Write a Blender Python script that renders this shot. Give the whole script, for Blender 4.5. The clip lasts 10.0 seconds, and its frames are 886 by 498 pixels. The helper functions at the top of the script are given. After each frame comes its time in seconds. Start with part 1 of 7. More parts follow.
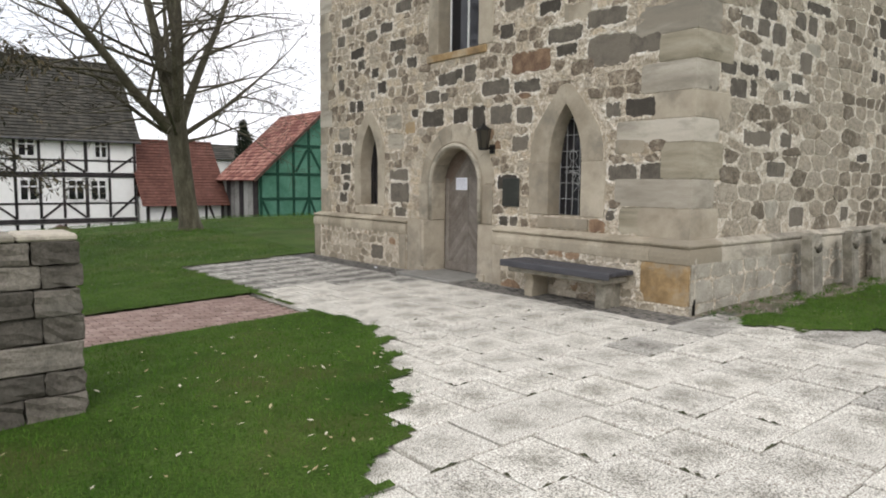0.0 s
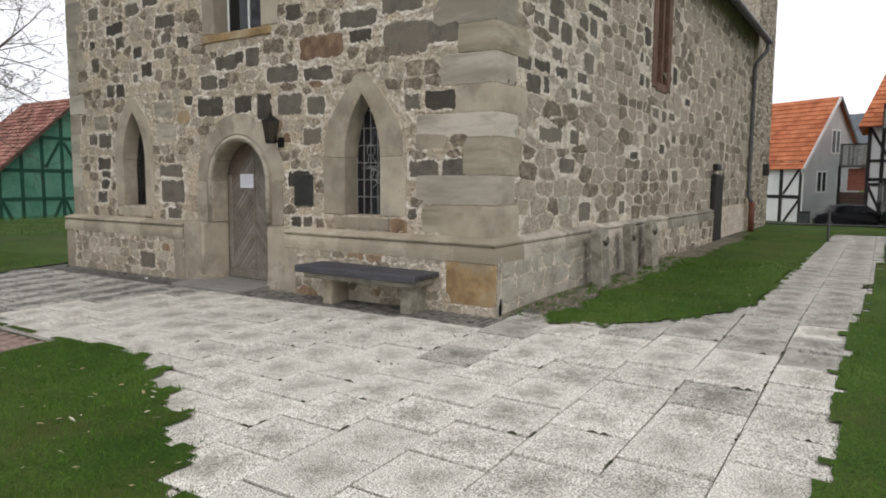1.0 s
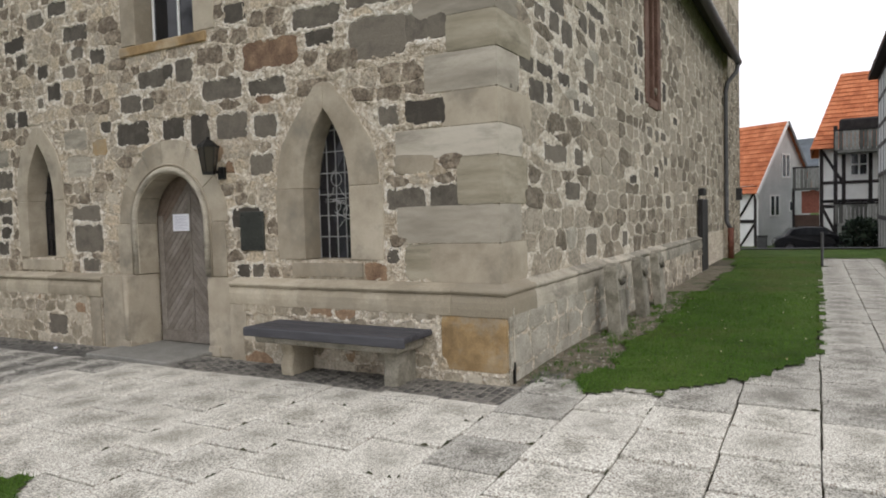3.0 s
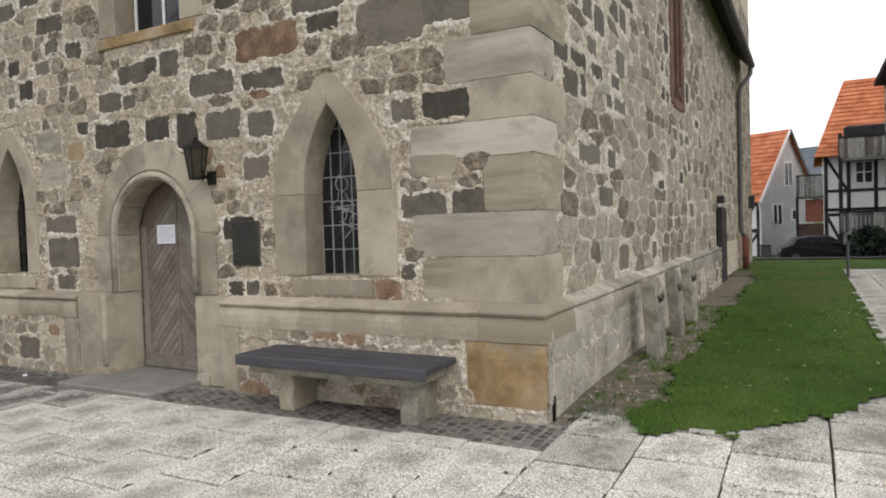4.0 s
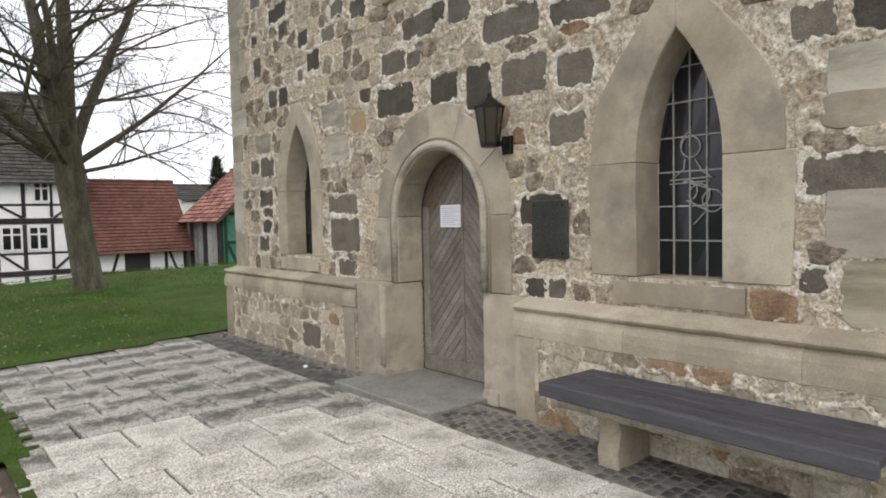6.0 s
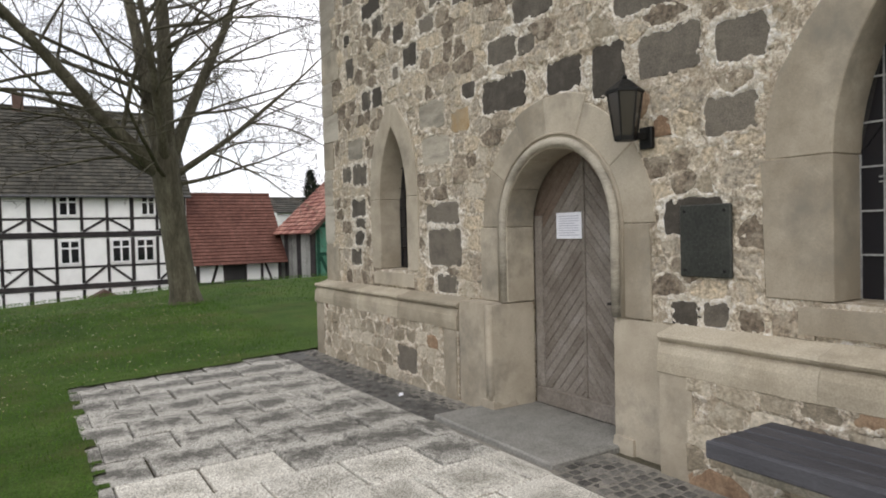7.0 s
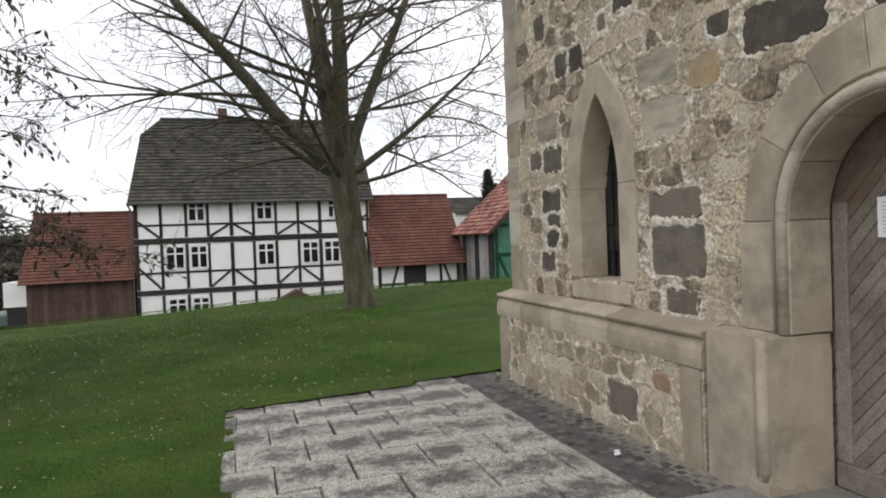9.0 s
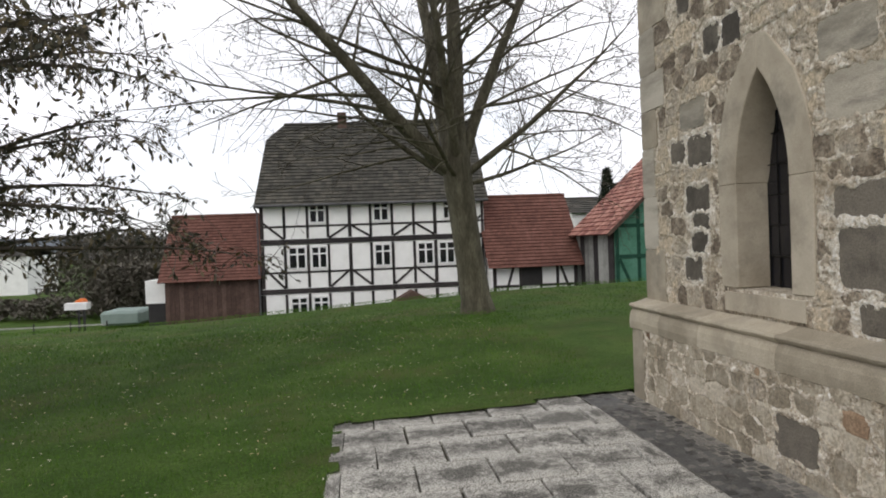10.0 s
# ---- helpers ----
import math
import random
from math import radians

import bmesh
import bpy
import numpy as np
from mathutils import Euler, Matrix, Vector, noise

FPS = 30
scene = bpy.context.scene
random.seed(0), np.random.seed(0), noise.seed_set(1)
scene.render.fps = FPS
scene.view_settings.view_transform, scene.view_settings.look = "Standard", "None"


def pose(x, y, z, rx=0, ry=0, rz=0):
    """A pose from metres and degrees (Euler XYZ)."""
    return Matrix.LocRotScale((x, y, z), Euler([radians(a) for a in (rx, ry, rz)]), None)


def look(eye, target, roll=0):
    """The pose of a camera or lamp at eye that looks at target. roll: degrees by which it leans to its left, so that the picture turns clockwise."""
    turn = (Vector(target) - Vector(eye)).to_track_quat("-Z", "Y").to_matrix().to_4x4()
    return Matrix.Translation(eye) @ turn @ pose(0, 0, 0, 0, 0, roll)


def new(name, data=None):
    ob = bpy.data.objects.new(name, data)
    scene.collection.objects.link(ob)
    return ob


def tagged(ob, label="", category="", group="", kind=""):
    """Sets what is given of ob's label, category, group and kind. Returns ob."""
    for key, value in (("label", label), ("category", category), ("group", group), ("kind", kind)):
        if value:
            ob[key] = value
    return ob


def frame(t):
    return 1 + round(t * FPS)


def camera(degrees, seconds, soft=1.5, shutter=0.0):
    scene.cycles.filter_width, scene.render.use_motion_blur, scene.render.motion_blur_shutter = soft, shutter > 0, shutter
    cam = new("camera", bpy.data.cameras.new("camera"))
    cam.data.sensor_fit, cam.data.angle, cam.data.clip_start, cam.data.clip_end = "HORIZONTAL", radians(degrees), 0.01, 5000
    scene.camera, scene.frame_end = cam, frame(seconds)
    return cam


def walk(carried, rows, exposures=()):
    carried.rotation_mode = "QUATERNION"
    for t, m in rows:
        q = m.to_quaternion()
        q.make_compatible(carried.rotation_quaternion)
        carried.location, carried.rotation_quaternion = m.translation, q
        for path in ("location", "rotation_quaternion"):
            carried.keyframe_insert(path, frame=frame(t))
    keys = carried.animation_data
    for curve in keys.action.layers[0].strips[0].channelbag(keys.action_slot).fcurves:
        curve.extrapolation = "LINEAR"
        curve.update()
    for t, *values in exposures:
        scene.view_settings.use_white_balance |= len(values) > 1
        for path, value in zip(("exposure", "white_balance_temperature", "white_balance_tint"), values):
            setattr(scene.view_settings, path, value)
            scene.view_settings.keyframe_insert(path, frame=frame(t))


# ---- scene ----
cam = camera(66.7, 10.0, soft=1.9)
METRES, EYE, TILT, LEAN, TURN = 8.375, 1.65, 0.0, 0.0, -38.9
ROWS = [
    (0.0, 0.0, 0.0, 0.0, 0.06, -5.65, -0.58),
    (0.2, -0.0005, 0.0163, -0.0003, -5.43, -5.4, -0.95),
    (0.5, 0.0, 0.0419, -0.0011, -11.45, -5.49, -1.32),
    (0.7, -0.001, 0.062, -0.0003, -14.6, -5.68, -1.16),
    (1.0, -0.0011, 0.0933, 0.0006, -17.85, -5.8, -0.39),
    (1.2, 0.0009, 0.1147, 0.0004, -17.58, -5.49, 0.62),
    (1.5, 0.0041, 0.147, -0.0003, -17.17, -4.91, 1.3),
    (2.0, 0.008, 0.2003, -0.0021, -19.46, -3.9, 1.56),
    (2.5, 0.0144, 0.2488, -0.003, -22.61, -3.03, 1.27),
    (2.7, 0.0163, 0.2709, -0.0035, -21.97, -2.93, 1.57),
    (3.8, 0.0322, 0.3882, -0.0043, -22.99, -2.04, 1.44),
    (4.0, 0.0332, 0.41, -0.0047, -22.57, -1.86, 1.82),
    (4.5, 0.0348, 0.4627, -0.0038, -15.6, -2.13, 1.63),
    (5.0, 0.033, 0.5171, -0.0044, -12.05, -2.29, 0.9),
    (5.5, 0.0325, 0.5688, -0.0049, -7.74, -2.62, 1.11),
    (6.0, 0.0239, 0.6258, -0.0038, -0.35, -2.68, 1.2),
    (6.2, 0.0212, 0.6451, -0.0042, 1.66, -2.57, 1.71),
    (7.3, -0.0122, 0.7544, -0.0048, 9.34, -1.3, 1.51),
    (7.5, -0.0172, 0.7732, -0.005, 11.1, -1.26, 1.93),
    (8.0, -0.0366, 0.8205, -0.0049, 14.67, -1.27, 2.49),
    (8.5, -0.0516, 0.8656, -0.0051, 17.99, -0.99, 2.83),
    (9.0, -0.0675, 0.9037, -0.0039, 22.04, -1.12, 2.14),
    (9.2, -0.0759, 0.9181, -0.0033, 22.99, -1.21, 1.91),
    (9.5, -0.0883, 0.9387, -0.0025, 24.07, -1.14, 2.09),
    (9.7, -0.0948, 0.9518, -0.002, 25.63, -1.15, 2.22),
    (10.0, -0.1063, 0.9705, -0.0013, 31.76, -0.7, 2.14),
]
walk(cam, [(t, pose(0, 0, EYE, TILT, LEAN, TURN) @ pose(METRES * x, METRES * y, METRES * z, 90 + pitch, roll, yaw)) for t, x, y, z, yaw, pitch, roll in ROWS],
     exposures=[(0.0, 0.2), (0.5, 0.05), (1.0, -0.06), (1.5, -0.08), (2.5, -0.06), (4.0, 0.12), (6.0, 0.24), (7.5, 0.1), (8.5, 0.02), (10.0, -0.02)])

# ---- world and light ----
world = bpy.data.worlds.new("overcast_sky")
scene.world = world
world.use_nodes = True
wn, wl = world.node_tree.nodes, world.node_tree.links
wn.clear()
w_sky = wn.new("ShaderNodeTexSky")
w_sky.sky_type, w_sky.sun_disc = "NISHITA", False
w_sky.sun_elevation, w_sky.sun_rotation = radians(32), radians(215)
w_co = wn.new("ShaderNodeTexCoord")
w_noise = wn.new("ShaderNodeTexNoise")
w_noise.inputs["Scale"].default_value, w_noise.inputs["Detail"].default_value = 2.2, 6
w_ramp = wn.new("ShaderNodeValToRGB")
w_ramp.color_ramp.elements[0].position, w_ramp.color_ramp.elements[1].position = 0.36, 0.56
w_ramp.color_ramp.elements[0].color, w_ramp.color_ramp.elements[1].color = (0.74, 0.74, 0.74, 1), (1, 1, 1, 1)
w_scale = wn.new("ShaderNodeVectorMath")
w_scale.operation = "SCALE"
w_scale.inputs["Scale"].default_value = 0.1
w_mix = wn.new("ShaderNodeMix")
w_mix.data_type = "RGBA"
w_mix.inputs["B"].default_value = (1.245, 1.24, 1.295, 1)
w_bg = wn.new("ShaderNodeBackground")
w_bg.inputs["Strength"].default_value = 1.0
w_out = wn.new("ShaderNodeOutputWorld")
wl.new(w_co.outputs["Generated"], w_noise.inputs["Vector"])
wl.new(w_noise.outputs["Fac"], w_ramp.inputs["Fac"])
wl.new(w_sky.outputs["Color"], w_scale.inputs[0])
wl.new(w_scale.outputs["Vector"], w_mix.inputs["A"])
wl.new(w_ramp.outputs["Color"], w_mix.inputs["Factor"])
wl.new(w_mix.outputs["Result"], w_bg.inputs["Color"])
wl.new(w_bg.outputs["Background"], w_out.inputs["Surface"])

sun_data = bpy.data.lights.new("sun", "SUN")
sun_data.energy, sun_data.angle, sun_data.color = 0.74, radians(25), (1.0, 0.955, 0.89)
sun = new("sun", sun_data)
sun.matrix_world = look((-20, -26, 30), (0, 0, 0))


# ---- materials ----
def material(name, colors, scale=8.0, rough=0.85, bump=0.3, fine=60.0, vary="", spread=0.0, metal=0.0, stains=None, stain_scale=1.3, stretch=(1, 1, 1), grain=0.35, hue=0.0, spec=0.3):
    """Base colours blended by noise at two scales, with relief; vary: 'object' or 'island' gives each piece its own shade."""
    m = bpy.data.materials.new(name)
    m.use_nodes = True
    n, l = m.node_tree.nodes, m.node_tree.links
    b = n["Principled BSDF"]
    b.inputs["Roughness"].default_value, b.inputs["Metallic"].default_value = rough, metal
    b.inputs["Specular IOR Level"].default_value = spec
    co, mp = n.new("ShaderNodeTexCoord"), n.new("ShaderNodeMapping")
    mp.inputs["Scale"].default_value = stretch
    l.new(co.outputs["Object"], mp.inputs["Vector"])
    big, small = n.new("ShaderNodeTexNoise"), n.new("ShaderNodeTexNoise")
    for t, s, d in ((big, scale, 5), (small, fine, 4)):
        t.inputs["Scale"].default_value, t.inputs["Detail"].default_value, t.inputs["Roughness"].default_value = s, d, 0.65
        l.new(mp.outputs["Vector"], t.inputs["Vector"])
    ramp = n.new("ShaderNodeValToRGB")
    while len(ramp.color_ramp.elements) < len(colors):
        ramp.color_ramp.elements.new(0.5)
    for i, (e, c) in enumerate(zip(ramp.color_ramp.elements, colors)):
        e.position = 0.32 + 0.36 * i / max(1, len(colors) - 1)
        e.color = (*c, 1)
    fac = big.outputs["Fac"]
    if vary:
        rnd = n.new("ShaderNodeObjectInfo" if vary == "object" else "ShaderNodeNewGeometry")
        rout = rnd.outputs["Random" if vary == "object" else "Random Per Island"]
        mul = n.new("ShaderNodeMath")
        mul.operation = "MULTIPLY_ADD"
        l.new(rout, mul.inputs[0])
        mul.inputs[1].default_value, mul.inputs[2].default_value = spread, -spread / 2
        add = n.new("ShaderNodeMath")
        l.new(mul.outputs[0], add.inputs[0])
        l.new(fac, add.inputs[1])
        fac = add.outputs[0]
    l.new(fac, ramp.inputs["Fac"])
    mix = n.new("ShaderNodeMix")
    mix.data_type, mix.blend_type = "RGBA", "OVERLAY"
    mix.inputs["Factor"].default_value = grain
    l.new(ramp.outputs["Color"], mix.inputs["A"])
    fr = n.new("ShaderNodeValToRGB")
    fr.color_ramp.elements[0].position, fr.color_ramp.elements[1].position = 0.3, 0.7
    l.new(small.outputs["Fac"], fr.inputs["Fac"])
    l.new(fr.outputs["Color"], mix.inputs["B"])
    out = mix.outputs["Result"]
    if stains:
        st, sr, sm = n.new("ShaderNodeTexNoise"), n.new("ShaderNodeValToRGB"), n.new("ShaderNodeMix")
        st.inputs["Scale"].default_value, st.inputs["Detail"].default_value = stain_scale, 7
        st.inputs["Roughness"].default_value = 0.7
        l.new(mp.outputs["Vector"], st.inputs["Vector"])
        sr.color_ramp.elements[0].position, sr.color_ramp.elements[1].position = 0.5, 0.68
        l.new(st.outputs["Fac"], sr.inputs["Fac"])
        sm.data_type = "RGBA"
        l.new(sr.outputs["Color"], sm.inputs["Factor"])
        l.new(out, sm.inputs["A"])
        sm.inputs["B"].default_value = (*stains, 1)
        out = sm.outputs["Result"]
    if vary and hue:
        hs = n.new("ShaderNodeHueSaturation")
        hm = n.new("ShaderNodeMath")
        hm.operation = "MULTIPLY_ADD"
        l.new(rout, hm.inputs[0])
        hm.inputs[1].default_value, hm.inputs[2].default_value = 2 * hue, 1 - hue
        l.new(hm.outputs[0], hs.inputs["Value"])
        l.new(out, hs.inputs["Color"])
        out = hs.outputs["Color"]
    l.new(out, b.inputs["Base Color"])
    if bump:
        bp, hsum = n.new("ShaderNodeBump"), n.new("ShaderNodeMath")
        l.new(big.outputs["Fac"], hsum.inputs[0])
        l.new(small.outputs["Fac"], hsum.inputs[1])
        l.new(hsum.outputs[0], bp.inputs["Height"])
        bp.inputs["Strength"].default_value, bp.inputs["Distance"].default_value = bump, 0.02
        l.new(bp.outputs["Normal"], b.inputs["Normal"])
    return m


SAND = [(0.19, 0.152, 0.113), (0.31, 0.255, 0.19), (0.395, 0.338, 0.26), (0.315, 0.28, 0.228), (0.43, 0.36, 0.263)]
M_RUBBLE = material("sandstone_rubble", SAND, 6, vary="object", spread=0.55, bump=0.9, fine=38, grain=0.6, hue=0.2, stains=(0.45, 0.395, 0.305), stain_scale=9)
M_RUBBLE_J = material("sandstone_rubble_far", SAND, 6, vary="island", spread=0.55, bump=0.9, fine=38, grain=0.6, hue=0.2, stains=(0.45, 0.395, 0.305), stain_scale=9)
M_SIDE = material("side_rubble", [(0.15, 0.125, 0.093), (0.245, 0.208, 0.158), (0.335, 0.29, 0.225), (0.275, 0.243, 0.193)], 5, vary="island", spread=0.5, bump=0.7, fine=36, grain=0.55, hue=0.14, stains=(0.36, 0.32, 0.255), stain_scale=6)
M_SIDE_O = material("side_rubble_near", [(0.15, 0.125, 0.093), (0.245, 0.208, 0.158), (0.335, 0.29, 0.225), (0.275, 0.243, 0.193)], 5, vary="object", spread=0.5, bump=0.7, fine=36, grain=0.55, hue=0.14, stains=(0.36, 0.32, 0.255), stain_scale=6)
M_PALE = material("limewashed_stone", [(0.22, 0.20, 0.16), (0.33, 0.305, 0.25), (0.44, 0.412, 0.345)], 4, vary="island", spread=0.3, bump=0.5, fine=50, hue=0.1, stains=(0.33, 0.31, 0.26), stain_scale=2.5)
M_BASALT = material("dark_basalt", [(0.072, 0.063, 0.051), (0.110, 0.097, 0.079), (0.15, 0.132, 0.106)], 7, vary="object", spread=0.45, bump=0.3, fine=90, grain=0.3, hue=0.2)
M_MORTAR = material("lime_mortar", [(0.33, 0.27, 0.195), (0.55, 0.482, 0.38), (0.81, 0.755, 0.66)], 17, bump=1.0, fine=55, grain=0.6, stains=(0.37, 0.305, 0.22), stain_scale=2.6)
M_SIDE_MORTAR = material("pale_side_mortar", [(0.38, 0.33, 0.255), (0.58, 0.525, 0.43), (0.78, 0.735, 0.65)], 14, bump=1.0, fine=50, grain=0.5, stains=(0.44, 0.395, 0.315), stain_scale=1.6)
M_POINTING = material("pale_pointing", [(0.44, 0.385, 0.295), (0.69, 0.635, 0.54), (0.84, 0.80, 0.725)], 22, bump=1.0, fine=60, grain=0.6)
M_ASHLAR = material("dressed_sandstone", [(0.275, 0.236, 0.178), (0.375, 0.328, 0.254), (0.45, 0.40, 0.316)], 1.8, vary="object", spread=0.22, bump=0.12, fine=150, grain=0.14, hue=0.05, stains=(0.225, 0.203, 0.163), stain_scale=1.9)
M_ASHLAR_G = material("grey_sandstone", [(0.25, 0.226, 0.178), (0.37, 0.336, 0.272), (0.45, 0.408, 0.332)], 2.4, vary="object", spread=0.45, bump=0.2, fine=100, grain=0.22, hue=0.13, stains=(0.18, 0.166, 0.138), stain_scale=2.6, stretch=(1, 0.5, 2))
M_QUOIN = material("weathered_corner_stone", [(0.27, 0.242, 0.195), (0.37, 0.336, 0.276), (0.47, 0.433, 0.365)], 1.5, vary="object", spread=0.25, bump=0.14, fine=150, grain=0.14, hue=0.08, stains=(0.225, 0.205, 0.168), stain_scale=1.7, stretch=(1, 0.55, 2.6))
M_QUOIN_GREEN = material("mossy_corner_stone", [(0.20, 0.178, 0.125), (0.30, 0.268, 0.20), (0.40, 0.36, 0.28)], 1.6, bump=0.14, fine=150, grain=0.14, stains=(0.165, 0.148, 0.105), stain_scale=1.9, stretch=(1, 0.5, 3.2))
M_OCHRE = material("ochre_sandstone", [(0.17, 0.115, 0.06), (0.33, 0.225, 0.11), (0.44, 0.36, 0.245)], 2.2, bump=0.25, fine=90, grain=0.2, stains=(0.30, 0.26, 0.195), stain_scale=2.6)
M_RUSTY = material("red_brown_stone", [(0.15, 0.095, 0.062), (0.25, 0.165, 0.105), (0.32, 0.225, 0.145)], 6, vary="object", spread=0.3, bump=0.4, fine=50)
M_SLAB_J = material("exposed_aggregate_far", [(0.22, 0.208, 0.18), (0.31, 0.295, 0.262), (0.39, 0.374, 0.336)], 1.7, vary="island", spread=0.16, bump=1.0, fine=60, grain=0.9, hue=0.06, stains=(0.31, 0.29, 0.25), stain_scale=1.4)


def slab_material(name, dark, light, start, ends=0.5):
    """Washed concrete: coarse light and dark chippings, a dirtier middle and paler worn edges on each slab."""
    m = bpy.data.materials.new(name)
    m.use_nodes = True
    n, l = m.node_tree.nodes, m.node_tree.links
    b = n["Principled BSDF"]
    b.inputs["Roughness"].default_value, b.inputs["Specular IOR Level"].default_value = 0.9, 0.25
    co, info, sep = n.new("ShaderNodeTexCoord"), n.new("ShaderNodeObjectInfo"), n.new("ShaderNodeSeparateXYZ")
    l.new(co.outputs["Object"], sep.inputs[0])

    def math_(op, x, y=None, z=None):
        k = n.new("ShaderNodeMath")
        k.operation = op
        for i, v in enumerate((x, y, z)):
            if v is None:
                continue
            if isinstance(v, (int, float)):
                k.inputs[i].default_value = v
            else:
                l.new(v, k.inputs[i])
        return k.outputs[0]

    seed = math_("MULTIPLY", info.outputs["Random"], 90.0)

    def noise_(scale, detail):
        t = n.new("ShaderNodeTexNoise")
        t.noise_dimensions = "4D"
        l.new(co.outputs["Object"], t.inputs["Vector"])
        l.new(seed, t.inputs["W"])
        t.inputs["Scale"].default_value, t.inputs["Detail"].default_value, t.inputs["Roughness"].default_value = scale, detail, 0.65
        return t.outputs["Fac"]

    def ramp_(fac, p0, c0, p1, c1):
        r = n.new("ShaderNodeValToRGB")
        r.color_ramp.elements[0].position, r.color_ramp.elements[1].position = p0, p1
        r.color_ramp.elements[0].color, r.color_ramp.elements[1].color = (*c0, 1), (*c1, 1)
        l.new(fac, r.inputs["Fac"])
        return r.outputs["Color"]

    ex = math_("MULTIPLY", math_("ABSOLUTE", math_("SUBTRACT", sep.outputs["X"], 0.2675)), 3.74)
    ey = math_("MULTIPLY", math_("ABSOLUTE", math_("SUBTRACT", sep.outputs["Y"], 0.2765)), 3.62)
    edge = math_("MULTIPLY", math_("MAXIMUM", math_("MULTIPLY", ex, ends), ey), 0.62)
    blot, patch, chips = noise_(13.0, 6), noise_(2.4, 4), noise_(88.0, 3)
    worn = math_("ADD", math_("ADD", edge, math_("MULTIPLY_ADD", blot, 1.5, -0.75)), math_("MULTIPLY_ADD", patch, 1.5, -0.25))
    base = ramp_(worn, start, dark, start + 0.7, light)
    grain = ramp_(chips, 0.37, (0.09, 0.088, 0.08), 0.60, (0.84, 0.84, 0.83))
    mix = n.new("ShaderNodeMix")
    mix.data_type, mix.blend_type = "RGBA", "OVERLAY"
    mix.inputs["Factor"].default_value = 0.9
    l.new(base, mix.inputs["A"])
    l.new(grain, mix.inputs["B"])
    hs = n.new("ShaderNodeHueSaturation")
    l.new(math_("MULTIPLY_ADD", info.outputs["Random"], 0.16, 0.95), hs.inputs["Value"])
    l.new(mix.outputs["Result"], hs.inputs["Color"])
    l.new(hs.outputs["Color"], b.inputs["Base Color"])
    bp = n.new("ShaderNodeBump")
    bp.inputs["Strength"].default_value, bp.inputs["Distance"].default_value = 0.8, 0.006
    l.new(chips, bp.inputs["Height"])
    l.new(bp.outputs["Normal"], b.inputs["Normal"])
    return m


M_SLAB = slab_material("exposed_aggregate", (0.31, 0.295, 0.257), (0.535, 0.513, 0.465), 0.45, 0.85)
M_SLAB_GREY = slab_material("grey_aggregate", (0.20, 0.191, 0.168), (0.385, 0.37, 0.336), 0.5, 0.85)
M_SLAB_DIRTY = slab_material("dirty_aggregate", (0.125, 0.12, 0.108), (0.39, 0.376, 0.344), 0.58)
M_SMEARED = material("mortar_smeared_rubble", [(0.26, 0.22, 0.16), (0.37, 0.32, 0.24), (0.47, 0.42, 0.335)], 7, vary="object", spread=0.4, bump=0.7, fine=40, hue=0.14, stains=(0.50, 0.45, 0.36), stain_scale=4.5)
M_BED = material("joint_soil", [(0.05, 0.045, 0.03), (0.10, 0.09, 0.06)], 6, bump=0.6, fine=50)
M_SETT = material("dark_setts", [(0.06, 0.057, 0.052), (0.11, 0.105, 0.095), (0.16, 0.15, 0.135)], 10, vary="object", spread=0.35, bump=0.4, fine=80, hue=0.12)
M_SETT_J = material("dark_setts_far", [(0.06, 0.057, 0.052), (0.11, 0.105, 0.095), (0.16, 0.15, 0.135)], 10, vary="island", spread=0.35, bump=0.4, fine=80, hue=0.12)
M_GRASS = material("lawn_soil_grass", [(0.030, 0.060, 0.010), (0.048, 0.088, 0.015), (0.072, 0.114, 0.025)], 0.8, bump=0.9, fine=45, grain=0.6, stains=(0.075, 0.082, 0.026), stain_scale=0.6, spec=0.08)
M_BLADE = material("grass_blades", [(0.044, 0.108, 0.013), (0.07, 0.15, 0.02), (0.106, 0.177, 0.033)], 0.9, rough=0.8, bump=0, vary="island", spread=0.5, fine=6, spec=0.08)
M_DRYLEAF = material("fallen_leaves", [(0.30, 0.25, 0.13), (0.42, 0.38, 0.22), (0.5, 0.47, 0.36)], 3, bump=0, vary="island", spread=0.7)
M_GRAVEL = material("mossy_gravel", [(0.10, 0.085, 0.06), (0.17, 0.145, 0.105), (0.23, 0.20, 0.15)], 7, bump=1.0, fine=70, grain=0.7, stains=(0.06, 0.08, 0.03), stain_scale=2.5)
M_GREYSTEP = material("grey_doorstep", [(0.17, 0.165, 0.15), (0.22, 0.215, 0.195), (0.26, 0.25, 0.23)], 4, bump=0.2, fine=70, rough=0.7)
M_CREAM = material("cream_sandstone", [(0.29, 0.252, 0.188), (0.395, 0.345, 0.262), (0.47, 0.42, 0.33)], 2.2, vary="object", spread=0.45, bump=0.2, fine=100, grain=0.2, hue=0.1, stains=(0.30, 0.265, 0.205), stain_scale=2.4)
M_GRAVE = material("lichened_stone", [(0.16, 0.148, 0.12), (0.26, 0.24, 0.195), (0.35, 0.325, 0.27)], 5, vary="object", spread=0.3, bump=0.4, fine=70, stains=(0.15, 0.14, 0.105), stain_scale=4)
M_DOOR = material("weathered_oak", [(0.15, 0.127, 0.105), (0.205, 0.18, 0.153), (0.27, 0.245, 0.218)], 3, vary="object", spread=0.14, bump=0.3, fine=50, hue=0.05, rough=0.75, grain=0.25)
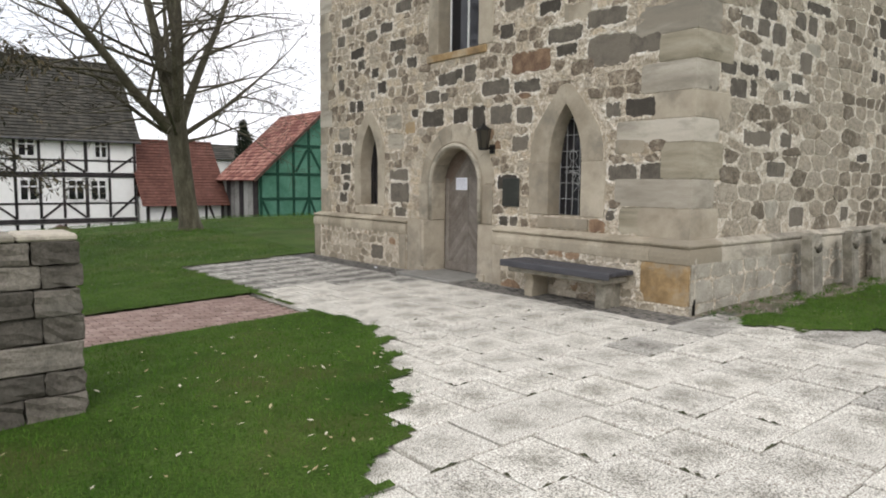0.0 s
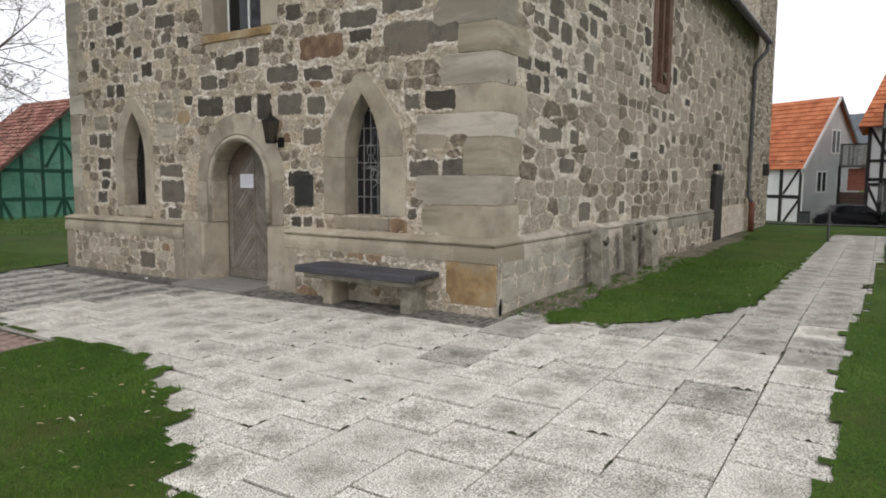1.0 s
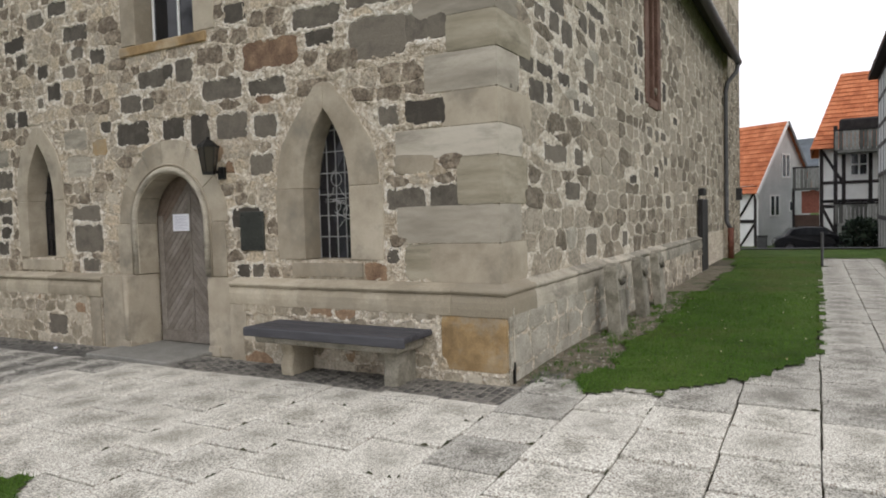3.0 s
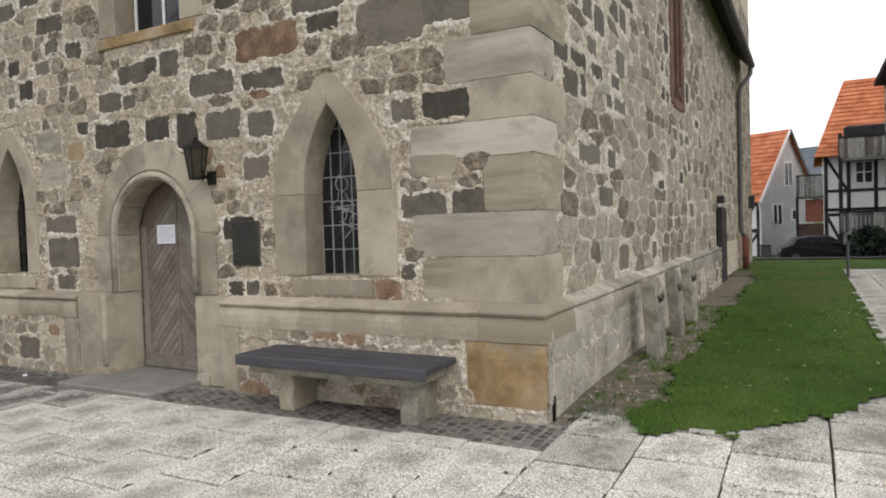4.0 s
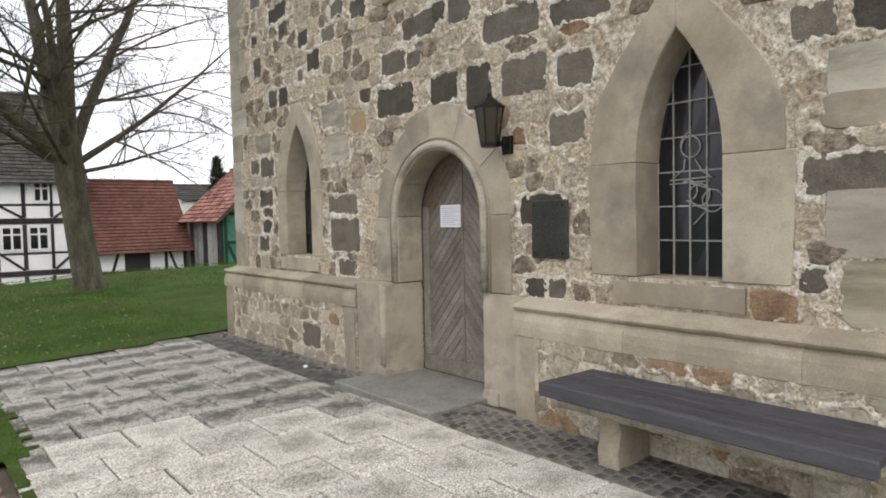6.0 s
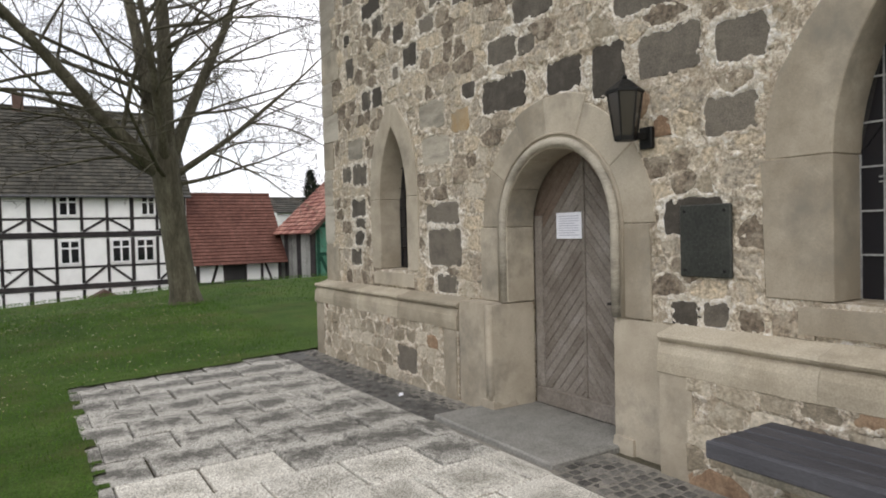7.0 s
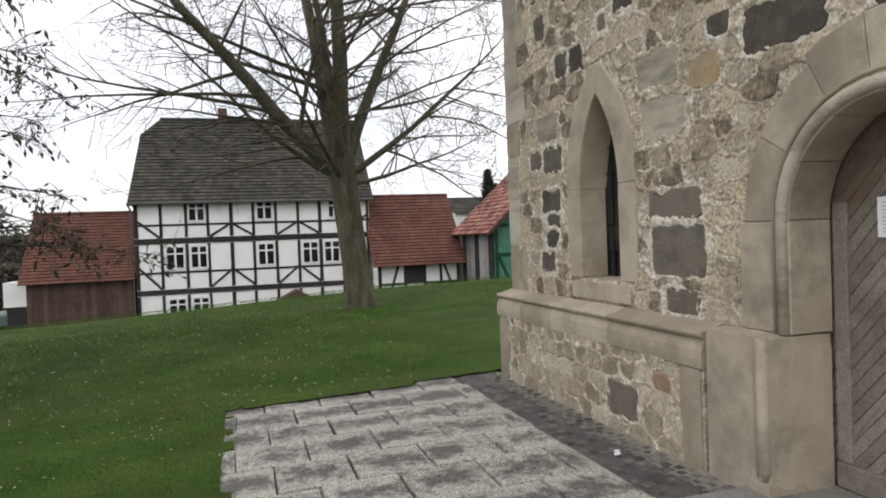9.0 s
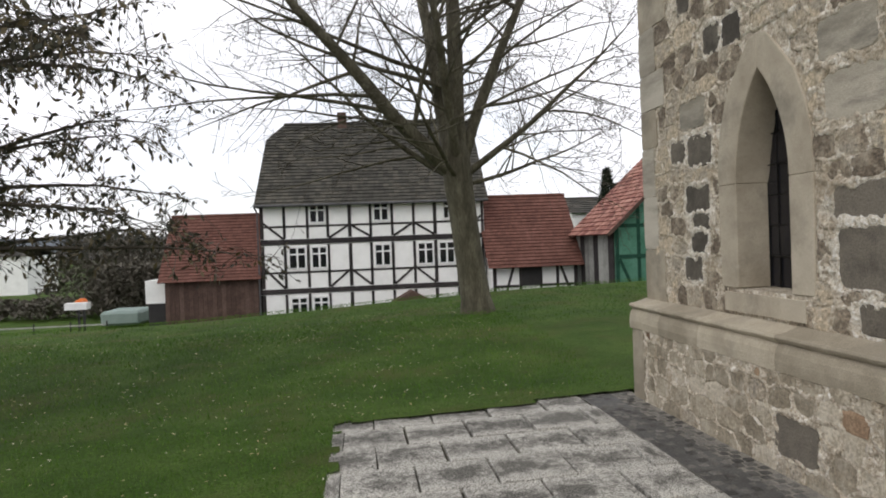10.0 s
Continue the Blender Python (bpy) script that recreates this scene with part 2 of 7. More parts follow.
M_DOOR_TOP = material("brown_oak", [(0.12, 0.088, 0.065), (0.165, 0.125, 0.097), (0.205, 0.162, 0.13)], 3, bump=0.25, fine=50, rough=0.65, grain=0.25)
M_IRON = material("black_iron", [(0.012, 0.012, 0.012), (0.025, 0.024, 0.022)], 14, rough=0.5, bump=0.2, metal=0.6)
M_LEAD = material("lead_cames", [(0.26, 0.26, 0.255), (0.38, 0.38, 0.37)], 12, rough=0.6, bump=0.1)
M_BRONZE = material("dark_plaque", [(0.035, 0.037, 0.033), (0.055, 0.058, 0.05)], 5, rough=0.45, bump=0.15, metal=0.3)
M_PAPER = material("white_paper", [(0.78, 0.79, 0.84), (0.82, 0.83, 0.88)], 5, bump=0.05, grain=0.05)
M_INK = material("grey_print", [(0.42, 0.43, 0.50), (0.48, 0.49, 0.56)], 30, bump=0, grain=0.1)
M_BENCH = material("grey_bench_boards", [(0.040, 0.040, 0.046), (0.058, 0.058, 0.066), (0.075, 0.075, 0.084)], 4, vary="object", spread=0.2, bump=0.3, fine=70, stretch=(6, 0.6, 6), rough=0.6)
M_WALLBLOCK = material("weathered_grey_blocks", [(0.078, 0.07, 0.057), (0.125, 0.112, 0.092), (0.18, 0.163, 0.135)], 4, vary="object", spread=0.45, bump=0.6, fine=40, hue=0.15, stains=(0.09, 0.085, 0.07), stain_scale=2)
M_BARK = material("tree_bark", [(0.06, 0.053, 0.035), (0.10, 0.091, 0.062), (0.15, 0.138, 0.096)], 5, bump=0.9, fine=30, stretch=(1, 1, 0.3))
M_TWIG = material("bare_twigs", [(0.0488, 0.0413, 0.0319), (0.083, 0.07, 0.0531)], 5, bump=0)
M_LEAF = material("olive_leaves", [(0.030, 0.032, 0.020), (0.058, 0.056, 0.030), (0.11, 0.088, 0.044)], 2, bump=0, vary="island", spread=0.9, rough=0.6)
M_RENDER = material("white_render", [(0.76, 0.76, 0.74), (0.83, 0.83, 0.81), (0.87, 0.87, 0.85)], 1.2, bump=0.15, fine=25, grain=0.1)
M_TIMBER = material("black_timber", [(0.018, 0.016, 0.017), (0.032, 0.028, 0.028), (0.05, 0.043, 0.042)], 3, vary="object", spread=0.3, bump=0.3, fine=20)
M_GREENWALL = material("green_infill", [(0.05, 0.15, 0.10), (0.075, 0.20, 0.14), (0.10, 0.24, 0.175)], 1.0, bump=0.2, fine=15, grain=0.25)
M_GREENBEAM = material("green_timber", [(0.008, 0.045, 0.028), (0.016, 0.065, 0.042)], 3, bump=0.2, fine=20)
M_DARKTILE = material("dark_roof_tiles", [(0.040, 0.038, 0.032), (0.058, 0.055, 0.046), (0.08, 0.074, 0.06)], 1.0, vary="island", spread=0.3, bump=0.3, fine=14, hue=0.1)
M_REDTILE = material("red_roof_tiles", [(0.14, 0.045, 0.032), (0.20, 0.068, 0.045), (0.26, 0.10, 0.07)], 1.0, vary="island", spread=0.5, bump=0.2, fine=14, hue=0.15)
M_BROWNTILE = material("brown_red_tiles", [(0.10, 0.044, 0.033), (0.128, 0.056, 0.042), (0.155, 0.072, 0.056)], 1.0, vary="island", spread=0.18, bump=0.2, fine=14, hue=0.06)
M_PINKTILE = material("mixed_red_tiles", [(0.19, 0.072, 0.055), (0.28, 0.12, 0.092), (0.35, 0.18, 0.14)], 1.0, vary="island", spread=0.6, bump=0.2, fine=14, hue=0.15)
M_ORANGETILE = material("orange_tiles", [(0.40, 0.125, 0.055), (0.48, 0.16, 0.07), (0.54, 0.20, 0.095)], 1.0, vary="island", spread=0.25, bump=0.2, fine=14, hue=0.06)
M_BROWNBOARD = material("brown_boarding", [(0.065, 0.04, 0.031), (0.09, 0.056, 0.044), (0.11, 0.072, 0.058)], 1.5, vary="object", spread=0.4, bump=0.2, fine=15)
M_GREYCLAD = material("grey_cladding", [(0.40, 0.41, 0.41), (0.46, 0.47, 0.47), (0.52, 0.53, 0.53)], 1.0, bump=0.2, fine=20, grain=0.15)
M_GREYWOOD = material("silvered_boards", [(0.13, 0.13, 0.12), (0.20, 0.20, 0.185), (0.28, 0.28, 0.26)], 2, vary="object", spread=0.6, bump=0.3, fine=20, hue=0.2)
M_WINFRAME = material("white_window_paint", [(0.72, 0.72, 0.71), (0.80, 0.80, 0.79)], 4, bump=0.05, grain=0.05, rough=0.5)
M_REDFRAME = material("red_sandstone_frame", [(0.085, 0.047, 0.034), (0.13, 0.075, 0.055), (0.175, 0.11, 0.083)], 3, bump=0.3, fine=40)
M_ZINC = material("dull_zinc", [(0.07, 0.07, 0.072), (0.12, 0.12, 0.125)], 4, rough=0.5, metal=0.4, bump=0.1)
M_RUST = material("rusty_pipe", [(0.10, 0.035, 0.022), (0.16, 0.06, 0.04)], 6, rough=0.7, bump=0.2)
M_DARKPANEL = material("dark_panel", [(0.022, 0.021, 0.021), (0.036, 0.034, 0.034)], 3, rough=0.5, bump=0.1)
M_ASPHALT = material("asphalt", [(0.045, 0.045, 0.047), (0.07, 0.07, 0.071)], 2, bump=0.4, fine=60)
M_CARPAINT = material("black_car_paint", [(0.008, 0.008, 0.010), (0.012, 0.012, 0.014)], 2, rough=0.15, bump=0, spec=0.6)
M_RUBBER = material("tyre_rubber", [(0.012, 0.012, 0.012), (0.02, 0.02, 0.02)], 9, rough=0.9, bump=0.1)
# blue-grey tones: the haze of distance is mixed into the woods' colour
M_WOODS = material("hazy_wooded_hill", [(0.055, 0.065, 0.075), (0.085, 0.10, 0.115), (0.115, 0.13, 0.145)], 0.05, bump=0, fine=0.6)
M_BUSH = material("brown_thicket", [(0.085, 0.075, 0.058), (0.11, 0.098, 0.078), (0.13, 0.12, 0.095)], 0.6, bump=0, vary="island", spread=0.35)
M_CONIFER = material("conifer_green", [(0.010, 0.020, 0.012), (0.02, 0.034, 0.02), (0.03, 0.045, 0.025)], 0.8, bump=0, vary="island", spread=0.8)
M_ORANGE = material("orange_plastic", [(0.55, 0.13, 0.03), (0.62, 0.17, 0.04)], 3, bump=0.05)
M_TEAL = material("pale_tarp", [(0.19, 0.25, 0.225), (0.26, 0.32, 0.295)], 1, bump=0.1)


def glass(name, tint, rough=0.08):
    m = bpy.data.materials.new(name)
    m.use_nodes = True
    b = m.node_tree.nodes["Principled BSDF"]
    b.inputs["Base Color"].default_value = (*tint, 1)
    b.inputs["Roughness"].default_value, b.inputs["Specular IOR Level"].default_value = rough, 0.5
    return m


M_PANE = glass("dark_window_glass", (0.012, 0.013, 0.016), 0.06)
M_LEADGLASS = glass("old_leaded_glass", (0.014, 0.014, 0.018), 0.14)
# grey base colour stands in for sky reflected in the car's windscreen
M_PALEGLASS = glass("sky_bright_glass", (0.20, 0.21, 0.22), 0.25)
M_LAMPGLASS = glass("smoky_lamp_glass", (0.045, 0.038, 0.03), 0.2)


# ---- mesh helpers ----
def mesh_ob(name, bm, mat, parent=None, label="", smooth=False):
    me = bpy.data.meshes.new(name)
    bm.to_mesh(me)
    bm.free()
    for mm in (mat if isinstance(mat, (list, tuple)) else [mat]):
        me.materials.append(mm)
    if smooth:
        me.polygons.foreach_set("use_smooth", [True] * len(me.polygons))
    ob = new(name, me)
    if parent is not None:
        ob.parent = parent
    if label:
        ob["label"] = label
    return ob


def part(name, bm, mat, parent, label="", smooth=False):
    return mesh_ob(name, bm, mat, parent, label, smooth)


def empty(name, m=None, label="", category="", group="", kind=""):
    ob = new(name)
    ob.empty_display_size = 0.1
    if m is not None:
        ob.matrix_world = m
    return tagged(ob, label, category, group, kind)


def box(bm, a, b, bevel=0.0, m=None):
    """A box from corner a to corner b, with chamfered edges."""
    a, b = Vector(a), Vector(b)
    r = bmesh.ops.create_cube(bm, size=1.0)
    vs = r["verts"]
    for v in vs:
        v.co = Vector([(a[i] + b[i]) / 2 + v.co[i] * (b[i] - a[i]) for i in range(3)])
    if bevel:
        es = list({e for v in vs for e in v.link_edges})
        g = bmesh.ops.bevel(bm, geom=es, offset=bevel, segments=1, affect="EDGES", profile=0.5)
        vs = list({v for f in g["faces"] for v in f.verts})
    if m is not None:
        bmesh.ops.transform(bm, matrix=m, verts=vs)
    return vs


def boxes(*specs, bevel=0.0):
    bm = bmesh.new()
    for a, b in specs:
        box(bm, a, b, bevel)
    return bm


def plate(bm, loops, at, d0, d1):
    """A plate between depths d0 and d1 from 2D loops (the first outside, the rest holes); at(u, v, d) gives the place."""
    rings, fronts = [], []
    for lp in loops:
        a = [bm.verts.new(at(u, v, d0)) for u, v in lp]
        c = [bm.verts.new(at(u, v, d1)) for u, v in lp]
        rings.append((a, c))
        for i in range(len(a)):
            j = (i + 1) % len(a)
            bm.faces.new((a[i], a[j], c[j], c[i]))
    for k in (0, 1):
        es = []
        for rg in rings:
            vs = rg[k]
            for i in range(len(vs)):
                es.append(bm.edges.get((vs[i], vs[(i + 1) % len(vs)])))
        bmesh.ops.triangle_fill(bm, edges=es, use_beauty=True)
    bmesh.ops.recalc_face_normals(bm, faces=bm.faces)


def rect(u0, v0, u1, v1):
    return [(u0, v0), (u1, v0), (u1, v1), (u0, v1)]


def arch(u0, u1, z0, zs, za, n=8):
    """An arched opening: round when the rise is half the width, pointed when it is more."""
    w, r = (u1 - u0) / 2, za - zs
    R = (w * w + r * r) / (2 * w)
    mid = (u0 + u1) / 2
    right, left = [], []
    a1 = math.atan2(r, mid - (u1 - R))
    for i in range(n + 1):
        a = a1 * i / n
        right.append((u1 - R + R * math.cos(a), zs + R * math.sin(a)))
    left = [(2 * mid - u, z) for u, z in reversed(right[:-1])]
    return [(u0, z0), (u1, z0)] + right + left


def tube(bm, pts, radii, sides=6, cap=True):
    """A tapering tube along points."""
    rings = []
    for i, p in enumerate(pts):
        p = Vector(p)
        d = (Vector(pts[min(i + 1, len(pts) - 1)]) - Vector(pts[max(i - 1, 0)]))
        d = d.normalized() if d.length > 1e-9 else Vector((0, 0, 1))
        x = d.cross(Vector((0.13, 0.97, 0.2))).normalized()
        y = d.cross(x)
        r = radii[i] if isinstance(radii, (list, tuple)) else radii
        rings.append([bm.verts.new(p + x * (r * math.cos(2 * math.pi * k / sides)) + y * (r * math.sin(2 * math.pi * k / sides))) for k in range(sides)])
    for a, b in zip(rings, rings[1:]):
        for k in range(sides):
            bm.faces.new((a[k], a[(k + 1) % sides], b[(k + 1) % sides], b[k]))
    if cap:
        bm.faces.new(rings[0][::-1])
        bm.faces.new(rings[-1])


def smooth01(a):
    a = min(1.0, max(0.0, a))
    return a * a * (3 - 2 * a)


def ground_z(x, y):
    """Height of the churchyard, which falls away to the houses behind it and towards the street."""
    z = 0.035 * min(5.0, max(-3.0, x - 3.3)) - 0.008 * min(10.0, max(-3.0, y - 3.0))
    z += 0.14 * smooth01((y - 13.5) / 6)
    z -= 2.75 * smooth01((y - 24.0 - 0.25 * min(8.0, max(-14.0, x - 5))) / 13)
    z -= 1.15 * smooth01((x - 27) / 18)
    return z


# ---- ground ----
def paved_left(y):
    return float(np.interp(y, [-2, 1.6, 2.4, 2.9, 3.15, 3.56, 3.98, 4.95, 6.1, 7.06, 7.55, 9.4, 9.45, 13.3], [-1.8, -0.2, 1.0, 1.65, 1.95, 2.36, 2.68, 3.33, 3.9, 4.06, 3.96, 3.98, 4.06, 4.08]))


def paved_right(y):
    return float(np.interp(y, [1.84, 1.9, 2.2, 2.8, 3.7, 3.88, 3.92], [22.6, 9.3, 8.35, 7.4, 7.2, 6.95, 6.53]))


def paved(x, y):
    if y > 13.25 or x > 22.6:
        return False
    low = 0.74 - 0.026 * max(0.0, x - 8) if x > 4.1 else 0.74 - 0.55 * (4.1 - x)
    row = abs((y + 0.92) / 0.553 % 1.0 - 0.5) * 2
    notch = (0.26 if y < 6.0 else 0.2) * row ** 4 if y < 6.3 or x > 6.6 else 0.05 * row ** 4 if y > 9.4 else 0.0
    col = abs((x + 2.2) / 0.5345 % 1.0 - 0.5) * 2
    low += 0.035 * col ** 4
    return low < y and paved_left(y) + notch < x < paved_right(y + (0.09 * col ** 4 if x > 8 else 0.0)) - notch


def on_path(x, y):
    return -6 < x < 3.98 and 7.55 < y < 9.4


def built(x, y):
    return x > 6.5 and 3.75 < y < 13.3 and x < 30


gx = np.unique(np.concatenate([[-900, -400, -200, -100, -60, -40], np.arange(-28, 64, 1.0), [70, 85, 110, 150, 250, 450, 900]]))
gy = np.unique(np.concatenate([[-900, -400, -200, -100, -60, -40], np.arange(-28, 64, 1.0), [70, 85, 110, 150, 250, 450, 900]]))
bm = bmesh.new()
grid = [[bm.verts.new((x, y, ground_z(x, y) - 0.035)) for x in gx] for y in gy]
for j in range(len(gy) - 1):
    for i in range(len(gx) - 1):
        bm.faces.new((grid[j][i], grid[j][i + 1], grid[j + 1][i + 1], grid[j + 1][i]))
tagged(mesh_ob("ground", bm, M_GRASS, smooth=True), "green churchyard lawn falling away to the village", "lawn", kind="structure")


def draped(name, x0, y0, x1, y1, lift, mat, step=0.5):
    bm = bmesh.new()
    nx, ny = max(1, round((x1 - x0) / step)), max(1, round((y1 - y0) / step))
    g = [[bm.verts.new((x0 + (x1 - x0) * i / nx, y0 + (y1 - y0) * j / ny, ground_z(x0 + (x1 - x0) * i / nx, y0 + (y1 - y0) * j / ny) + lift)) for i in range(nx + 1)] for j in range(ny + 1)]
    for j in range(ny):
        for i in range(nx):
            bm.faces.new((g[j][i], g[j][i + 1], g[j + 1][i + 1], g[j + 1][i]))
    return mesh_ob(name, bm, mat)


tagged(draped("gravel_strip", 6.45, 3.3, 20.0, 4.3, 0.004, M_GRAVEL), "dark mossy gravel strip along the church wall", "gravel", kind="structure")
tagged(draped("road", 28, -40, 47, 40, 0.01, M_ASPHALT, 2.0), "grey asphalt village street", "road", kind="structure")
tagged(draped("farmyard", -60, 36.5, 28, 43.8, 0.012, M_ASPHALT, 2.0), "dark asphalt lane before the houses", "lane", kind="structure")

# ---- church walls ----
FX, PX = 7.21, 7.04          # west front: wall face, plinth face
CY, PY, EY = 4.33, 4.21, 13.18  # south-west corner, its plinth, north-west corner
DOOR = (8.05, 9.22, 1.63, 2.21)
WIN_R = (5.97, 6.56, 1.2, 1.95, 2.75)
WIN_L = (10.95, 11.57, 1.2, 1.98, 2.76)
WIN_U = (8.0, 9.13, 3.79, 5.6)
EAVE, RIDGE = 6.35, 11.2


def front(u, v, d):
    return (FX + d, u, v)


def side(u, v, d):
    return (u, CY + d, v)


def grown(v, g=0.06):
    return arch(v[0] - g, v[1] + g, v[2], v[3], v[4] + g)


bm = bmesh.new()
plate(bm, [[(CY + 0.02, -0.4), (EY - 0.02, -0.4), (EY - 0.02, EAVE), ((CY + EY) / 2, RIDGE), (CY + 0.02, EAVE)],
           grown((DOOR[0], DOOR[1], -0.1, DOOR[2], DOOR[3])), grown(WIN_R), grown(WIN_L), rect(WIN_U[0] - 0.06, WIN_U[2], WIN_U[1] + 0.06, WIN_U[3])], front, 0, 0.8)
wall_w = tagged(mesh_ob("wall_west", bm, M_MORTAR), "west church wall of mortared rubble stone", "church wall", kind="structure")
SWIN = (13.3, 14.1, 3.5, 5.8)
bm = bmesh.new()
plate(bm, [rect(FX + 0.8, -0.4, 23.8, EAVE), rect(SWIN[0], SWIN[2], SWIN[1], SWIN[3])], side, 0, 0.8)
plate(bm, [rect(FX + 0.02, -0.4, FX + 0.8, EAVE)], side, 0, 0.02)
wall_s = tagged(mesh_ob("wall_south", bm, M_MORTAR), "long south church wall of pale rubble stone", "church wall", kind="structure")
tagged(mesh_ob("wall_north", boxes(((FX + 0.8, EY - 0.8, -0.6), (23.8, EY, EAVE))), M_MORTAR), "north church wall of rubble stone", "church wall", kind="structure")
wall_c = tagged(mesh_ob("wall_choir", boxes(((23.8, CY - 0.12, -0.9), (27.4, EY + 0.1, 10.2))), M_MORTAR), "taller stone choir at the end of the church", "church wall", kind="structure")
tagged(mesh_ob("floor", boxes(((FX + 0.8, CY + 0.8, 0.0), (23.8, EY - 0.8, 0.1))), M_GREYSTEP), "grey stone church floor", "floor", kind="structure")
bm = bmesh.new()
for sgn, y0 in ((1, CY), (-1, EY)):
    ym = (CY + EY) / 2
    ov = y0 - sgn * 0.35
    zo = EAVE - 0.35 * (RIDGE - EAVE) / (ym - CY)
    vs = [bm.verts.new(c) for c in ((FX - 0.1, ov, zo), (23.9, ov, zo), (23.9, ym, RIDGE), (FX - 0.1, ym, RIDGE), (FX - 0.1, ov, zo + 0.16), (23.9, ov, zo + 0.16), (23.9, ym, RIDGE + 0.16), (FX - 0.1, ym, RIDGE + 0.16))]
    for q in ((0, 1, 2, 3), (4, 5, 6, 7), (0, 1, 5, 4), (1, 2, 6, 5), (0, 3, 7, 4)):
        bm.faces.new([vs[k] for k in q])
bmesh.ops.recalc_face_normals(bm, faces=bm.faces)
tagged(mesh_ob("roof", bm, M_DARKTILE), "dark tiled church roof with a deep eave", "roof", kind="structure")


# ---- masonry ----
def stone_shape(u, v, w, h, at, proud, rng, out, ragged=0.12, corners=3):
    """Appends one stone to out = (verts, faces): a rounded, uneven outline, bevelled, a little domed."""
    V, F = out
    base = len(V)
    n = 4 * corners
    pts = []
    wave = [rng.uniform(-1, 1) for _ in range(n)]
    for k in range(n):
        a = 2 * math.pi * (k + 0.5) / n
        c, s = math.cos(a), math.sin(a)
        p = 7.0
        r = (abs(c) ** p + abs(s) ** p) ** (-1 / p)
        j = 1 - ragged * (0.5 + 0.35 * wave[k] + 0.15 * wave[(k + 1) % n])
        pts.append((u + c * r * j * w / 2, v + s * r * j * h / 2))
    inset = min(0.010, 0.1 * min(w, h))
    lift = proud * (0.7 + 0.6 * rng.random())
    tilt_u, tilt_v = rng.uniform(-0.01, 0.01), rng.uniform(-0.01, 0.01)
    for ring, (d, ins) in enumerate(((0.03, 0.0), (-lift * 0.4, 0.0), (-lift, inset), (-lift - rng.uniform(-0.001, 0.002), 0.35 * min(w, h)))):
        for q, (pu, pv) in enumerate(pts):
            fu, fv = (pu - u), (pv - v)
            L = math.hypot(fu, fv) or 1
            k = max(0.15, 1 - ins / L)
            extra = (tilt_u * fu + tilt_v * fv) if ring else 0
            extra += rng.uniform(-0.0008, 0.0008) if ring > 1 else 0
            V.append(at(u + fu * k, v + fv * k, d + extra))
    V.append(at(u, v, -lift))
    for ring in (0, 1, 2):
        for k in range(n):
            a, b = base + ring * n + k, base + ring * n + (k + 1) % n
            F.append((a, b, b + n, a + n))
    for k in range(n):
        F.append((base + 3 * n + k, base + 3 * n + (k + 1) % n, base + 4 * n))


def stones_mesh(name, out, mat, parent, label="", flip=False, kind=""):
    V, F = out
    me = bpy.data.meshes.new(name)
    me.from_pydata([tuple(v) for v in V], [], [f[::-1] if flip else f for f in F])
    me.materials.append(mat)
    ob = new(name, me)
    ob.parent = parent
    if label:
        ob["label"] = label
    if kind:
        ob["kind"] = kind
    return ob


class Layout:
    """A wall face marked off in small cells, to lay stones side by side without overlap."""

    def __init__(self, u0, v0, u1, v1, cell):
        self.u0, self.v0, self.c = u0, v0, cell
        self.full = np.zeros((round((v1 - v0) / cell), round((u1 - u0) / cell)), bool)

    def take(self, u0, v0, u1, v1):
        i0, i1 = round((u0 - self.u0) / self.c), round((u1 - self.u0) / self.c)
        j0, j1 = round((v0 - self.v0) / self.c), round((v1 - self.v0) / self.c)
        self.full[max(0, j0):max(0, j1), max(0, i0):max(0, i1)] = True

    def fill(self, rng, wr, hr):
        """Rubble in the free cells, from the bottom up: centre, width and height of each stone."""
        H, W = self.full.shape
        c, got = self.c, []
        for j in range(H):
            i = 0
            while i < W:
                if self.full[j, i]:
                    i += 1
                    continue
                h = max(2, round(rng.uniform(*hr) / c))
                w = max(2, round(rng.uniform(*wr) * (0.6 + 0.6 * h * c / hr[1]) / c))
                k = i
                while k < W and k - i < w and not self.full[j, k]:
                    k += 1
                rest = k
                while rest < W and rest - k < 3 and not self.full[j, rest]:
                    rest += 1
                if rest - k < 3:
                    k = rest
                m = j
                while m < H and m - j < h and not self.full[m, i:k].any():
                    m += 1
                self.full[j:m, i:k] = True
                if (k - i) * c > 0.045 and (m - j) * c > 0.045:
                    got.append((self.u0 + (i + k) / 2 * c, self.v0 + (j + m) / 2 * c, (k - i) * c, (m - j) * c))
                i = k
        return got


def block(name, loop, at, d0, d1, mat, parent, label="", soft=0.006):
    """A dressed stone: a plate with chamfered front edges."""
    bm = bmesh.new()
    plate(bm, [loop], at, d0, d1)
    fr = [e for e in bm.edges if len(e.link_faces) == 2 and e.calc_face_angle(0) > 0.6]
    bmesh.ops.bevel(bm, geom=fr, offset=soft, segments=1, affect="EDGES", profile=0.5, clamp_overlap=True)
    return part(name, bm, mat, parent, label)


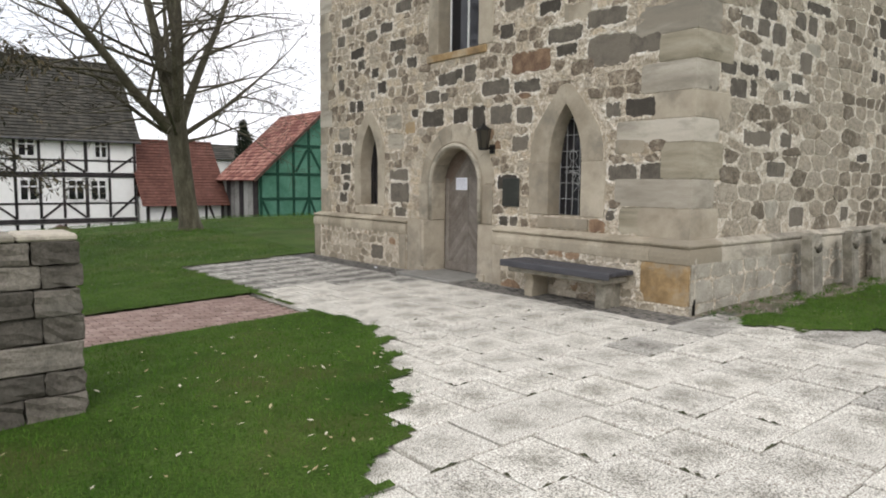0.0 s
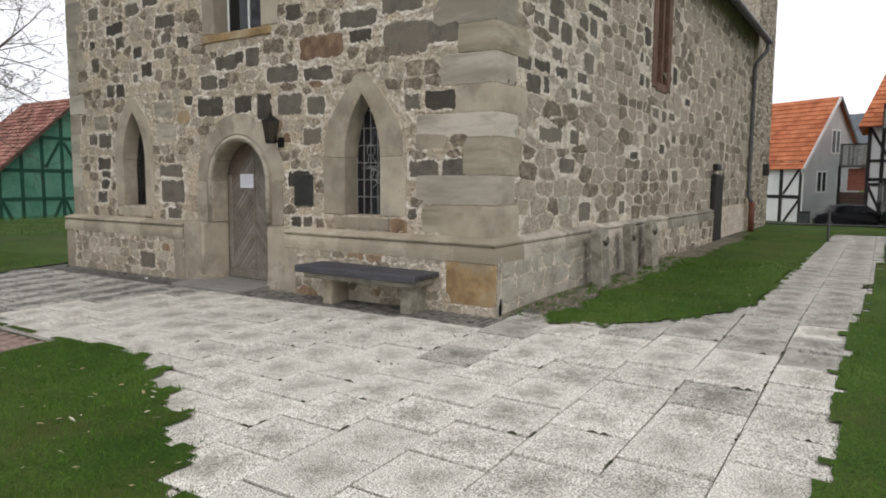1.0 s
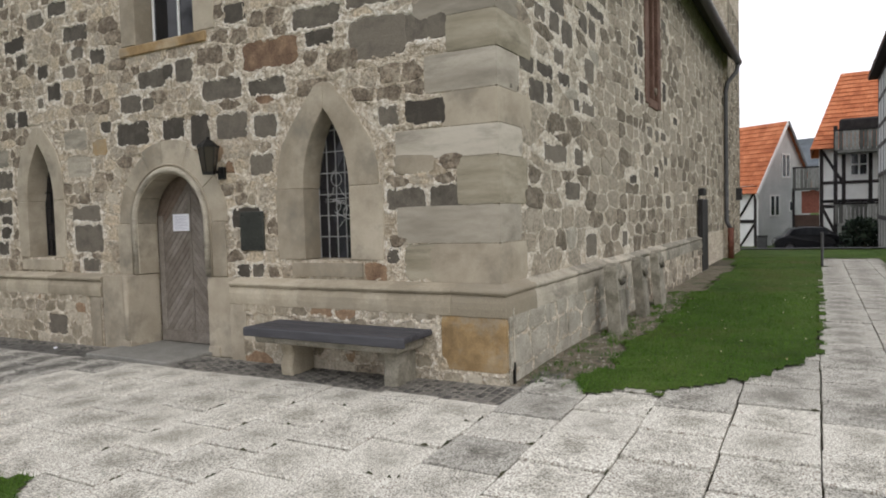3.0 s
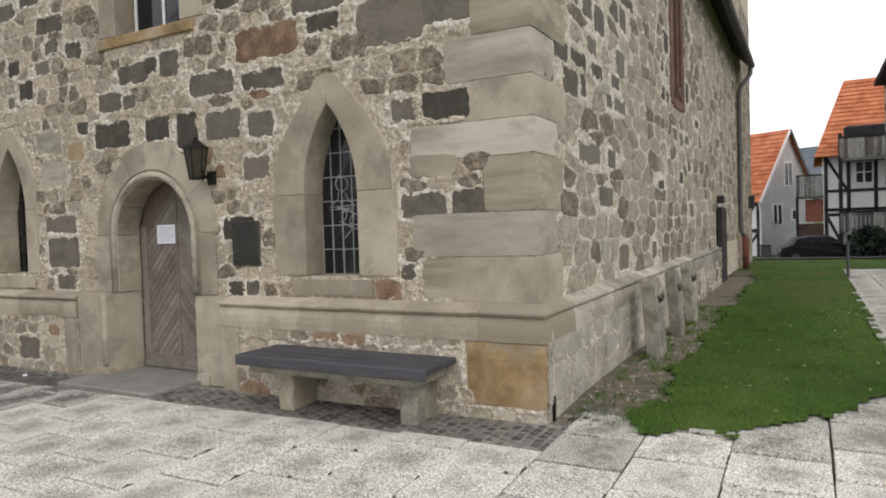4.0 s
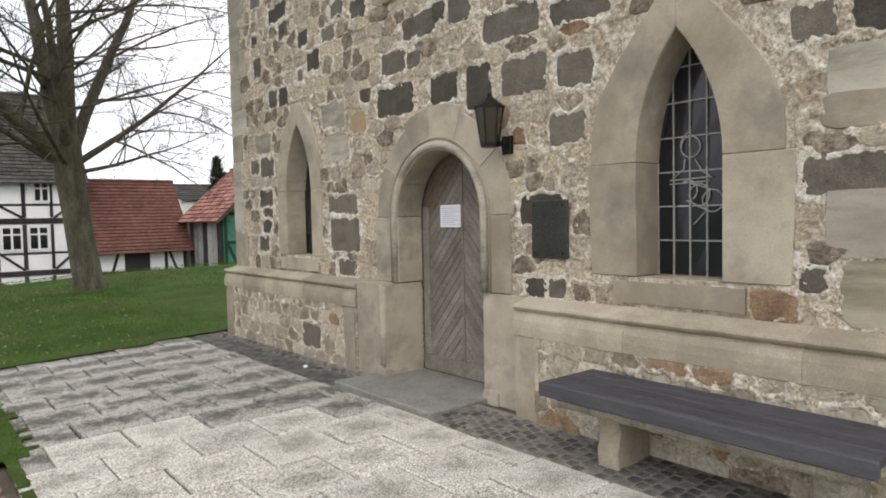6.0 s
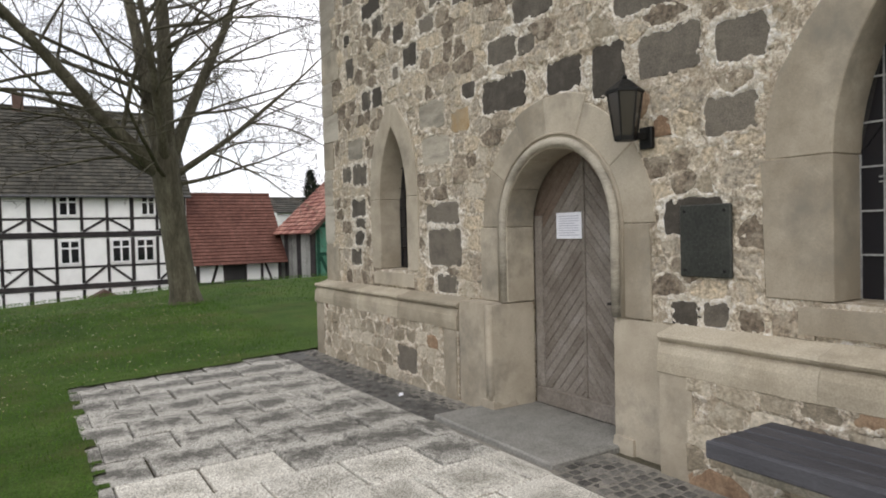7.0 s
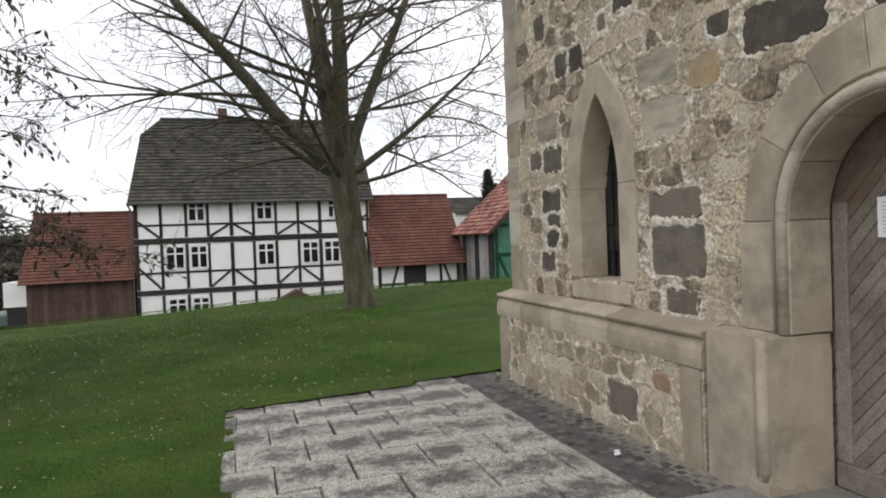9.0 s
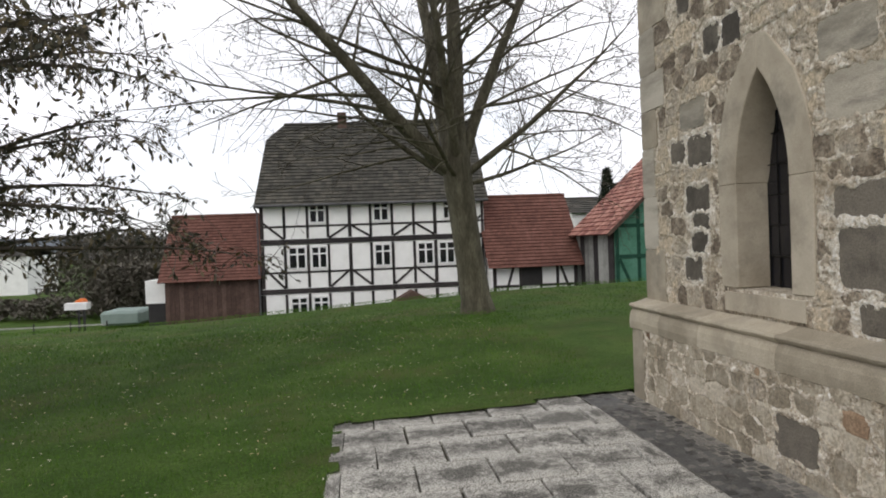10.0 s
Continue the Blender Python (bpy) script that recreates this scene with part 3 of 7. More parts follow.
def rough_block(a, b, seed, amp=0.006, step=0.09):
    """A weathered squared block: subdivided faces pushed in and out, worn arrises."""
    bm = bmesh.new()
    lo, hi = Vector(a), Vector(b)
    counts = [max(1, min(9, round((hi[i] - lo[i]) / step))) for i in range(3)]
    made = {}

    def vert(i, j, k):
        key = (i, j, k)
        if key not in made:
            f = (i / counts[0], j / counts[1], k / counts[2])
            p = Vector([lo[q] + (hi[q] - lo[q]) * f[q] for q in range(3)])
            ends = sum(1 for q in range(3) if f[q] in (0.0, 1.0))
            mid = (lo + hi) / 2
            n = Vector([(-1 if p[q] < mid[q] else 1) if f[q] in (0.0, 1.0) else 0 for q in range(3)])
            k1 = noise.noise(p * 5 + Vector((seed, 0, 0))) * 0.7 + noise.noise(p * 14 + Vector((0, seed, 0))) * 0.6
            wear = (0.0, 0.0, 0.35, 0.7)[ends] * amp * (1.3 + k1)
            made[key] = bm.verts.new(p - n * (wear + amp * 0.5 * (0.6 - k1)))
        return made[key]

    for ax in range(3):
        u, v = [q for q in range(3) if q != ax]
        for side_ in (0, counts[ax]):
            for i in range(counts[u]):
                for j in range(counts[v]):
                    q = []
                    for di, dj in ((0, 0), (1, 0), (1, 1), (0, 1)):
                        idx = [0, 0, 0]
                        idx[ax], idx[u], idx[v] = side_, i + di, j + dj
                        q.append(vert(*idx))
                    bm.faces.new(q)
    bmesh.ops.recalc_face_normals(bm, faces=bm.faces)
    return bm


def field(U, V, per, seed):
    """Smooth random field between -1 and 1, with per cells a metre."""
    r = np.random.RandomState(seed)
    x, y = U * per + 1000.0, V * per + 1000.0
    i, j = np.floor(x).astype(int), np.floor(y).astype(int)
    fx, fy = x - i, y - j
    fx, fy = fx * fx * (3 - 2 * fx), fy * fy * (3 - 2 * fy)
    tab = r.uniform(-1, 1, (256, 256))
    g = lambda a, b: tab[a % 256, b % 256]
    return (g(i, j) * (1 - fx) + g(i + 1, j) * fx) * (1 - fy) + (g(i, j + 1) * (1 - fx) + g(i + 1, j + 1) * fx) * fy


def ease(a):
    a = np.clip(a, 0, 1)
    return a * a * (3 - 2 * a)


def cut_cell(poly, p, q):
    """The part of a polygon nearer to p than to q."""
    mx, my, dx, dy = (p[0] + q[0]) / 2, (p[1] + q[1]) / 2, q[0] - p[0], q[1] - p[1]
    res = []
    for k in range(len(poly)):
        a, b = poly[k], poly[(k + 1) % len(poly)]
        sa, sb = (a[0] - mx) * dx + (a[1] - my) * dy, (b[0] - mx) * dx + (b[1] - my) * dy
        if sa <= 0:
            res.append(a)
        if (sa <= 0) != (sb <= 0):
            t = sa / (sa - sb)
            res.append((a[0] + (b[0] - a[0]) * t, a[1] + (b[1] - a[1]) * t))
    return res




def rubble(rng, lay, extent, darks, at, parent, mats, flip, near, rows, step, holes, smear, seed, whitened=99, wide=1.7, mortar=None):
    """Random rubble brought to courses, each stone a many-sided block, in rough mortar that laps over the edges."""
    u0, v0, u1, v1 = extent
    pts, real = [], []
    H, W = lay.full.shape
    v = v0
    while v < v1 + 0.1:
        h = rng.uniform(*rows)
        u = u0 - 0.1
        while u < u1 + 0.1:
            w = h * rng.uniform(0.47, 1.53) * wide
            cu, cv = u + w / 2, v + h / 2 + rng.uniform(-0.2, 0.2) * h
            i, j = int((cu - lay.u0) / lay.c), int((cv - lay.v0) / lay.c)
            blocked = not (0 <= i < W and 0 <= j < H) or lay.full[j, i]
            if not any(abs(cu - a) < c / 2 + 0.03 and abs(cv - b) < d / 2 + 0.03 for a, b, c, d in darks):
                pts.append((cu / wide, cv))
                real.append(not blocked)
            u += w
        v += h
    for a, b, c, d in darks:
        nu, nv = max(2, round(c / 0.12)), max(2, round(d / 0.09))
        for i in range(nu):
            for j in range(nv):
                pts.append(((a + (i / (nu - 1) - 0.5) * max(0.02, c - 0.1)) / wide, b + (j / (nv - 1) - 0.5) * max(0.02, d - 0.1)))
                real.append(False)
    P = np.array(pts)
    joined, count = ([], []), 0
    for k in range(len(pts)):
        if not real[k]:
            continue
        p = pts[k]
        order = np.argsort(((P - P[k]) ** 2).sum(1))[1:16]
        xa, xb, ya, yb = max(p[0] - 0.4, u0 / wide), min(p[0] + 0.4, u1 / wide), max(p[1] - 0.4, v0), min(p[1] + 0.4, v1)
        if not (xa < p[0] < xb and ya < p[1] < yb):
            continue
        poly = [(xa, ya), (xb, ya), (xb, yb), (xa, yb)]
        for o in order:
            poly = cut_cell(poly, p, pts[o])
        loop = []
        for i in range(len(poly)):
            a, b = poly[i], poly[(i + 1) % len(poly)]
            f = rng.uniform(0.35, 0.65)
            loop += [(a[0] * wide, a[1]), ((a[0] + (b[0] - a[0]) * f) * wide + rng.uniform(-0.006, 0.006), a[1] + (b[1] - a[1]) * f + rng.uniform(-0.006, 0.006))]
        n = len(loop)
        cu, cv = sum(q[0] for q in loop) / n, sum(q[1] for q in loop) / n
        proud = rng.uniform(0.002, 0.012)
        tu, tv = rng.uniform(-0.035, 0.035), rng.uniform(-0.035, 0.035)
        alone = cu < near[0] and cv < near[1] and count < near[2]
        V, F = out = ([], []) if alone else joined
        base = len(V)
        for d, s in ((0.03, 0.97), (-proud + 0.002, 0.97), (-proud - 0.002, 0.72)):
            for q in loop:
                fu, fv = (q[0] - cu) * s, (q[1] - cv) * s
                V.append(at(cu + fu, cv + fv, d + (tu * fu + tv * fv + rng.uniform(-0.002, 0.002) if d < 0 else 0)))
        V.append(at(cu, cv, -proud - rng.uniform(0, 0.004)))
        for ring in (0, 1):
            for i in range(n):
                a, b = base + ring * n + i, base + ring * n + (i + 1) % n
                F.append((a, b, b + n, a + n))
        for i in range(n):
            F.append((base + 2 * n + i, base + 2 * n + (i + 1) % n, base + 3 * n))
        if alone:
            count += 1
            x = rng.random()
            stones_mesh("stone", out, mats[2] if x < 0.05 else mats[3] if x < 0.10 else mats[0], parent, flip=flip)
    if joined[0]:
        stones_mesh("rubble_stones", joined, mats[1], parent, "tan sandstone rubble", flip=flip, kind="stuff")

    # the mortar
    nu, nv = int((u1 - u0) / step), int((v1 - v0) / step)
    U, V = np.meshgrid(u0 + np.arange(nu + 1) * step, v0 + np.arange(nv + 1) * step)
    wu, wv = U + 0.024 * field(U, V, 8, seed) + 0.016 * field(U, V, 27, seed + 1), V + 0.022 * field(U, V, 8, seed + 2) + 0.016 * field(U, V, 27, seed + 3)
    joint = np.zeros(U.shape)
    for j in range(nv + 1):
        band = P[np.abs(P[:, 1] - (v0 + j * step)) < 0.5]
        d = np.sqrt((wu[j][:, None] / wide - band[:, 0]) ** 2 + (wv[j][:, None] - band[:, 1]) ** 2)
        d.partition(1, axis=1)
        joint[j] = (d[:, 1] - d[:, 0]) / 2
    sd, lips = np.full(U.shape, 9.0), np.full(U.shape, 9.0)
    for n_, (a, b, c, d) in enumerate(darks):
        qx, qy = np.abs(wu - a) - c / 2 + 0.03, np.abs(wv - b) - d / 2 + 0.03
        sd = np.minimum(sd, np.hypot(np.maximum(qx, 0), np.maximum(qy, 0)) + np.minimum(np.maximum(qx, qy), 0) - 0.03)
        if n_ < whitened:
            lips = sd.copy()
    joint = np.where(sd < 0, -sd, np.minimum(joint, sd))
    thick = 0.0105 - 0.0165 * ease(joint / 0.026)
    thick += np.where(sd < 0.0, 0.1, 1.0) * smear * ease(0.5 + 1.1 * field(U, V, 1.7, seed + 4) + 0.5 * field(U, V, 5, seed + 5))
    thick += 0.0052 * field(U, V, 26, seed + 6) + 0.005 * field(U, V, 48, seed + 7) + 0.003 * field(U, V, 10, seed + 8)
    full = lay.full.astype(float)
    for _ in range(2):
        full = (full + np.roll(full, 1, 0) + np.roll(full, -1, 0) + np.roll(full, 1, 1) + np.roll(full, -1, 1)) / 5
    ii = np.clip(((U - lay.u0) / lay.c).astype(int), 0, W - 1)
    jj = np.clip(((V - lay.v0) / lay.c).astype(int), 0, H - 1)
    b = full[jj, ii] + 0.12 * field(U, V, 18, seed + 9)
    thick = thick * (1 - ease((b - 0.45) / 0.45)) - 0.035 * ease((b - 0.45) / 0.45)
    verts = [at(float(a), float(c), -float(t)) for a, c, t in zip(U.ravel(), V.ravel(), thick.ravel())]
    pale = (lips + 0.03 * field(U, V, 9, seed + 10) + 0.025 * field(U, V, 28, seed + 12) < 0.034) & (lips > -0.05) & (field(U, V, 2.3, seed + 11) > -0.45)
    faces, kinds_ = [], []
    for j in range(nv):
        for i in range(nu):
            if thick[j, i] < -0.012 and thick[j + 1, i + 1] < -0.012:
                continue
            a, c = u0 + (i + 0.5) * step, v0 + (j + 0.5) * step
            if any(h0 < a < h1 and h2 < c < top(a) for h0, h1, h2, top in holes):
                continue
            k = j * (nu + 1) + i
            faces.append((k, k + 1, k + nu + 2, k + nu + 1))
            kinds_.append(1 if pale[j, i] else 0)
    ob = stones_mesh("mortar_face", (verts, faces), mortar or M_MORTAR, parent, "rough lime mortar, paler round the dark stones", flip=flip)
    ob.data.materials.append(M_POINTING)
    ob.data.polygons.foreach_set("material_index", kinds_)
    ob.data.polygons.foreach_set("use_smooth", [True] * len(faces))


rng = random.Random(7)
lay = Layout(CY, 1.0, EY, 6.2, 0.02)

# corner stones of the west front: height, length on the front, length on the side
QUOINS_R = [(0.37, 0.72, 0.62), (0.35, 1.08, 0.5), (0.44, 0.42, 0.66), (0.28, 1.08, 0.55), (0.32, 0.56, 0.8), (0.35, 0.74, 0.5), (0.33, 0.5, 0.8), (0.36, 0.85, 0.5), (0.4, 0.5, 0.7), (0.36, 0.8, 0.5), (0.4, 0.5, 0.7), (0.4, 0.8, 0.5), (0.45, 0.5, 0.7)]
z = 1.0
side_quoins = []
for k, (h, lf, ls) in enumerate(QUOINS_R):
    part("quoin", rough_block((FX - rng.uniform(0.014, 0.022), CY - rng.uniform(0.014, 0.022), z - 0.004), (FX + ls, CY + lf, z + h + 0.004), k * 3.1, 0.009), (M_ASHLAR, M_QUOIN, M_QUOIN_GREEN, M_QUOIN)[k % 4], wall_w)
    lay.take(CY, z, CY + lf - 0.01, z + h)
    side_quoins.append((z, h, ls))
    z += h
z = 1.0
for k, (h, lf) in enumerate([(0.48, 0.42), (0.5, 0.3), (0.46, 0.26), (0.36, 0.32), (0.34, 0.5), (0.42, 0.34), (0.38, 0.55), (0.4, 0.36), (0.42, 0.5), (0.4, 0.36), (0.44, 0.5), (0.4, 0.36)]):
    part("quoin", rough_block((FX - 0.018 - 0.002 * (k % 3), EY - lf, z - 0.004), (FX + 0.6, EY + 0.014 + 0.002 * (k % 2), z + h + 0.004), 50 + k * 2.3, 0.008), M_QUOIN if k % 3 else M_ASHLAR, wall_w)
    lay.take(EY - lf + 0.01, z, EY, z + h)
    z += h

# dressed surrounds stay clear of rubble
for w, o0, o1, lo in ((WIN_R, 5.57, 6.93, 1.0), (WIN_L, 10.7, 11.82, 1.0)):
    lay.take(o0 + 0.27, lo, o1 - 0.2, 1.2)
    lay.take(o0, 1.2, o1, 2.25)
    for k in range(14):
        zz = 2.25 + k * 0.055
        half = (o1 - o0) / 2 * math.sqrt(max(0.0, 1 - (k / 14.0) ** 2)) * 0.97
        lay.take((o0 + o1) / 2 - half, zz, (o0 + o1) / 2 + half, zz + 0.06)
lay.take(7.74, 1.0, 9.66, 1.68)
for k in range(16):
    zz = 1.66 + k * 0.06
    half = math.sqrt(max(0.0, 0.92 ** 2 - (zz - 1.63) ** 2))
    lay.take(8.635 - half, zz, 8.635 + half, zz + 0.06)
lay.take(WIN_U[0] - 0.26, 3.66, WIN_U[1] + 0.28, 5.9)

# dark basalt stones of the west front, course by course: place along the wall, height, width, thickness
DARK_LOW = [(7.45, 1.07, 0.21, 0.13), (7.24, 1.08, 0.16, 0.13), (10.18, 1.11, 0.35, 0.16), (5.46, 1.25, 0.14, 0.14), (12.24, 1.33, 0.3, 0.19), (10.22, 1.45, 0.6, 0.37), (7.4, 1.66, 0.42, 0.22), (12.13, 1.55, 0.26, 0.15), (12.1, 1.72, 0.28, 0.12), (10.25, 1.78, 0.6, 0.2), (5.3, 1.8, 0.44, 0.2), (4.87, 1.8, 0.32, 0.23), (12.16, 1.91, 0.4, 0.22)]
DARK_MID = [(7.13, 2.23, 0.36, 0.22), (12.1, 2.3, 0.36, 0.25), (12.47, 2.33, 0.24, 0.18), (5.47, 2.6, 0.22, 0.18), (5.07, 2.6, 0.44, 0.23), (7.05, 2.64, 0.33, 0.24), (8.06, 2.68, 0.3, 0.36), (7.55, 2.69, 0.48, 0.28), (8.5, 2.74, 0.38, 0.24), (9.25, 2.74, 0.6, 0.28), (9.75, 2.86, 0.2, 0.13), (7.02, 3.06, 0.54, 0.17), (8.93, 3.07, 0.2, 0.13), (9.25, 3.1, 0.4, 0.2), (7.69, 3.11, 0.62, 0.23), (11.58, 3.13, 0.25, 0.21), (11.86, 3.14, 0.24, 0.22)]
DARK_HIGH = [(5.58, 3.36, 0.68, 0.4), (5.04, 3.39, 0.46, 0.26), (6.29, 3.47, 0.36, 0.15), (8.86, 3.36, 0.48, 0.2), (8.28, 3.39, 0.28, 0.25), (8.55, 3.41, 0.18, 0.15), (10.8, 3.42, 0.3, 0.22), (11.12, 3.3, 0.13, 0.17), (12.3, 3.6, 0.2, 0.24), (6.32, 3.68, 0.6, 0.2), (5.63, 3.79, 0.64, 0.22), (10.47, 3.64, 0.27, 0.15), (11.04, 3.71, 0.24, 0.17), (9.86, 3.76, 0.3, 0.2)]
DARK_TOP = [(10.28, 3.86, 0.25, 0.16), (7.45, 3.9, 0.3, 0.2), (11.53, 3.92, 0.27, 0.21), (12.36, 3.96, 0.18, 0.12), (10.3, 4.12, 0.5, 0.2), (11.68, 4.16, 0.5, 0.2), (11.17, 4.42, 0.38, 0.2), (12.3, 4.48, 0.3, 0.22), (10.66, 4.5, 0.4, 0.18), (10.12, 4.79, 0.5, 0.2), (12.07, 4.83, 0.4, 0.2), (11.39, 4.9, 0.45, 0.2), (5.5, 4.15, 0.5, 0.2), (6.6, 4.1, 0.4, 0.2), (7.3, 4.3, 0.4, 0.22), (5.2, 4.5, 0.4, 0.2)]
darks = DARK_LOW + DARK_MID + DARK_HIGH + DARK_TOP
whitened = len(darks)
for u, v, w, h in darks:
    out = ([], [])
    stone_shape(u, v, w + 0.03, h + 0.03, front, 0.0085, rng, out, ragged=0.1, corners=9)
    stones_mesh("stone", out, M_BASALT, wall_w, "dark basalt stone")
for u, v, w, h, mt in [(5.67, 1.09, 0.27, 0.17, M_RUSTY), (9.9, 2.62, 0.3, 0.2, M_OCHRE), (4.87, 2.93, 0.3, 0.3, M_OCHRE), (6.96, 3.4, 0.8, 0.32, M_RUSTY), (6.0, 3.2, 0.4, 0.2, M_RUBBLE), (7.86, 3.5, 0.42, 0.2, M_RUBBLE), (5.1, 1.19, 0.48, 0.36, M_QUOIN_GREEN), (10.35, 2.4, 0.5, 0.3, M_ASHLAR_G), (12.2, 2.62, 0.45, 0.25, M_ASHLAR_G), (6.4, 2.98, 0.4, 0.16, M_RUBBLE), (5.2, 2.12, 0.46, 0.18, M_ASHLAR), (7.0, 1.9, 0.4, 0.18, M_RUBBLE), (10.4, 2.75, 0.5, 0.28, M_ASHLAR_G), (6.1, 3.95, 0.5, 0.25, M_ASHLAR)]:
    out = ([], [])
    stone_shape(u, v, w + 0.02, h + 0.02, front, 0.008, rng, out, ragged=0.1, corners=6)
    stones_mesh("stone", out, mt, wall_w)
    darks = darks + [(u, v, w, h)]
rubble(rng, lay, (CY + 0.03, 1.0, EY - 0.03, 5.7), darks, front, wall_w, (M_RUBBLE, M_RUBBLE_J, M_RUSTY, M_SMEARED), False, (9.9, 3.2, 230), (0.12, 0.22), 0.0125, [
    (WIN_R[0] - 0.1, WIN_R[1] + 0.1, 1.1, lambda u: 2.82), (WIN_L[0] - 0.1, WIN_L[1] + 0.1, 1.1, lambda u: 2.82),
    (DOOR[0] - 0.15, DOOR[1] + 0.15, 0.9, lambda u: 1.63 + math.sqrt(max(0.0, 0.75 ** 2 - (u - 8.635) ** 2))), (WIN_U[0] - 0.1, WIN_U[1] + 0.1, 3.7, lambda u: 5.7)], 0.0075, 31, whitened)

# south wall
rng = random.Random(11)
lay = Layout(FX, 0.9, 23.7, EAVE - 0.05, 0.03)
for z, h, ls in side_quoins:
    lay.take(FX, z, FX + ls - 0.02, z + h)
lay.take(SWIN[0] - 0.2, SWIN[2] - 0.15, SWIN[1] + 0.2, SWIN[3] + 0.3)
DARK_S1 = [(7.57, 2.89, 0.35, 0.27), (7.91, 3.08, 0.44, 0.2), (8.41, 3.1, 0.55, 0.19), (8.17, 2.85, 0.47, 0.27), (8.54, 2.88, 0.25, 0.26), (9.01, 3.1, 0.47, 0.18), (8.83, 3.9, 0.55, 0.29), (8.3, 3.66, 0.37, 0.19), (8.73, 3.66, 0.41, 0.26), (9.16, 3.63, 0.45, 0.31), (9.76, 3.9, 0.38, 0.26), (10.14, 3.89, 0.34, 0.32), (10.3, 4.14, 0.85, 0.19), (8.85, 3.31, 0.43, 0.24), (9.98, 3.36, 0.44, 0.33), (9.75, 3.11, 0.42, 0.19), (9.47, 2.87, 0.29, 0.19), (9.93, 2.88, 0.57, 0.21), (8.71, 2.26, 0.82, 0.25)]
DARK_S2 = [(9.5, 2.27, 0.43, 0.24), (9.27, 1.87, 0.61, 0.24), (9.97, 1.21, 0.51, 0.32), (11.64, 1.22, 0.37, 0.28), (12.2, 2.11, 0.5, 0.14), (13.43, 2.94, 0.46, 0.24), (14.0, 2.92, 0.37, 0.24), (14.57, 2.96, 0.51, 0.18), (13.92, 2.29, 0.42, 0.23), (12.77, 4.23, 0.5, 0.35), (12.48, 3.83, 0.27, 0.2), (12.81, 3.81, 0.31, 0.21), (12.51, 3.45, 0.31, 0.24), (12.85, 3.44, 0.29, 0.23), (14.68, 4.99, 0.54, 0.23), (14.68, 3.78, 0.4, 0.4), (15.8, 3.37, 0.5, 0.19), (14.76, 2.52, 0.41, 0.2), (14.99, 1.77, 0.51, 0.3)]
darks = [(u, v, max(0.14, w - 0.08), max(0.12, h - 0.05)) for u, v, w, h in DARK_S1 + DARK_S2]
for u, v, w, h in darks:
    out = ([], [])
    stone_shape(u, v, w + 0.03, h + 0.03, side, 0.009, rng, out, ragged=0.1, corners=7)
    stones_mesh("stone", out, M_BASALT, wall_s, "dark basalt stone", flip=True)
no_holes = [(SWIN[0] - 0.15, SWIN[1] + 0.15, SWIN[2] - 0.1, lambda u: 5.9)]
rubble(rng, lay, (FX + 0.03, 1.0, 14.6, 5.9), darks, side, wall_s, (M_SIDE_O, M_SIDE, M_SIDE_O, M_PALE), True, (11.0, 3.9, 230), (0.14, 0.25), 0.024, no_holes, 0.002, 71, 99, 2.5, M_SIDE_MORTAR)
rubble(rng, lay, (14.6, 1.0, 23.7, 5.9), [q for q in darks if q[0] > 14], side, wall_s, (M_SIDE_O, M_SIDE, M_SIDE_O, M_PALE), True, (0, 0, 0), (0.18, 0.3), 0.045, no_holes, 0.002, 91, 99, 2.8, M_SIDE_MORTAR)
lay = Layout(23.8, -0.2, 27.4, 8.0, 0.04)
out = ([], [])
for u, v, w, h in lay.fill(rng, (0.2, 0.6), (0.15, 0.35)):
    stone_shape(u, v, w, h, lambda a, b, d: (a, CY - 0.12 + d, b), 0.012, rng, out, ragged=0.34, corners=5)
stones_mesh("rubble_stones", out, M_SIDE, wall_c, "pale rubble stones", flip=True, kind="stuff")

# ---- plinth: rubble below, dressed weathering moulding above ----
rng = random.Random(5)


MOULD = [(0.0, 0.715), (-0.012, 0.725), (-0.014, 0.79), (-0.008, 0.845), (0.006, 0.885), (0.022, 0.905), (0.012, 0.914), (-0.006, 0.924), (-0.014, 0.94), (-0.006, 0.956), (0.014, 0.964), (0.03, 0.961), (0.075, 0.972), (0.125, 0.99), (0.165, 1.003), (0.20, 1.003), (0.20, 0.715)]


def moulding(name, places, parent, mat=M_CREAM):
    """A length of sloping plinth moulding with a rounded nose through the given cross-sections."""
    bm = bmesh.new()
    n = len(MOULD)
    spots = []
    for p, q in zip(places, places[1:]):
        for k in range(12):
            f = k / 12
            spots.append([Vector(p(d, zz)).lerp(Vector(q(d, zz)), f) for d, zz in MOULD])
    spots.append([Vector(places[-1](d, zz)) for d, zz in MOULD])
    rings = []
    for sp in spots:
        ring = []
        for k, c in enumerate(sp):
            w = 0.005 * noise.noise(c * 6) + 0.003 * noise.noise(c * 21)
            ring.append(bm.verts.new(c + Vector((w, w, w)) if k < n - 3 else c))
        rings.append(ring)
    for a, b in zip(rings, rings[1:]):
        for k in range(n):
            bm.faces.new((a[k], a[(k + 1) % n], b[(k + 1) % n], b[k]))
    bm.faces.new(rings[0])
    bm.faces.new(rings[-1][::-1])
    bmesh.ops.recalc_face_normals(bm, faces=bm.faces)
    return part(name, bm, mat, parent)


def on_front(y):
    return lambda d, zz: (PX + d, y, zz)


def on_side(x):
    return lambda d, zz: (x, PY + d * 0.65, zz)


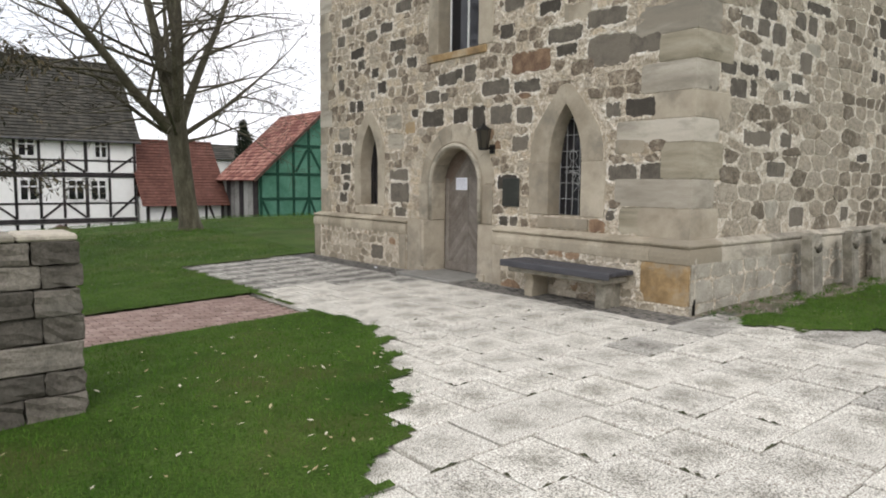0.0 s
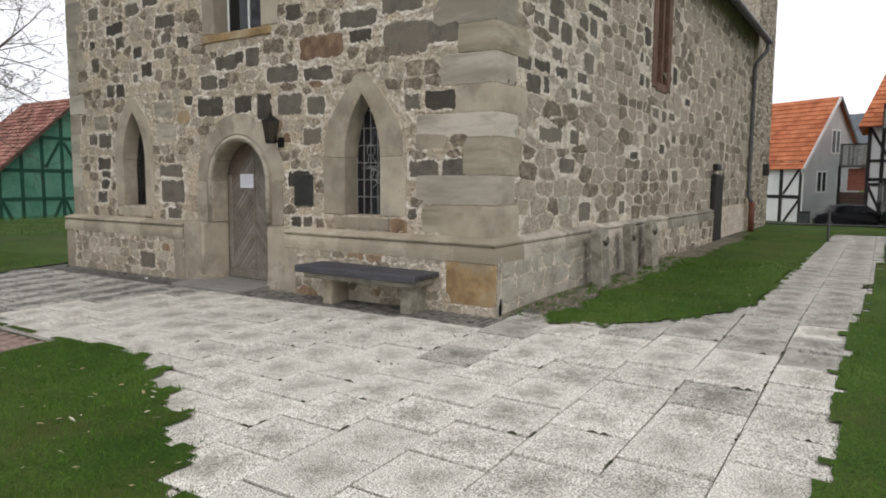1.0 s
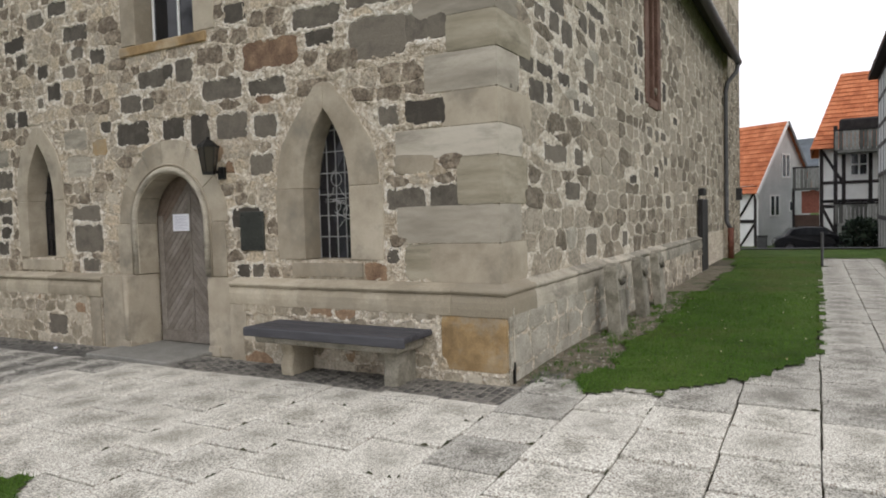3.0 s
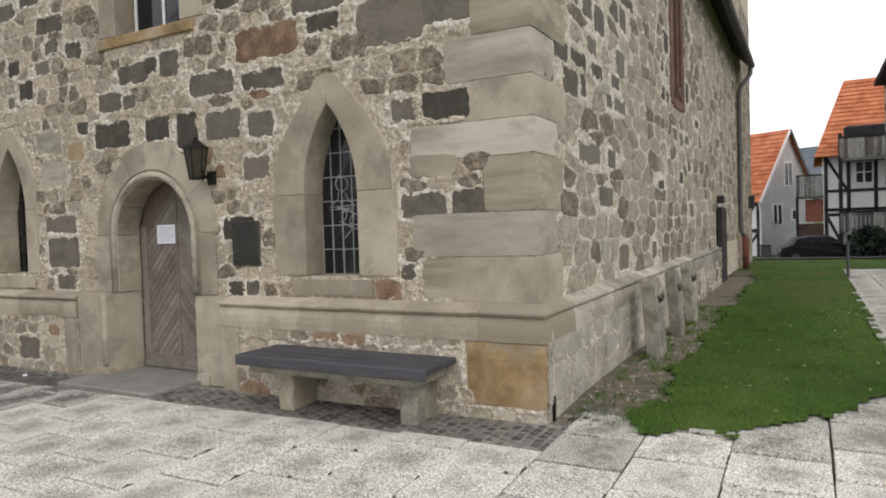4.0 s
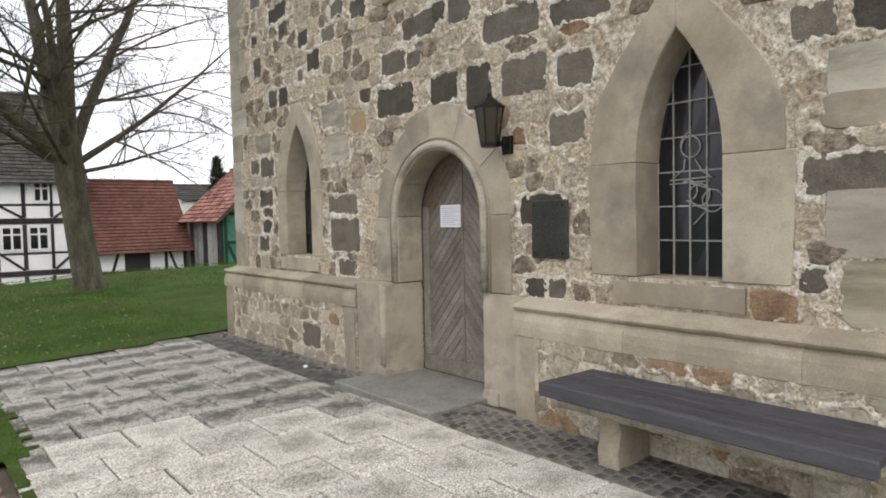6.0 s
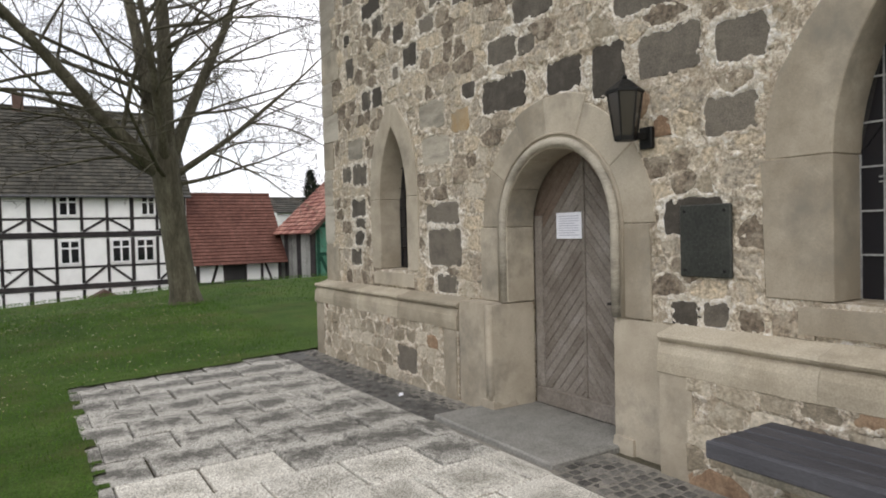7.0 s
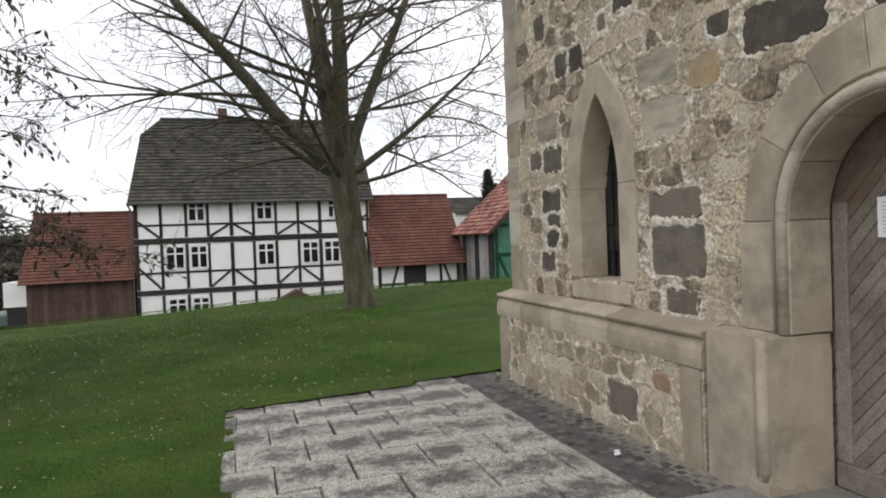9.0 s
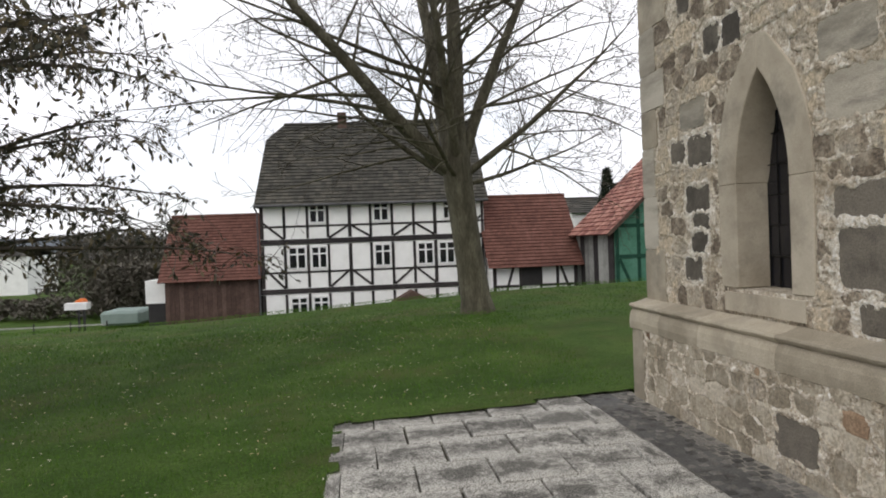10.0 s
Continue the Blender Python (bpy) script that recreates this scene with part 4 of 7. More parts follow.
plinth = empty("plinth", label="projecting sandstone plinth with a sloping top moulding", category="plinth", kind="structure")
for ya, yb in ((PY, 7.53), (9.78, EY + 0.04)):
    part("core", boxes(((PX + 0.012, ya + 0.01, -0.4), (FX - 0.004, yb - 0.01, 0.75))), M_MORTAR, plinth)
part("core", boxes(((PX + 0.18, PY + 0.012, -0.5), (18.45, CY - 0.004, 0.75))), M_MORTAR, plinth)
cuts = [4.75, 5.45, 6.55, 7.53]
for a, b in zip(cuts, cuts[1:]):
    moulding("moulding", [on_front(a + 0.001), on_front(b - 0.001)], plinth)
cuts = [9.78, 10.9, 11.9, 12.6, EY + 0.05]
for a, b in zip(cuts, cuts[1:]):
    moulding("moulding", [on_front(a + 0.001), on_front(b - 0.001)], plinth)
moulding("corner_moulding", [on_front(4.747), lambda d, zz: (PX + d, PY + d * 0.65, zz), on_side(7.747)], plinth)
u = 7.75
while u < 18.4:
    w = rng.uniform(0.9, 1.5)
    moulding("moulding", [on_side(u + 0.003), on_side(min(18.45, u + w) - 0.003)], plinth, M_GRAVE if rng.random() < 0.6 else M_ASHLAR_G)
    u += w


def pl_front(u, v, d):
    return (PX + d, u, v)


def pl_side(u, v, d):
    return (u, PY + d, v)


part("corner_block", rough_block((PX - 0.014, PY - 0.006, 0.22), (PX + 0.5, PY + 0.66, 0.735), 81, 0.016), M_OCHRE, plinth, "ochre stained sandstone block")
part("end_block", rough_block((PX - 0.01, 9.8, 0.02), (PX + 0.15, 10.02, 0.735), 83, 0.010), M_ASHLAR, plinth)
part("end_block", rough_block((PX - 0.01, EY - 0.25, -0.1), (PX + 0.15, EY + 0.02, 0.735), 83, 0.010), M_ASHLAR, plinth)
part("end_block", rough_block((PX - 0.01, 7.28, 0.05), (PX + 0.15, 7.53, 0.735), 83, 0.010), M_ASHLAR, plinth)
lay = Layout(PY, -0.1, EY, 0.74, 0.02)
lay.take(PY + 0.02, 0.23, PY + 0.65, 0.74)
lay.take(7.3, -0.1, 10.0, 0.74)
lay.take(EY - 0.24, -0.1, EY, 0.74)
out = ([], [])
stone_shape(10.72, 0.33, 0.45, 0.29, pl_front, 0.0085, rng, out, ragged=0.1, corners=9)
stones_mesh("stone", out, M_BASALT, plinth, "dark basalt stone")
for ext, marks in (((PY + 0.01, -0.1, 7.33, 0.73), []), ((9.98, -0.1, EY, 0.73), [(10.72, 0.33, 0.42, 0.26)])):
    rubble(rng, lay, ext, marks, pl_front, plinth, (M_SMEARED, M_RUBBLE_J, M_RUSTY, M_RUBBLE), False, (99, 9, 140), (0.1, 0.19), 0.0145, [], 0.0085, 131, 0)
lay = Layout(PX + 0.2, -0.2, 18.4, 0.74, 0.03)
rubble(rng, lay, (PX + 0.03, -0.2, 18.4, 0.73), [], pl_side, plinth, (M_PALE, M_SIDE, M_SIDE_O, M_PALE), True, (12.0, 9, 120), (0.16, 0.3), 0.028, [], 0.008, 151)

# ---- windows and door of the west front ----
def arc_side(edge, mid, zs, za, n=9):
    """Points of one side of a pointed or round arch, from its springing to the apex."""
    w, r = abs(edge - mid), za - zs
    R = (w * w + r * r) / (2 * w)
    s = 1 if edge > mid else -1
    c = edge - s * R
    a1 = math.atan2(r, s * (mid - c))
    return [(c + s * R * math.cos(a1 * i / n), zs + R * math.sin(a1 * i / n)) for i in range(n + 1)]


def arch_height(u, w):
    """Height of the arch of opening w over the place u."""
    u0, u1, z0, zs, za = w
    mid = (u0 + u1) / 2
    half, r = (u1 - u0) / 2, za - zs
    R = (half * half + r * r) / (2 * half)
    d = min(abs(u - mid), half)
    return zs + math.sqrt(max(0.0, R * R - (d + R - half) ** 2))


def lancet(name, w, jambs, outer_apex, label, figure):
    win = empty(name, label=label, category="church window", kind="structure")
    u0, u1, z0, zs, za = w
    mid = (u0 + u1) / 2
    deep = 0.36
    for s, edge in ((-1, u0), (1, u1)):
        lo, up = jambs[0 if s < 0 else 1]
        block("jamb_stone", [(edge, z0 + 0.005), (edge, zs - 0.0015), (edge + s * lo, zs - 0.0015), (edge + s * lo * 0.93, z0 + 0.005)], front, -0.014, deep, M_ASHLAR, win)
        a = arc_side(edge, mid, zs, za)
        rise = outer_apex - za
        b = [(edge + s * up, zs), (edge + s * up * 0.98, zs + 0.22), (edge + s * up * 0.78, zs + 0.45), (edge + s * up * 0.35, zs + 0.68), (mid + s * 0.19, za + rise * 0.55), (mid + s * 0.1, za + rise * 0.93)]
        loop = a[:-1] + [(mid + s * 0.001, za)] + [(mid + s * 0.001, outer_apex)] + b[::-1]
        block("arch_stone", loop, front, -0.014, deep, M_ASHLAR, win)
    bm = bmesh.new()
    vs = []
    for yy in (u0 - 0.14, u1 + 0.18):
        vs.append([bm.verts.new((x, yy, zz)) for x, zz in ((FX - 0.02, z0 - 0.17), (FX - 0.02, z0 - 0.03), (FX + 0.3, z0 + 0.012), (FX + 0.3, z0 - 0.17))])
    for k in range(4):
        bm.faces.new((vs[0][k], vs[0][(k + 1) % 4], vs[1][(k + 1) % 4], vs[1][k]))
    bm.faces.new(vs[0]), bm.faces.new(vs[1])
    bmesh.ops.recalc_face_normals(bm, faces=bm.faces)
    part("window_sill", bm, M_ASHLAR, win, "worn sandstone sill")
    gx0 = FX + 0.25
    cols, step = 5, 0.225
    came = M_LEAD if figure else M_IRON
    cw = (u1 - u0) / cols
    r2 = random.Random(name)
    for i in range(cols):
        a, b = u0 + i * cw, u0 + (i + 1) * cw
        zz = z0 + 0.01
        while zz < max(arch_height(a, w), arch_height(b, w)) - 0.01:
            ta, tb = min(zz + step, arch_height(a, w)), min(zz + step, arch_height(b, w))
            t = r2.uniform(-0.004, 0.004)
            bm = bmesh.new()
            q = [bm.verts.new((gx0 + t * k, p, h)) for k, (p, h) in enumerate(((a, min(zz, ta)), (b, min(zz, tb)), (b, tb + 0.001), (a, ta + 0.001)))]
            bm.faces.new(q[::-1])
            part("pane", bm, M_LEADGLASS, win)
            zz += step
    for i in range(cols + 1):
        a = u0 + i * cw
        if arch_height(a, w) - z0 > 0.05:
            part("lead_came", boxes(((gx0 - 0.009, a - 0.0045, z0), (gx0 + 0.004, a + 0.0045, arch_height(a, w)))), came, win)
    zz = z0 + 0.01 + step
    while zz < za - 0.08:
        half = (u1 - u0) / 2
        while half > 0.02 and arch_height(mid + half, w) < zz:
            half -= 0.01
        part("lead_came", boxes(((gx0 - 0.010, mid - half, zz - 0.0045), (gx0 + 0.004, mid + half, zz + 0.0045))), came, win)
        zz += step
    if figure:
        cy, cz = mid + 0.05, z0 + 0.84

        def ring(c, r, a0=0.0, a1=2 * math.pi, sq=1.0):
            bm = bmesh.new()
            pts = [(gx0 - 0.012, c[0] + r * math.cos(a0 + (a1 - a0) * k / 18), c[1] + r * sq * math.sin(a0 + (a1 - a0) * k / 18)) for k in range(19)]
            tube(bm, pts, 0.0048, 5)
            part("lead_line", bm, M_LEAD, win)

        def stroke(*pts):
            bm = bmesh.new()
            tube(bm, [(gx0 - 0.012, a, b) for a, b in pts], 0.0045, 5)
            part("lead_line", bm, M_LEAD, win)

        ring((cy, cz), 0.068)
        ring((cy - 0.02, cz + 0.01), 0.09, -0.3, 1.2)
        ring((cy - 0.15, cz - 0.35), 0.07)
        ring((cy - 0.06, cz - 0.31), 0.07)
        ring((cy + 0.02, cz - 0.28), 0.065, 1.0, 4.2)
        stroke((cy + 0.04, cz - 0.075), (cy + 0.05, cz - 0.14), (cy + 0.13, cz - 0.2))
        stroke((cy - 0.03, cz - 0.08), (cy - 0.08, cz - 0.16), (cy - 0.14, cz - 0.2))
        stroke((cy + 0.15, cz - 0.21), (cy - 0.15, cz - 0.2))
        stroke((cy + 0.15, cz - 0.235), (cy - 0.13, cz - 0.225))
        stroke((cy + 0.05, cz - 0.22), (cy - 0.15, cz - 0.28))
        stroke((cy + 0.03, cz - 0.345), (cy - 0.13, cz - 0.42))
        stroke((cy - 0.1, cz - 0.42), (cy - 0.02, cz - 0.5))
    part("backing", boxes(((gx0 + 0.012, u0 - 0.04, z0), (gx0 + 0.03, u1 + 0.04, za + 0.04))), M_DARKPANEL, win)
    return win


lancet("window_1", WIN_R, ((0.42, 0.36), (0.39, 0.36)), 3.02, "pointed leaded church window in a sandstone surround", True)
lancet("window_2", WIN_L, ((0.24, 0.24), (0.24, 0.24)), 3.0, "narrow pointed leaded window in a sandstone surround", False)

# upper window
win = empty("window_3", label="tall upper window with a yellow sandstone sill", category="church window", kind="structure")
part("jamb_stone", boxes(((FX - 0.014, WIN_U[0] - 0.24, WIN_U[2] + 0.005), (FX + 0.4, WIN_U[0] + 0.1, 5.9)), bevel=0.012), M_ASHLAR, win)
part("jamb_stone", boxes(((FX - 0.014, WIN_U[1] - 0.02, WIN_U[2] + 0.005), (FX + 0.4, WIN_U[1] + 0.25, 5.9)), bevel=0.012), M_ASHLAR, win)
part("window_sill", boxes(((FX - 0.03, WIN_U[0] - 0.1, WIN_U[2] - 0.12), (FX + 0.4, WIN_U[1] + 0.27, WIN_U[2])), bevel=0.012), M_OCHRE, win, "yellow sandstone sill")
for a, b in ((8.14, 8.17), (8.595, 8.625), (9.05, 9.08)):
    part("window_frame", boxes(((FX + 0.22, a, WIN_U[2]), (FX + 0.27, b, 5.58)), bevel=0.004), M_WINFRAME, win)
part("window_frame", boxes(((FX + 0.22, 8.18, WIN_U[2]), (FX + 0.27, 9.04, WIN_U[2] + 0.05))), M_WINFRAME, win)
for a, b in ((8.17, 8.595), (8.625, 9.05)):
    part("pane", boxes(((FX + 0.24, a, WIN_U[2] + 0.05), (FX + 0.25, b, 5.55))), M_PANE, win)

# door surround
DC, DR = (DOOR[0] + DOOR[1]) / 2, (DOOR[1] - DOOR[0]) / 2
surround = empty("door_surround", label="round-arched moulded sandstone door surround", category="door surround", kind="structure")
angles = [0, 32, 62, 84, 112, 146, 180]
for a0, a1 in zip(angles, angles[1:]):
    loop = []
    for k in range(6):
        a = radians(a0 + 0.12 + (a1 - a0 - 0.24) * k / 5)
        loop.append((DC + DR * math.cos(a), 1.63 + DR * math.sin(a)))
    for k in range(5, -1, -1):
        a = radians(a0 + 0.12 + (a1 - a0 - 0.24) * k / 5)
        ro = 0.92 + (0.06 if 60 < (a0 + a1) / 2 < 110 else 0.0) + 0.05 * max(0, math.cos(a) * -1)
        loop.append((DC + ro * math.cos(a), 1.63 + ro * math.sin(a)))
    block("voussoir", loop, front, -0.02, 0.27, M_ASHLAR, surround)
for s, e, wide in ((-1, DOOR[0], 0.34), (1, DOOR[1], 0.38)):
    u = sorted((e, e + s * wide))
    block("jamb_stone", rect(u[0], 1.0, u[1], 1.6285), front, -0.02, 0.27, M_ASHLAR, surround)
    u = sorted((e, e + s * (0.53 if s > 0 else 0.5)))
    low = rough_block((PX - 0.012 if s > 0 else FX - 0.022, u[0], 0.0), (FX + 0.27, u[1], 1.0), 60 + s, 0.012, 0.07)
    part("jamb_stone", low, M_ASHLAR, surround)
    u = sorted((e - s * 0.004, e + s * 0.2))
    part("jamb_base", rough_block((PX - 0.03 if s > 0 else FX - 0.05, u[0], -0.05), (FX + 0.1, u[1], 0.2), 70 + s, 0.014, 0.06), M_ASHLAR, surround, "worn base stone of the door jamb")
bm = bmesh.new()
roll = DR + 0.046
tube(bm, [(FX - 0.022, DC + roll, 1.0)] + [(FX - 0.022, DC + roll * math.cos(radians(a)), 1.63 + roll * math.sin(radians(a))) for a in range(180, -1, -9)][::-1] + [(FX - 0.02, DC - roll, 1.0)], 0.036, 8)
part("roll_moulding", bm, M_ASHLAR_G, surround, smooth=True)
bm = bmesh.new()
roll = DR + 0.108
tube(bm, [(FX - 0.022, DC + roll, 1.0)] + [(FX - 0.022, DC + roll * math.cos(radians(a)), 1.63 + roll * math.sin(radians(a))) for a in range(180, -1, -9)][::-1] + [(FX - 0.022, DC - roll, 1.0)], 0.013, 8)
part("roll_moulding", bm, M_ASHLAR, surround, smooth=True)
for yy, rr_ in ((DOOR[1] + 0.046, 0.038), (DOOR[1] + 0.105, 0.012)):
    bm = bmesh.new()
    tube(bm, [(PX - 0.008, yy, 0.2), (PX - 0.01, yy, 0.26), (PX - 0.012, yy, 0.99)], [rr_ * 0.4, rr_, rr_], 8)
    part("roll_moulding", bm, M_ASHLAR, surround, smooth=True)


def clipped(poly, inside, cut):
    """Clips a convex polygon to one side of a line."""
    res = []
    for i in range(len(poly)):
        p, q = poly[i], poly[(i + 1) % len(poly)]
        a, b = inside(p), inside(q)
        if a >= 0:
            res.append(p)
        if (a >= 0) != (b >= 0):
            t = a / (a - b)
            res.append((p[0] + (q[0] - p[0]) * t, p[1] + (q[1] - p[1]) * t))
    return res


door = empty("door_1", label="closed weathered oak door with chevron boards and a round head", category="door", kind="structure")
leaf = arch(DOOR[0] - 0.03, DOOR[1] + 0.03, 0.26, DOOR[2], DOOR[3] + 0.03, 12)
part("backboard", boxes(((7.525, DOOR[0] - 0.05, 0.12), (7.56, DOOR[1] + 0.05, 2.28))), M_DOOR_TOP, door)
for s in (-1, 1):
    half = clipped(leaf, lambda p: s * (p[0] - DC) - 0.012, None)
    k = -2.2
    while k < 3.2:
        lo, hi = k, k + 0.0985
        band = clipped(half, lambda p: (p[1] + s * (p[0] - DC) * 1.12) - lo, None)
        band = clipped(band, lambda p: hi - (p[1] + s * (p[0] - DC) * 1.12), None) if len(band) > 2 else []
        k += 0.1015
        if len(band) < 3:
            continue
        bm = bmesh.new()
        try:
            vs = [bm.verts.new((7.502, u, v)) for u, v in band]
            f = bm.faces.new(vs)
            bmesh.ops.remove_doubles(bm, verts=bm.verts, dist=0.002)
            r = bmesh.ops.extrude_face_region(bm, geom=list(bm.faces))
            bmesh.ops.translate(bm, vec=(0.022, 0, 0), verts=[g for g in r["geom"] if isinstance(g, bmesh.types.BMVert)])
            bmesh.ops.recalc_face_normals(bm, faces=bm.faces)
            bmesh.ops.bevel(bm, geom=[e for e in bm.edges if all(v.co.x < 7.51 for v in e.verts)], offset=0.006, segments=1, affect="EDGES")
        except ValueError:
            bm.free()
            continue
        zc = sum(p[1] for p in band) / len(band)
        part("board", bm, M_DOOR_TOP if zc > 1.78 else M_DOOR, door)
for a in (DOOR[0] + 0.002, DOOR[1] - 0.092):
    part("stile", boxes(((7.486, a, 0.272), (7.512, a + 0.09, 1.72)), bevel=0.005), M_DOOR, door, "weathered upright stile")
part("cover_strip", boxes(((7.492, DC - 0.014, 0.27), (7.51, DC + 0.014, 2.2)), bevel=0.004), M_DOOR, door)
part("bottom_rail", boxes(((7.47, DOOR[0] + 0.004, 0.13), (7.53, DOOR[1] - 0.004, 0.27)), bevel=0.008), M_DOOR, door, "weathered bottom rail")
bm = bmesh.new()
box(bm, (7.488, 8.2, 0.93), (7.5, 8.245, 1.11), 0.004)
tube(bm, [(7.5, 8.222, 1.05), (7.44, 8.222, 1.05)], 0.013, 8)
tube(bm, [(7.44, 8.215, 1.05), (7.438, 8.27, 1.048), (7.442, 8.335, 1.04)], [0.016, 0.014, 0.011], 8)
part("door_handle", bm, M_IRON, door, "black iron lever handle", smooth=True)

# paper notice
notice = empty("paper_notice", label="white printed paper sheet pinned to the oak door", category="notice")
part("sheet", boxes(((7.484, 8.642, 1.525), (7.487, 8.934, 1.735))), M_PAPER, notice)
for k in range(9):
    zz = 1.705 - k * 0.019
    part("print_line", boxes(((7.4825, 8.67 + (0.05 if k % 4 == 3 else 0.0), zz - 0.003), (7.4845, 8.905, zz + 0.003))), M_INK, notice)

# plaque
plaque = empty("plaque", label="dark bronze memorial plaque fixed to the wall", category="plaque")
part("plate", boxes(((FX - 0.045, 7.11, 1.3), (FX - 0.018, 7.46, 1.73)), bevel=0.008), M_BRONZE, plaque)
for yy in (7.15, 7.42):
    for zz in (1.34, 1.69):
        bm = bmesh.new()
        tube(bm, [(FX - 0.05, yy, zz), (FX - 0.04, yy, zz)], 0.01, 8)
        part("bolt", bm, M_IRON, plaque)
for k in range(9):
    part("text_bar", boxes(((FX - 0.047, 7.17, 1.645 - k * 0.034), (FX - 0.044, 7.40 - (0.03 if k % 3 else 0), 1.655 - k * 0.034))), M_BRONZE, plaque)

# wall lantern
lantern = empty("wall_lantern", label="black iron wall lantern with smoky glass on a bracket", category="wall lamp")
LX, LY = 7.03, 7.75


def frustum(bm, z0, r0, z1, r1, n=6):
    rings = [[bm.verts.new((LX + r * math.cos(2 * math.pi * k / n + 0.4), LY + r * math.sin(2 * math.pi * k / n + 0.4), zz)) for k in range(n)] for zz, r in ((z0, r0), (z1, r1))]
    for k in range(n):
        bm.faces.new((rings[0][k], rings[0][(k + 1) % n], rings[1][(k + 1) % n], rings[1][k]))
    bm.faces.new(rings[0][::-1])
    bm.faces.new(rings[1])


bm = bmesh.new()
frustum(bm, 2.175, 0.068, 2.45, 0.108)
part("glass_body", bm, M_LAMPGLASS, lantern, "smoky glass")
bm = bmesh.new()
frustum(bm, 2.45, 0.122, 2.465, 0.122)
frustum(bm, 2.465, 0.118, 2.535, 0.03)
part("cap", bm, M_IRON, lantern)
bm = bmesh.new()
frustum(bm, 2.15, 0.07, 2.18, 0.075)
part("base", bm, M_IRON, lantern)
bm = bmesh.new()
bmesh.ops.create_uvsphere(bm, u_segments=10, v_segments=6, radius=0.018, matrix=Matrix.Translation((LX, LY, 2.55)))
part("finial", bm, M_IRON, lantern, smooth=True)
for k in range(6):
    a = 2 * math.pi * k / 6 + 0.4
    bm = bmesh.new()
    tube(bm, [(LX + 0.07 * math.cos(a), LY + 0.07 * math.sin(a), 2.175), (LX + 0.11 * math.cos(a), LY + 0.11 * math.sin(a), 2.45)], 0.006, 5)
    part("rib", bm, M_IRON, lantern)
part("bracket", boxes(((LX + 0.05, LY - 0.06, 2.16), (FX - 0.01, LY - 0.02, 2.2))), M_IRON, lantern)
part("wall_plate", boxes(((FX - 0.05, LY - 0.09, 2.1), (FX - 0.012, LY + 0.01, 2.24)), bevel=0.006), M_IRON, lantern)

# stone bench with boards
bench = empty("bench", label="stone bench with dark grey painted seat boards against the wall", category="bench")
for k in range(4):
    a = 6.52 + k * 0.127
    part("seat_board", boxes(((a, 4.94, 0.535), (a + 0.121, 6.79, 0.59)), bevel=0.01), M_BENCH, bench)
part("edge_board", boxes(((6.505, 4.93, 0.50), (6.535, 6.80, 0.585)), bevel=0.008), M_BENCH, bench)
part("stone_slab", boxes(((6.57, 5.02, 0.43), (7.02, 6.72, 0.53)), bevel=0.022), M_GRAVE, bench, "weathered stone seat slab")
for yc in (5.2, 6.42):
    bm = bmesh.new()
    prof = [(6.69, 0.07), (6.68, 0.2), (6.71, 0.32), (6.66, 0.43), (7.03, 0.43), (7.03, 0.07)]
    rings = [[bm.verts.new((x, yc + s, zz)) for x, zz in prof] for s in (-0.075, 0.075)]
    for k in range(len(prof)):
        bm.faces.new((rings[0][k], rings[0][(k + 1) % 6], rings[1][(k + 1) % 6], rings[1][k]))
    bm.faces.new(rings[0]), bm.faces.new(rings[1][::-1])
    bmesh.ops.recalc_face_normals(bm, faces=bm.faces)
    bmesh.ops.bevel(bm, geom=list(bm.edges), offset=0.018, segments=1, affect="EDGES")
    part("leg", bm, M_CREAM if yc > 6 else M_GRAVE, bench, "weathered sandstone leg")

# doorstep
tagged(mesh_ob("doorstep", boxes(((6.56, 7.98, -0.1), (7.5, 9.42, 0.125)), bevel=0.012), M_GREYSTEP), "flat grey stone doorstep below the church door", "doorstep", kind="structure")

# thin conduit at the corner, and the south wall's fittings
conduit = empty("corner_conduit", label="thin lead-grey conduit running down the plinth corner", category="pipe")
part("pipe", boxes(((PX + 0.1, PY - 0.02, 0.32), (PX + 0.13, PY - 0.005, 0.80))), M_ASHLAR_G, conduit)
part("lower_pipe", boxes(((PX + 0.1, PY - 0.024, 0.1), (PX + 0.13, PY - 0.005, 0.32))), M_IRON, conduit)

win = empty("window_4", label="tall south window in a red sandstone frame", category="church window", kind="structure")
for a, b, c, d in ((13.08, 13.34, 3.4, 5.85), (14.06, 14.3, 3.4, 5.85), (13.34, 14.06, 3.36, 3.52), (13.66, 13.74, 3.52, 5.8)):
    part("frame_stone", boxes(((a, CY - 0.03, c), (b, CY + 0.3, d)), bevel=0.012), M_REDFRAME, win)
part("pane", boxes(((13.34, CY + 0.2, 3.45), (14.06, CY + 0.22, 5.8))), M_REDFRAME, win, "brown shutter boards")

cellar = empty("door_2", label="narrow dark metal hatch door in the south wall", category="hatch door", kind="structure")
part("door_leaf", boxes(((18.45, CY - 0.14, 0.14), (19.35, CY - 0.03, 1.86)), bevel=0.01), M_DARKPANEL, cellar)
part("lamp_box", boxes(((18.6, CY - 0.15, 1.95), (19.0, CY - 0.02, 2.12)), bevel=0.01), M_DARKPANEL, cellar)

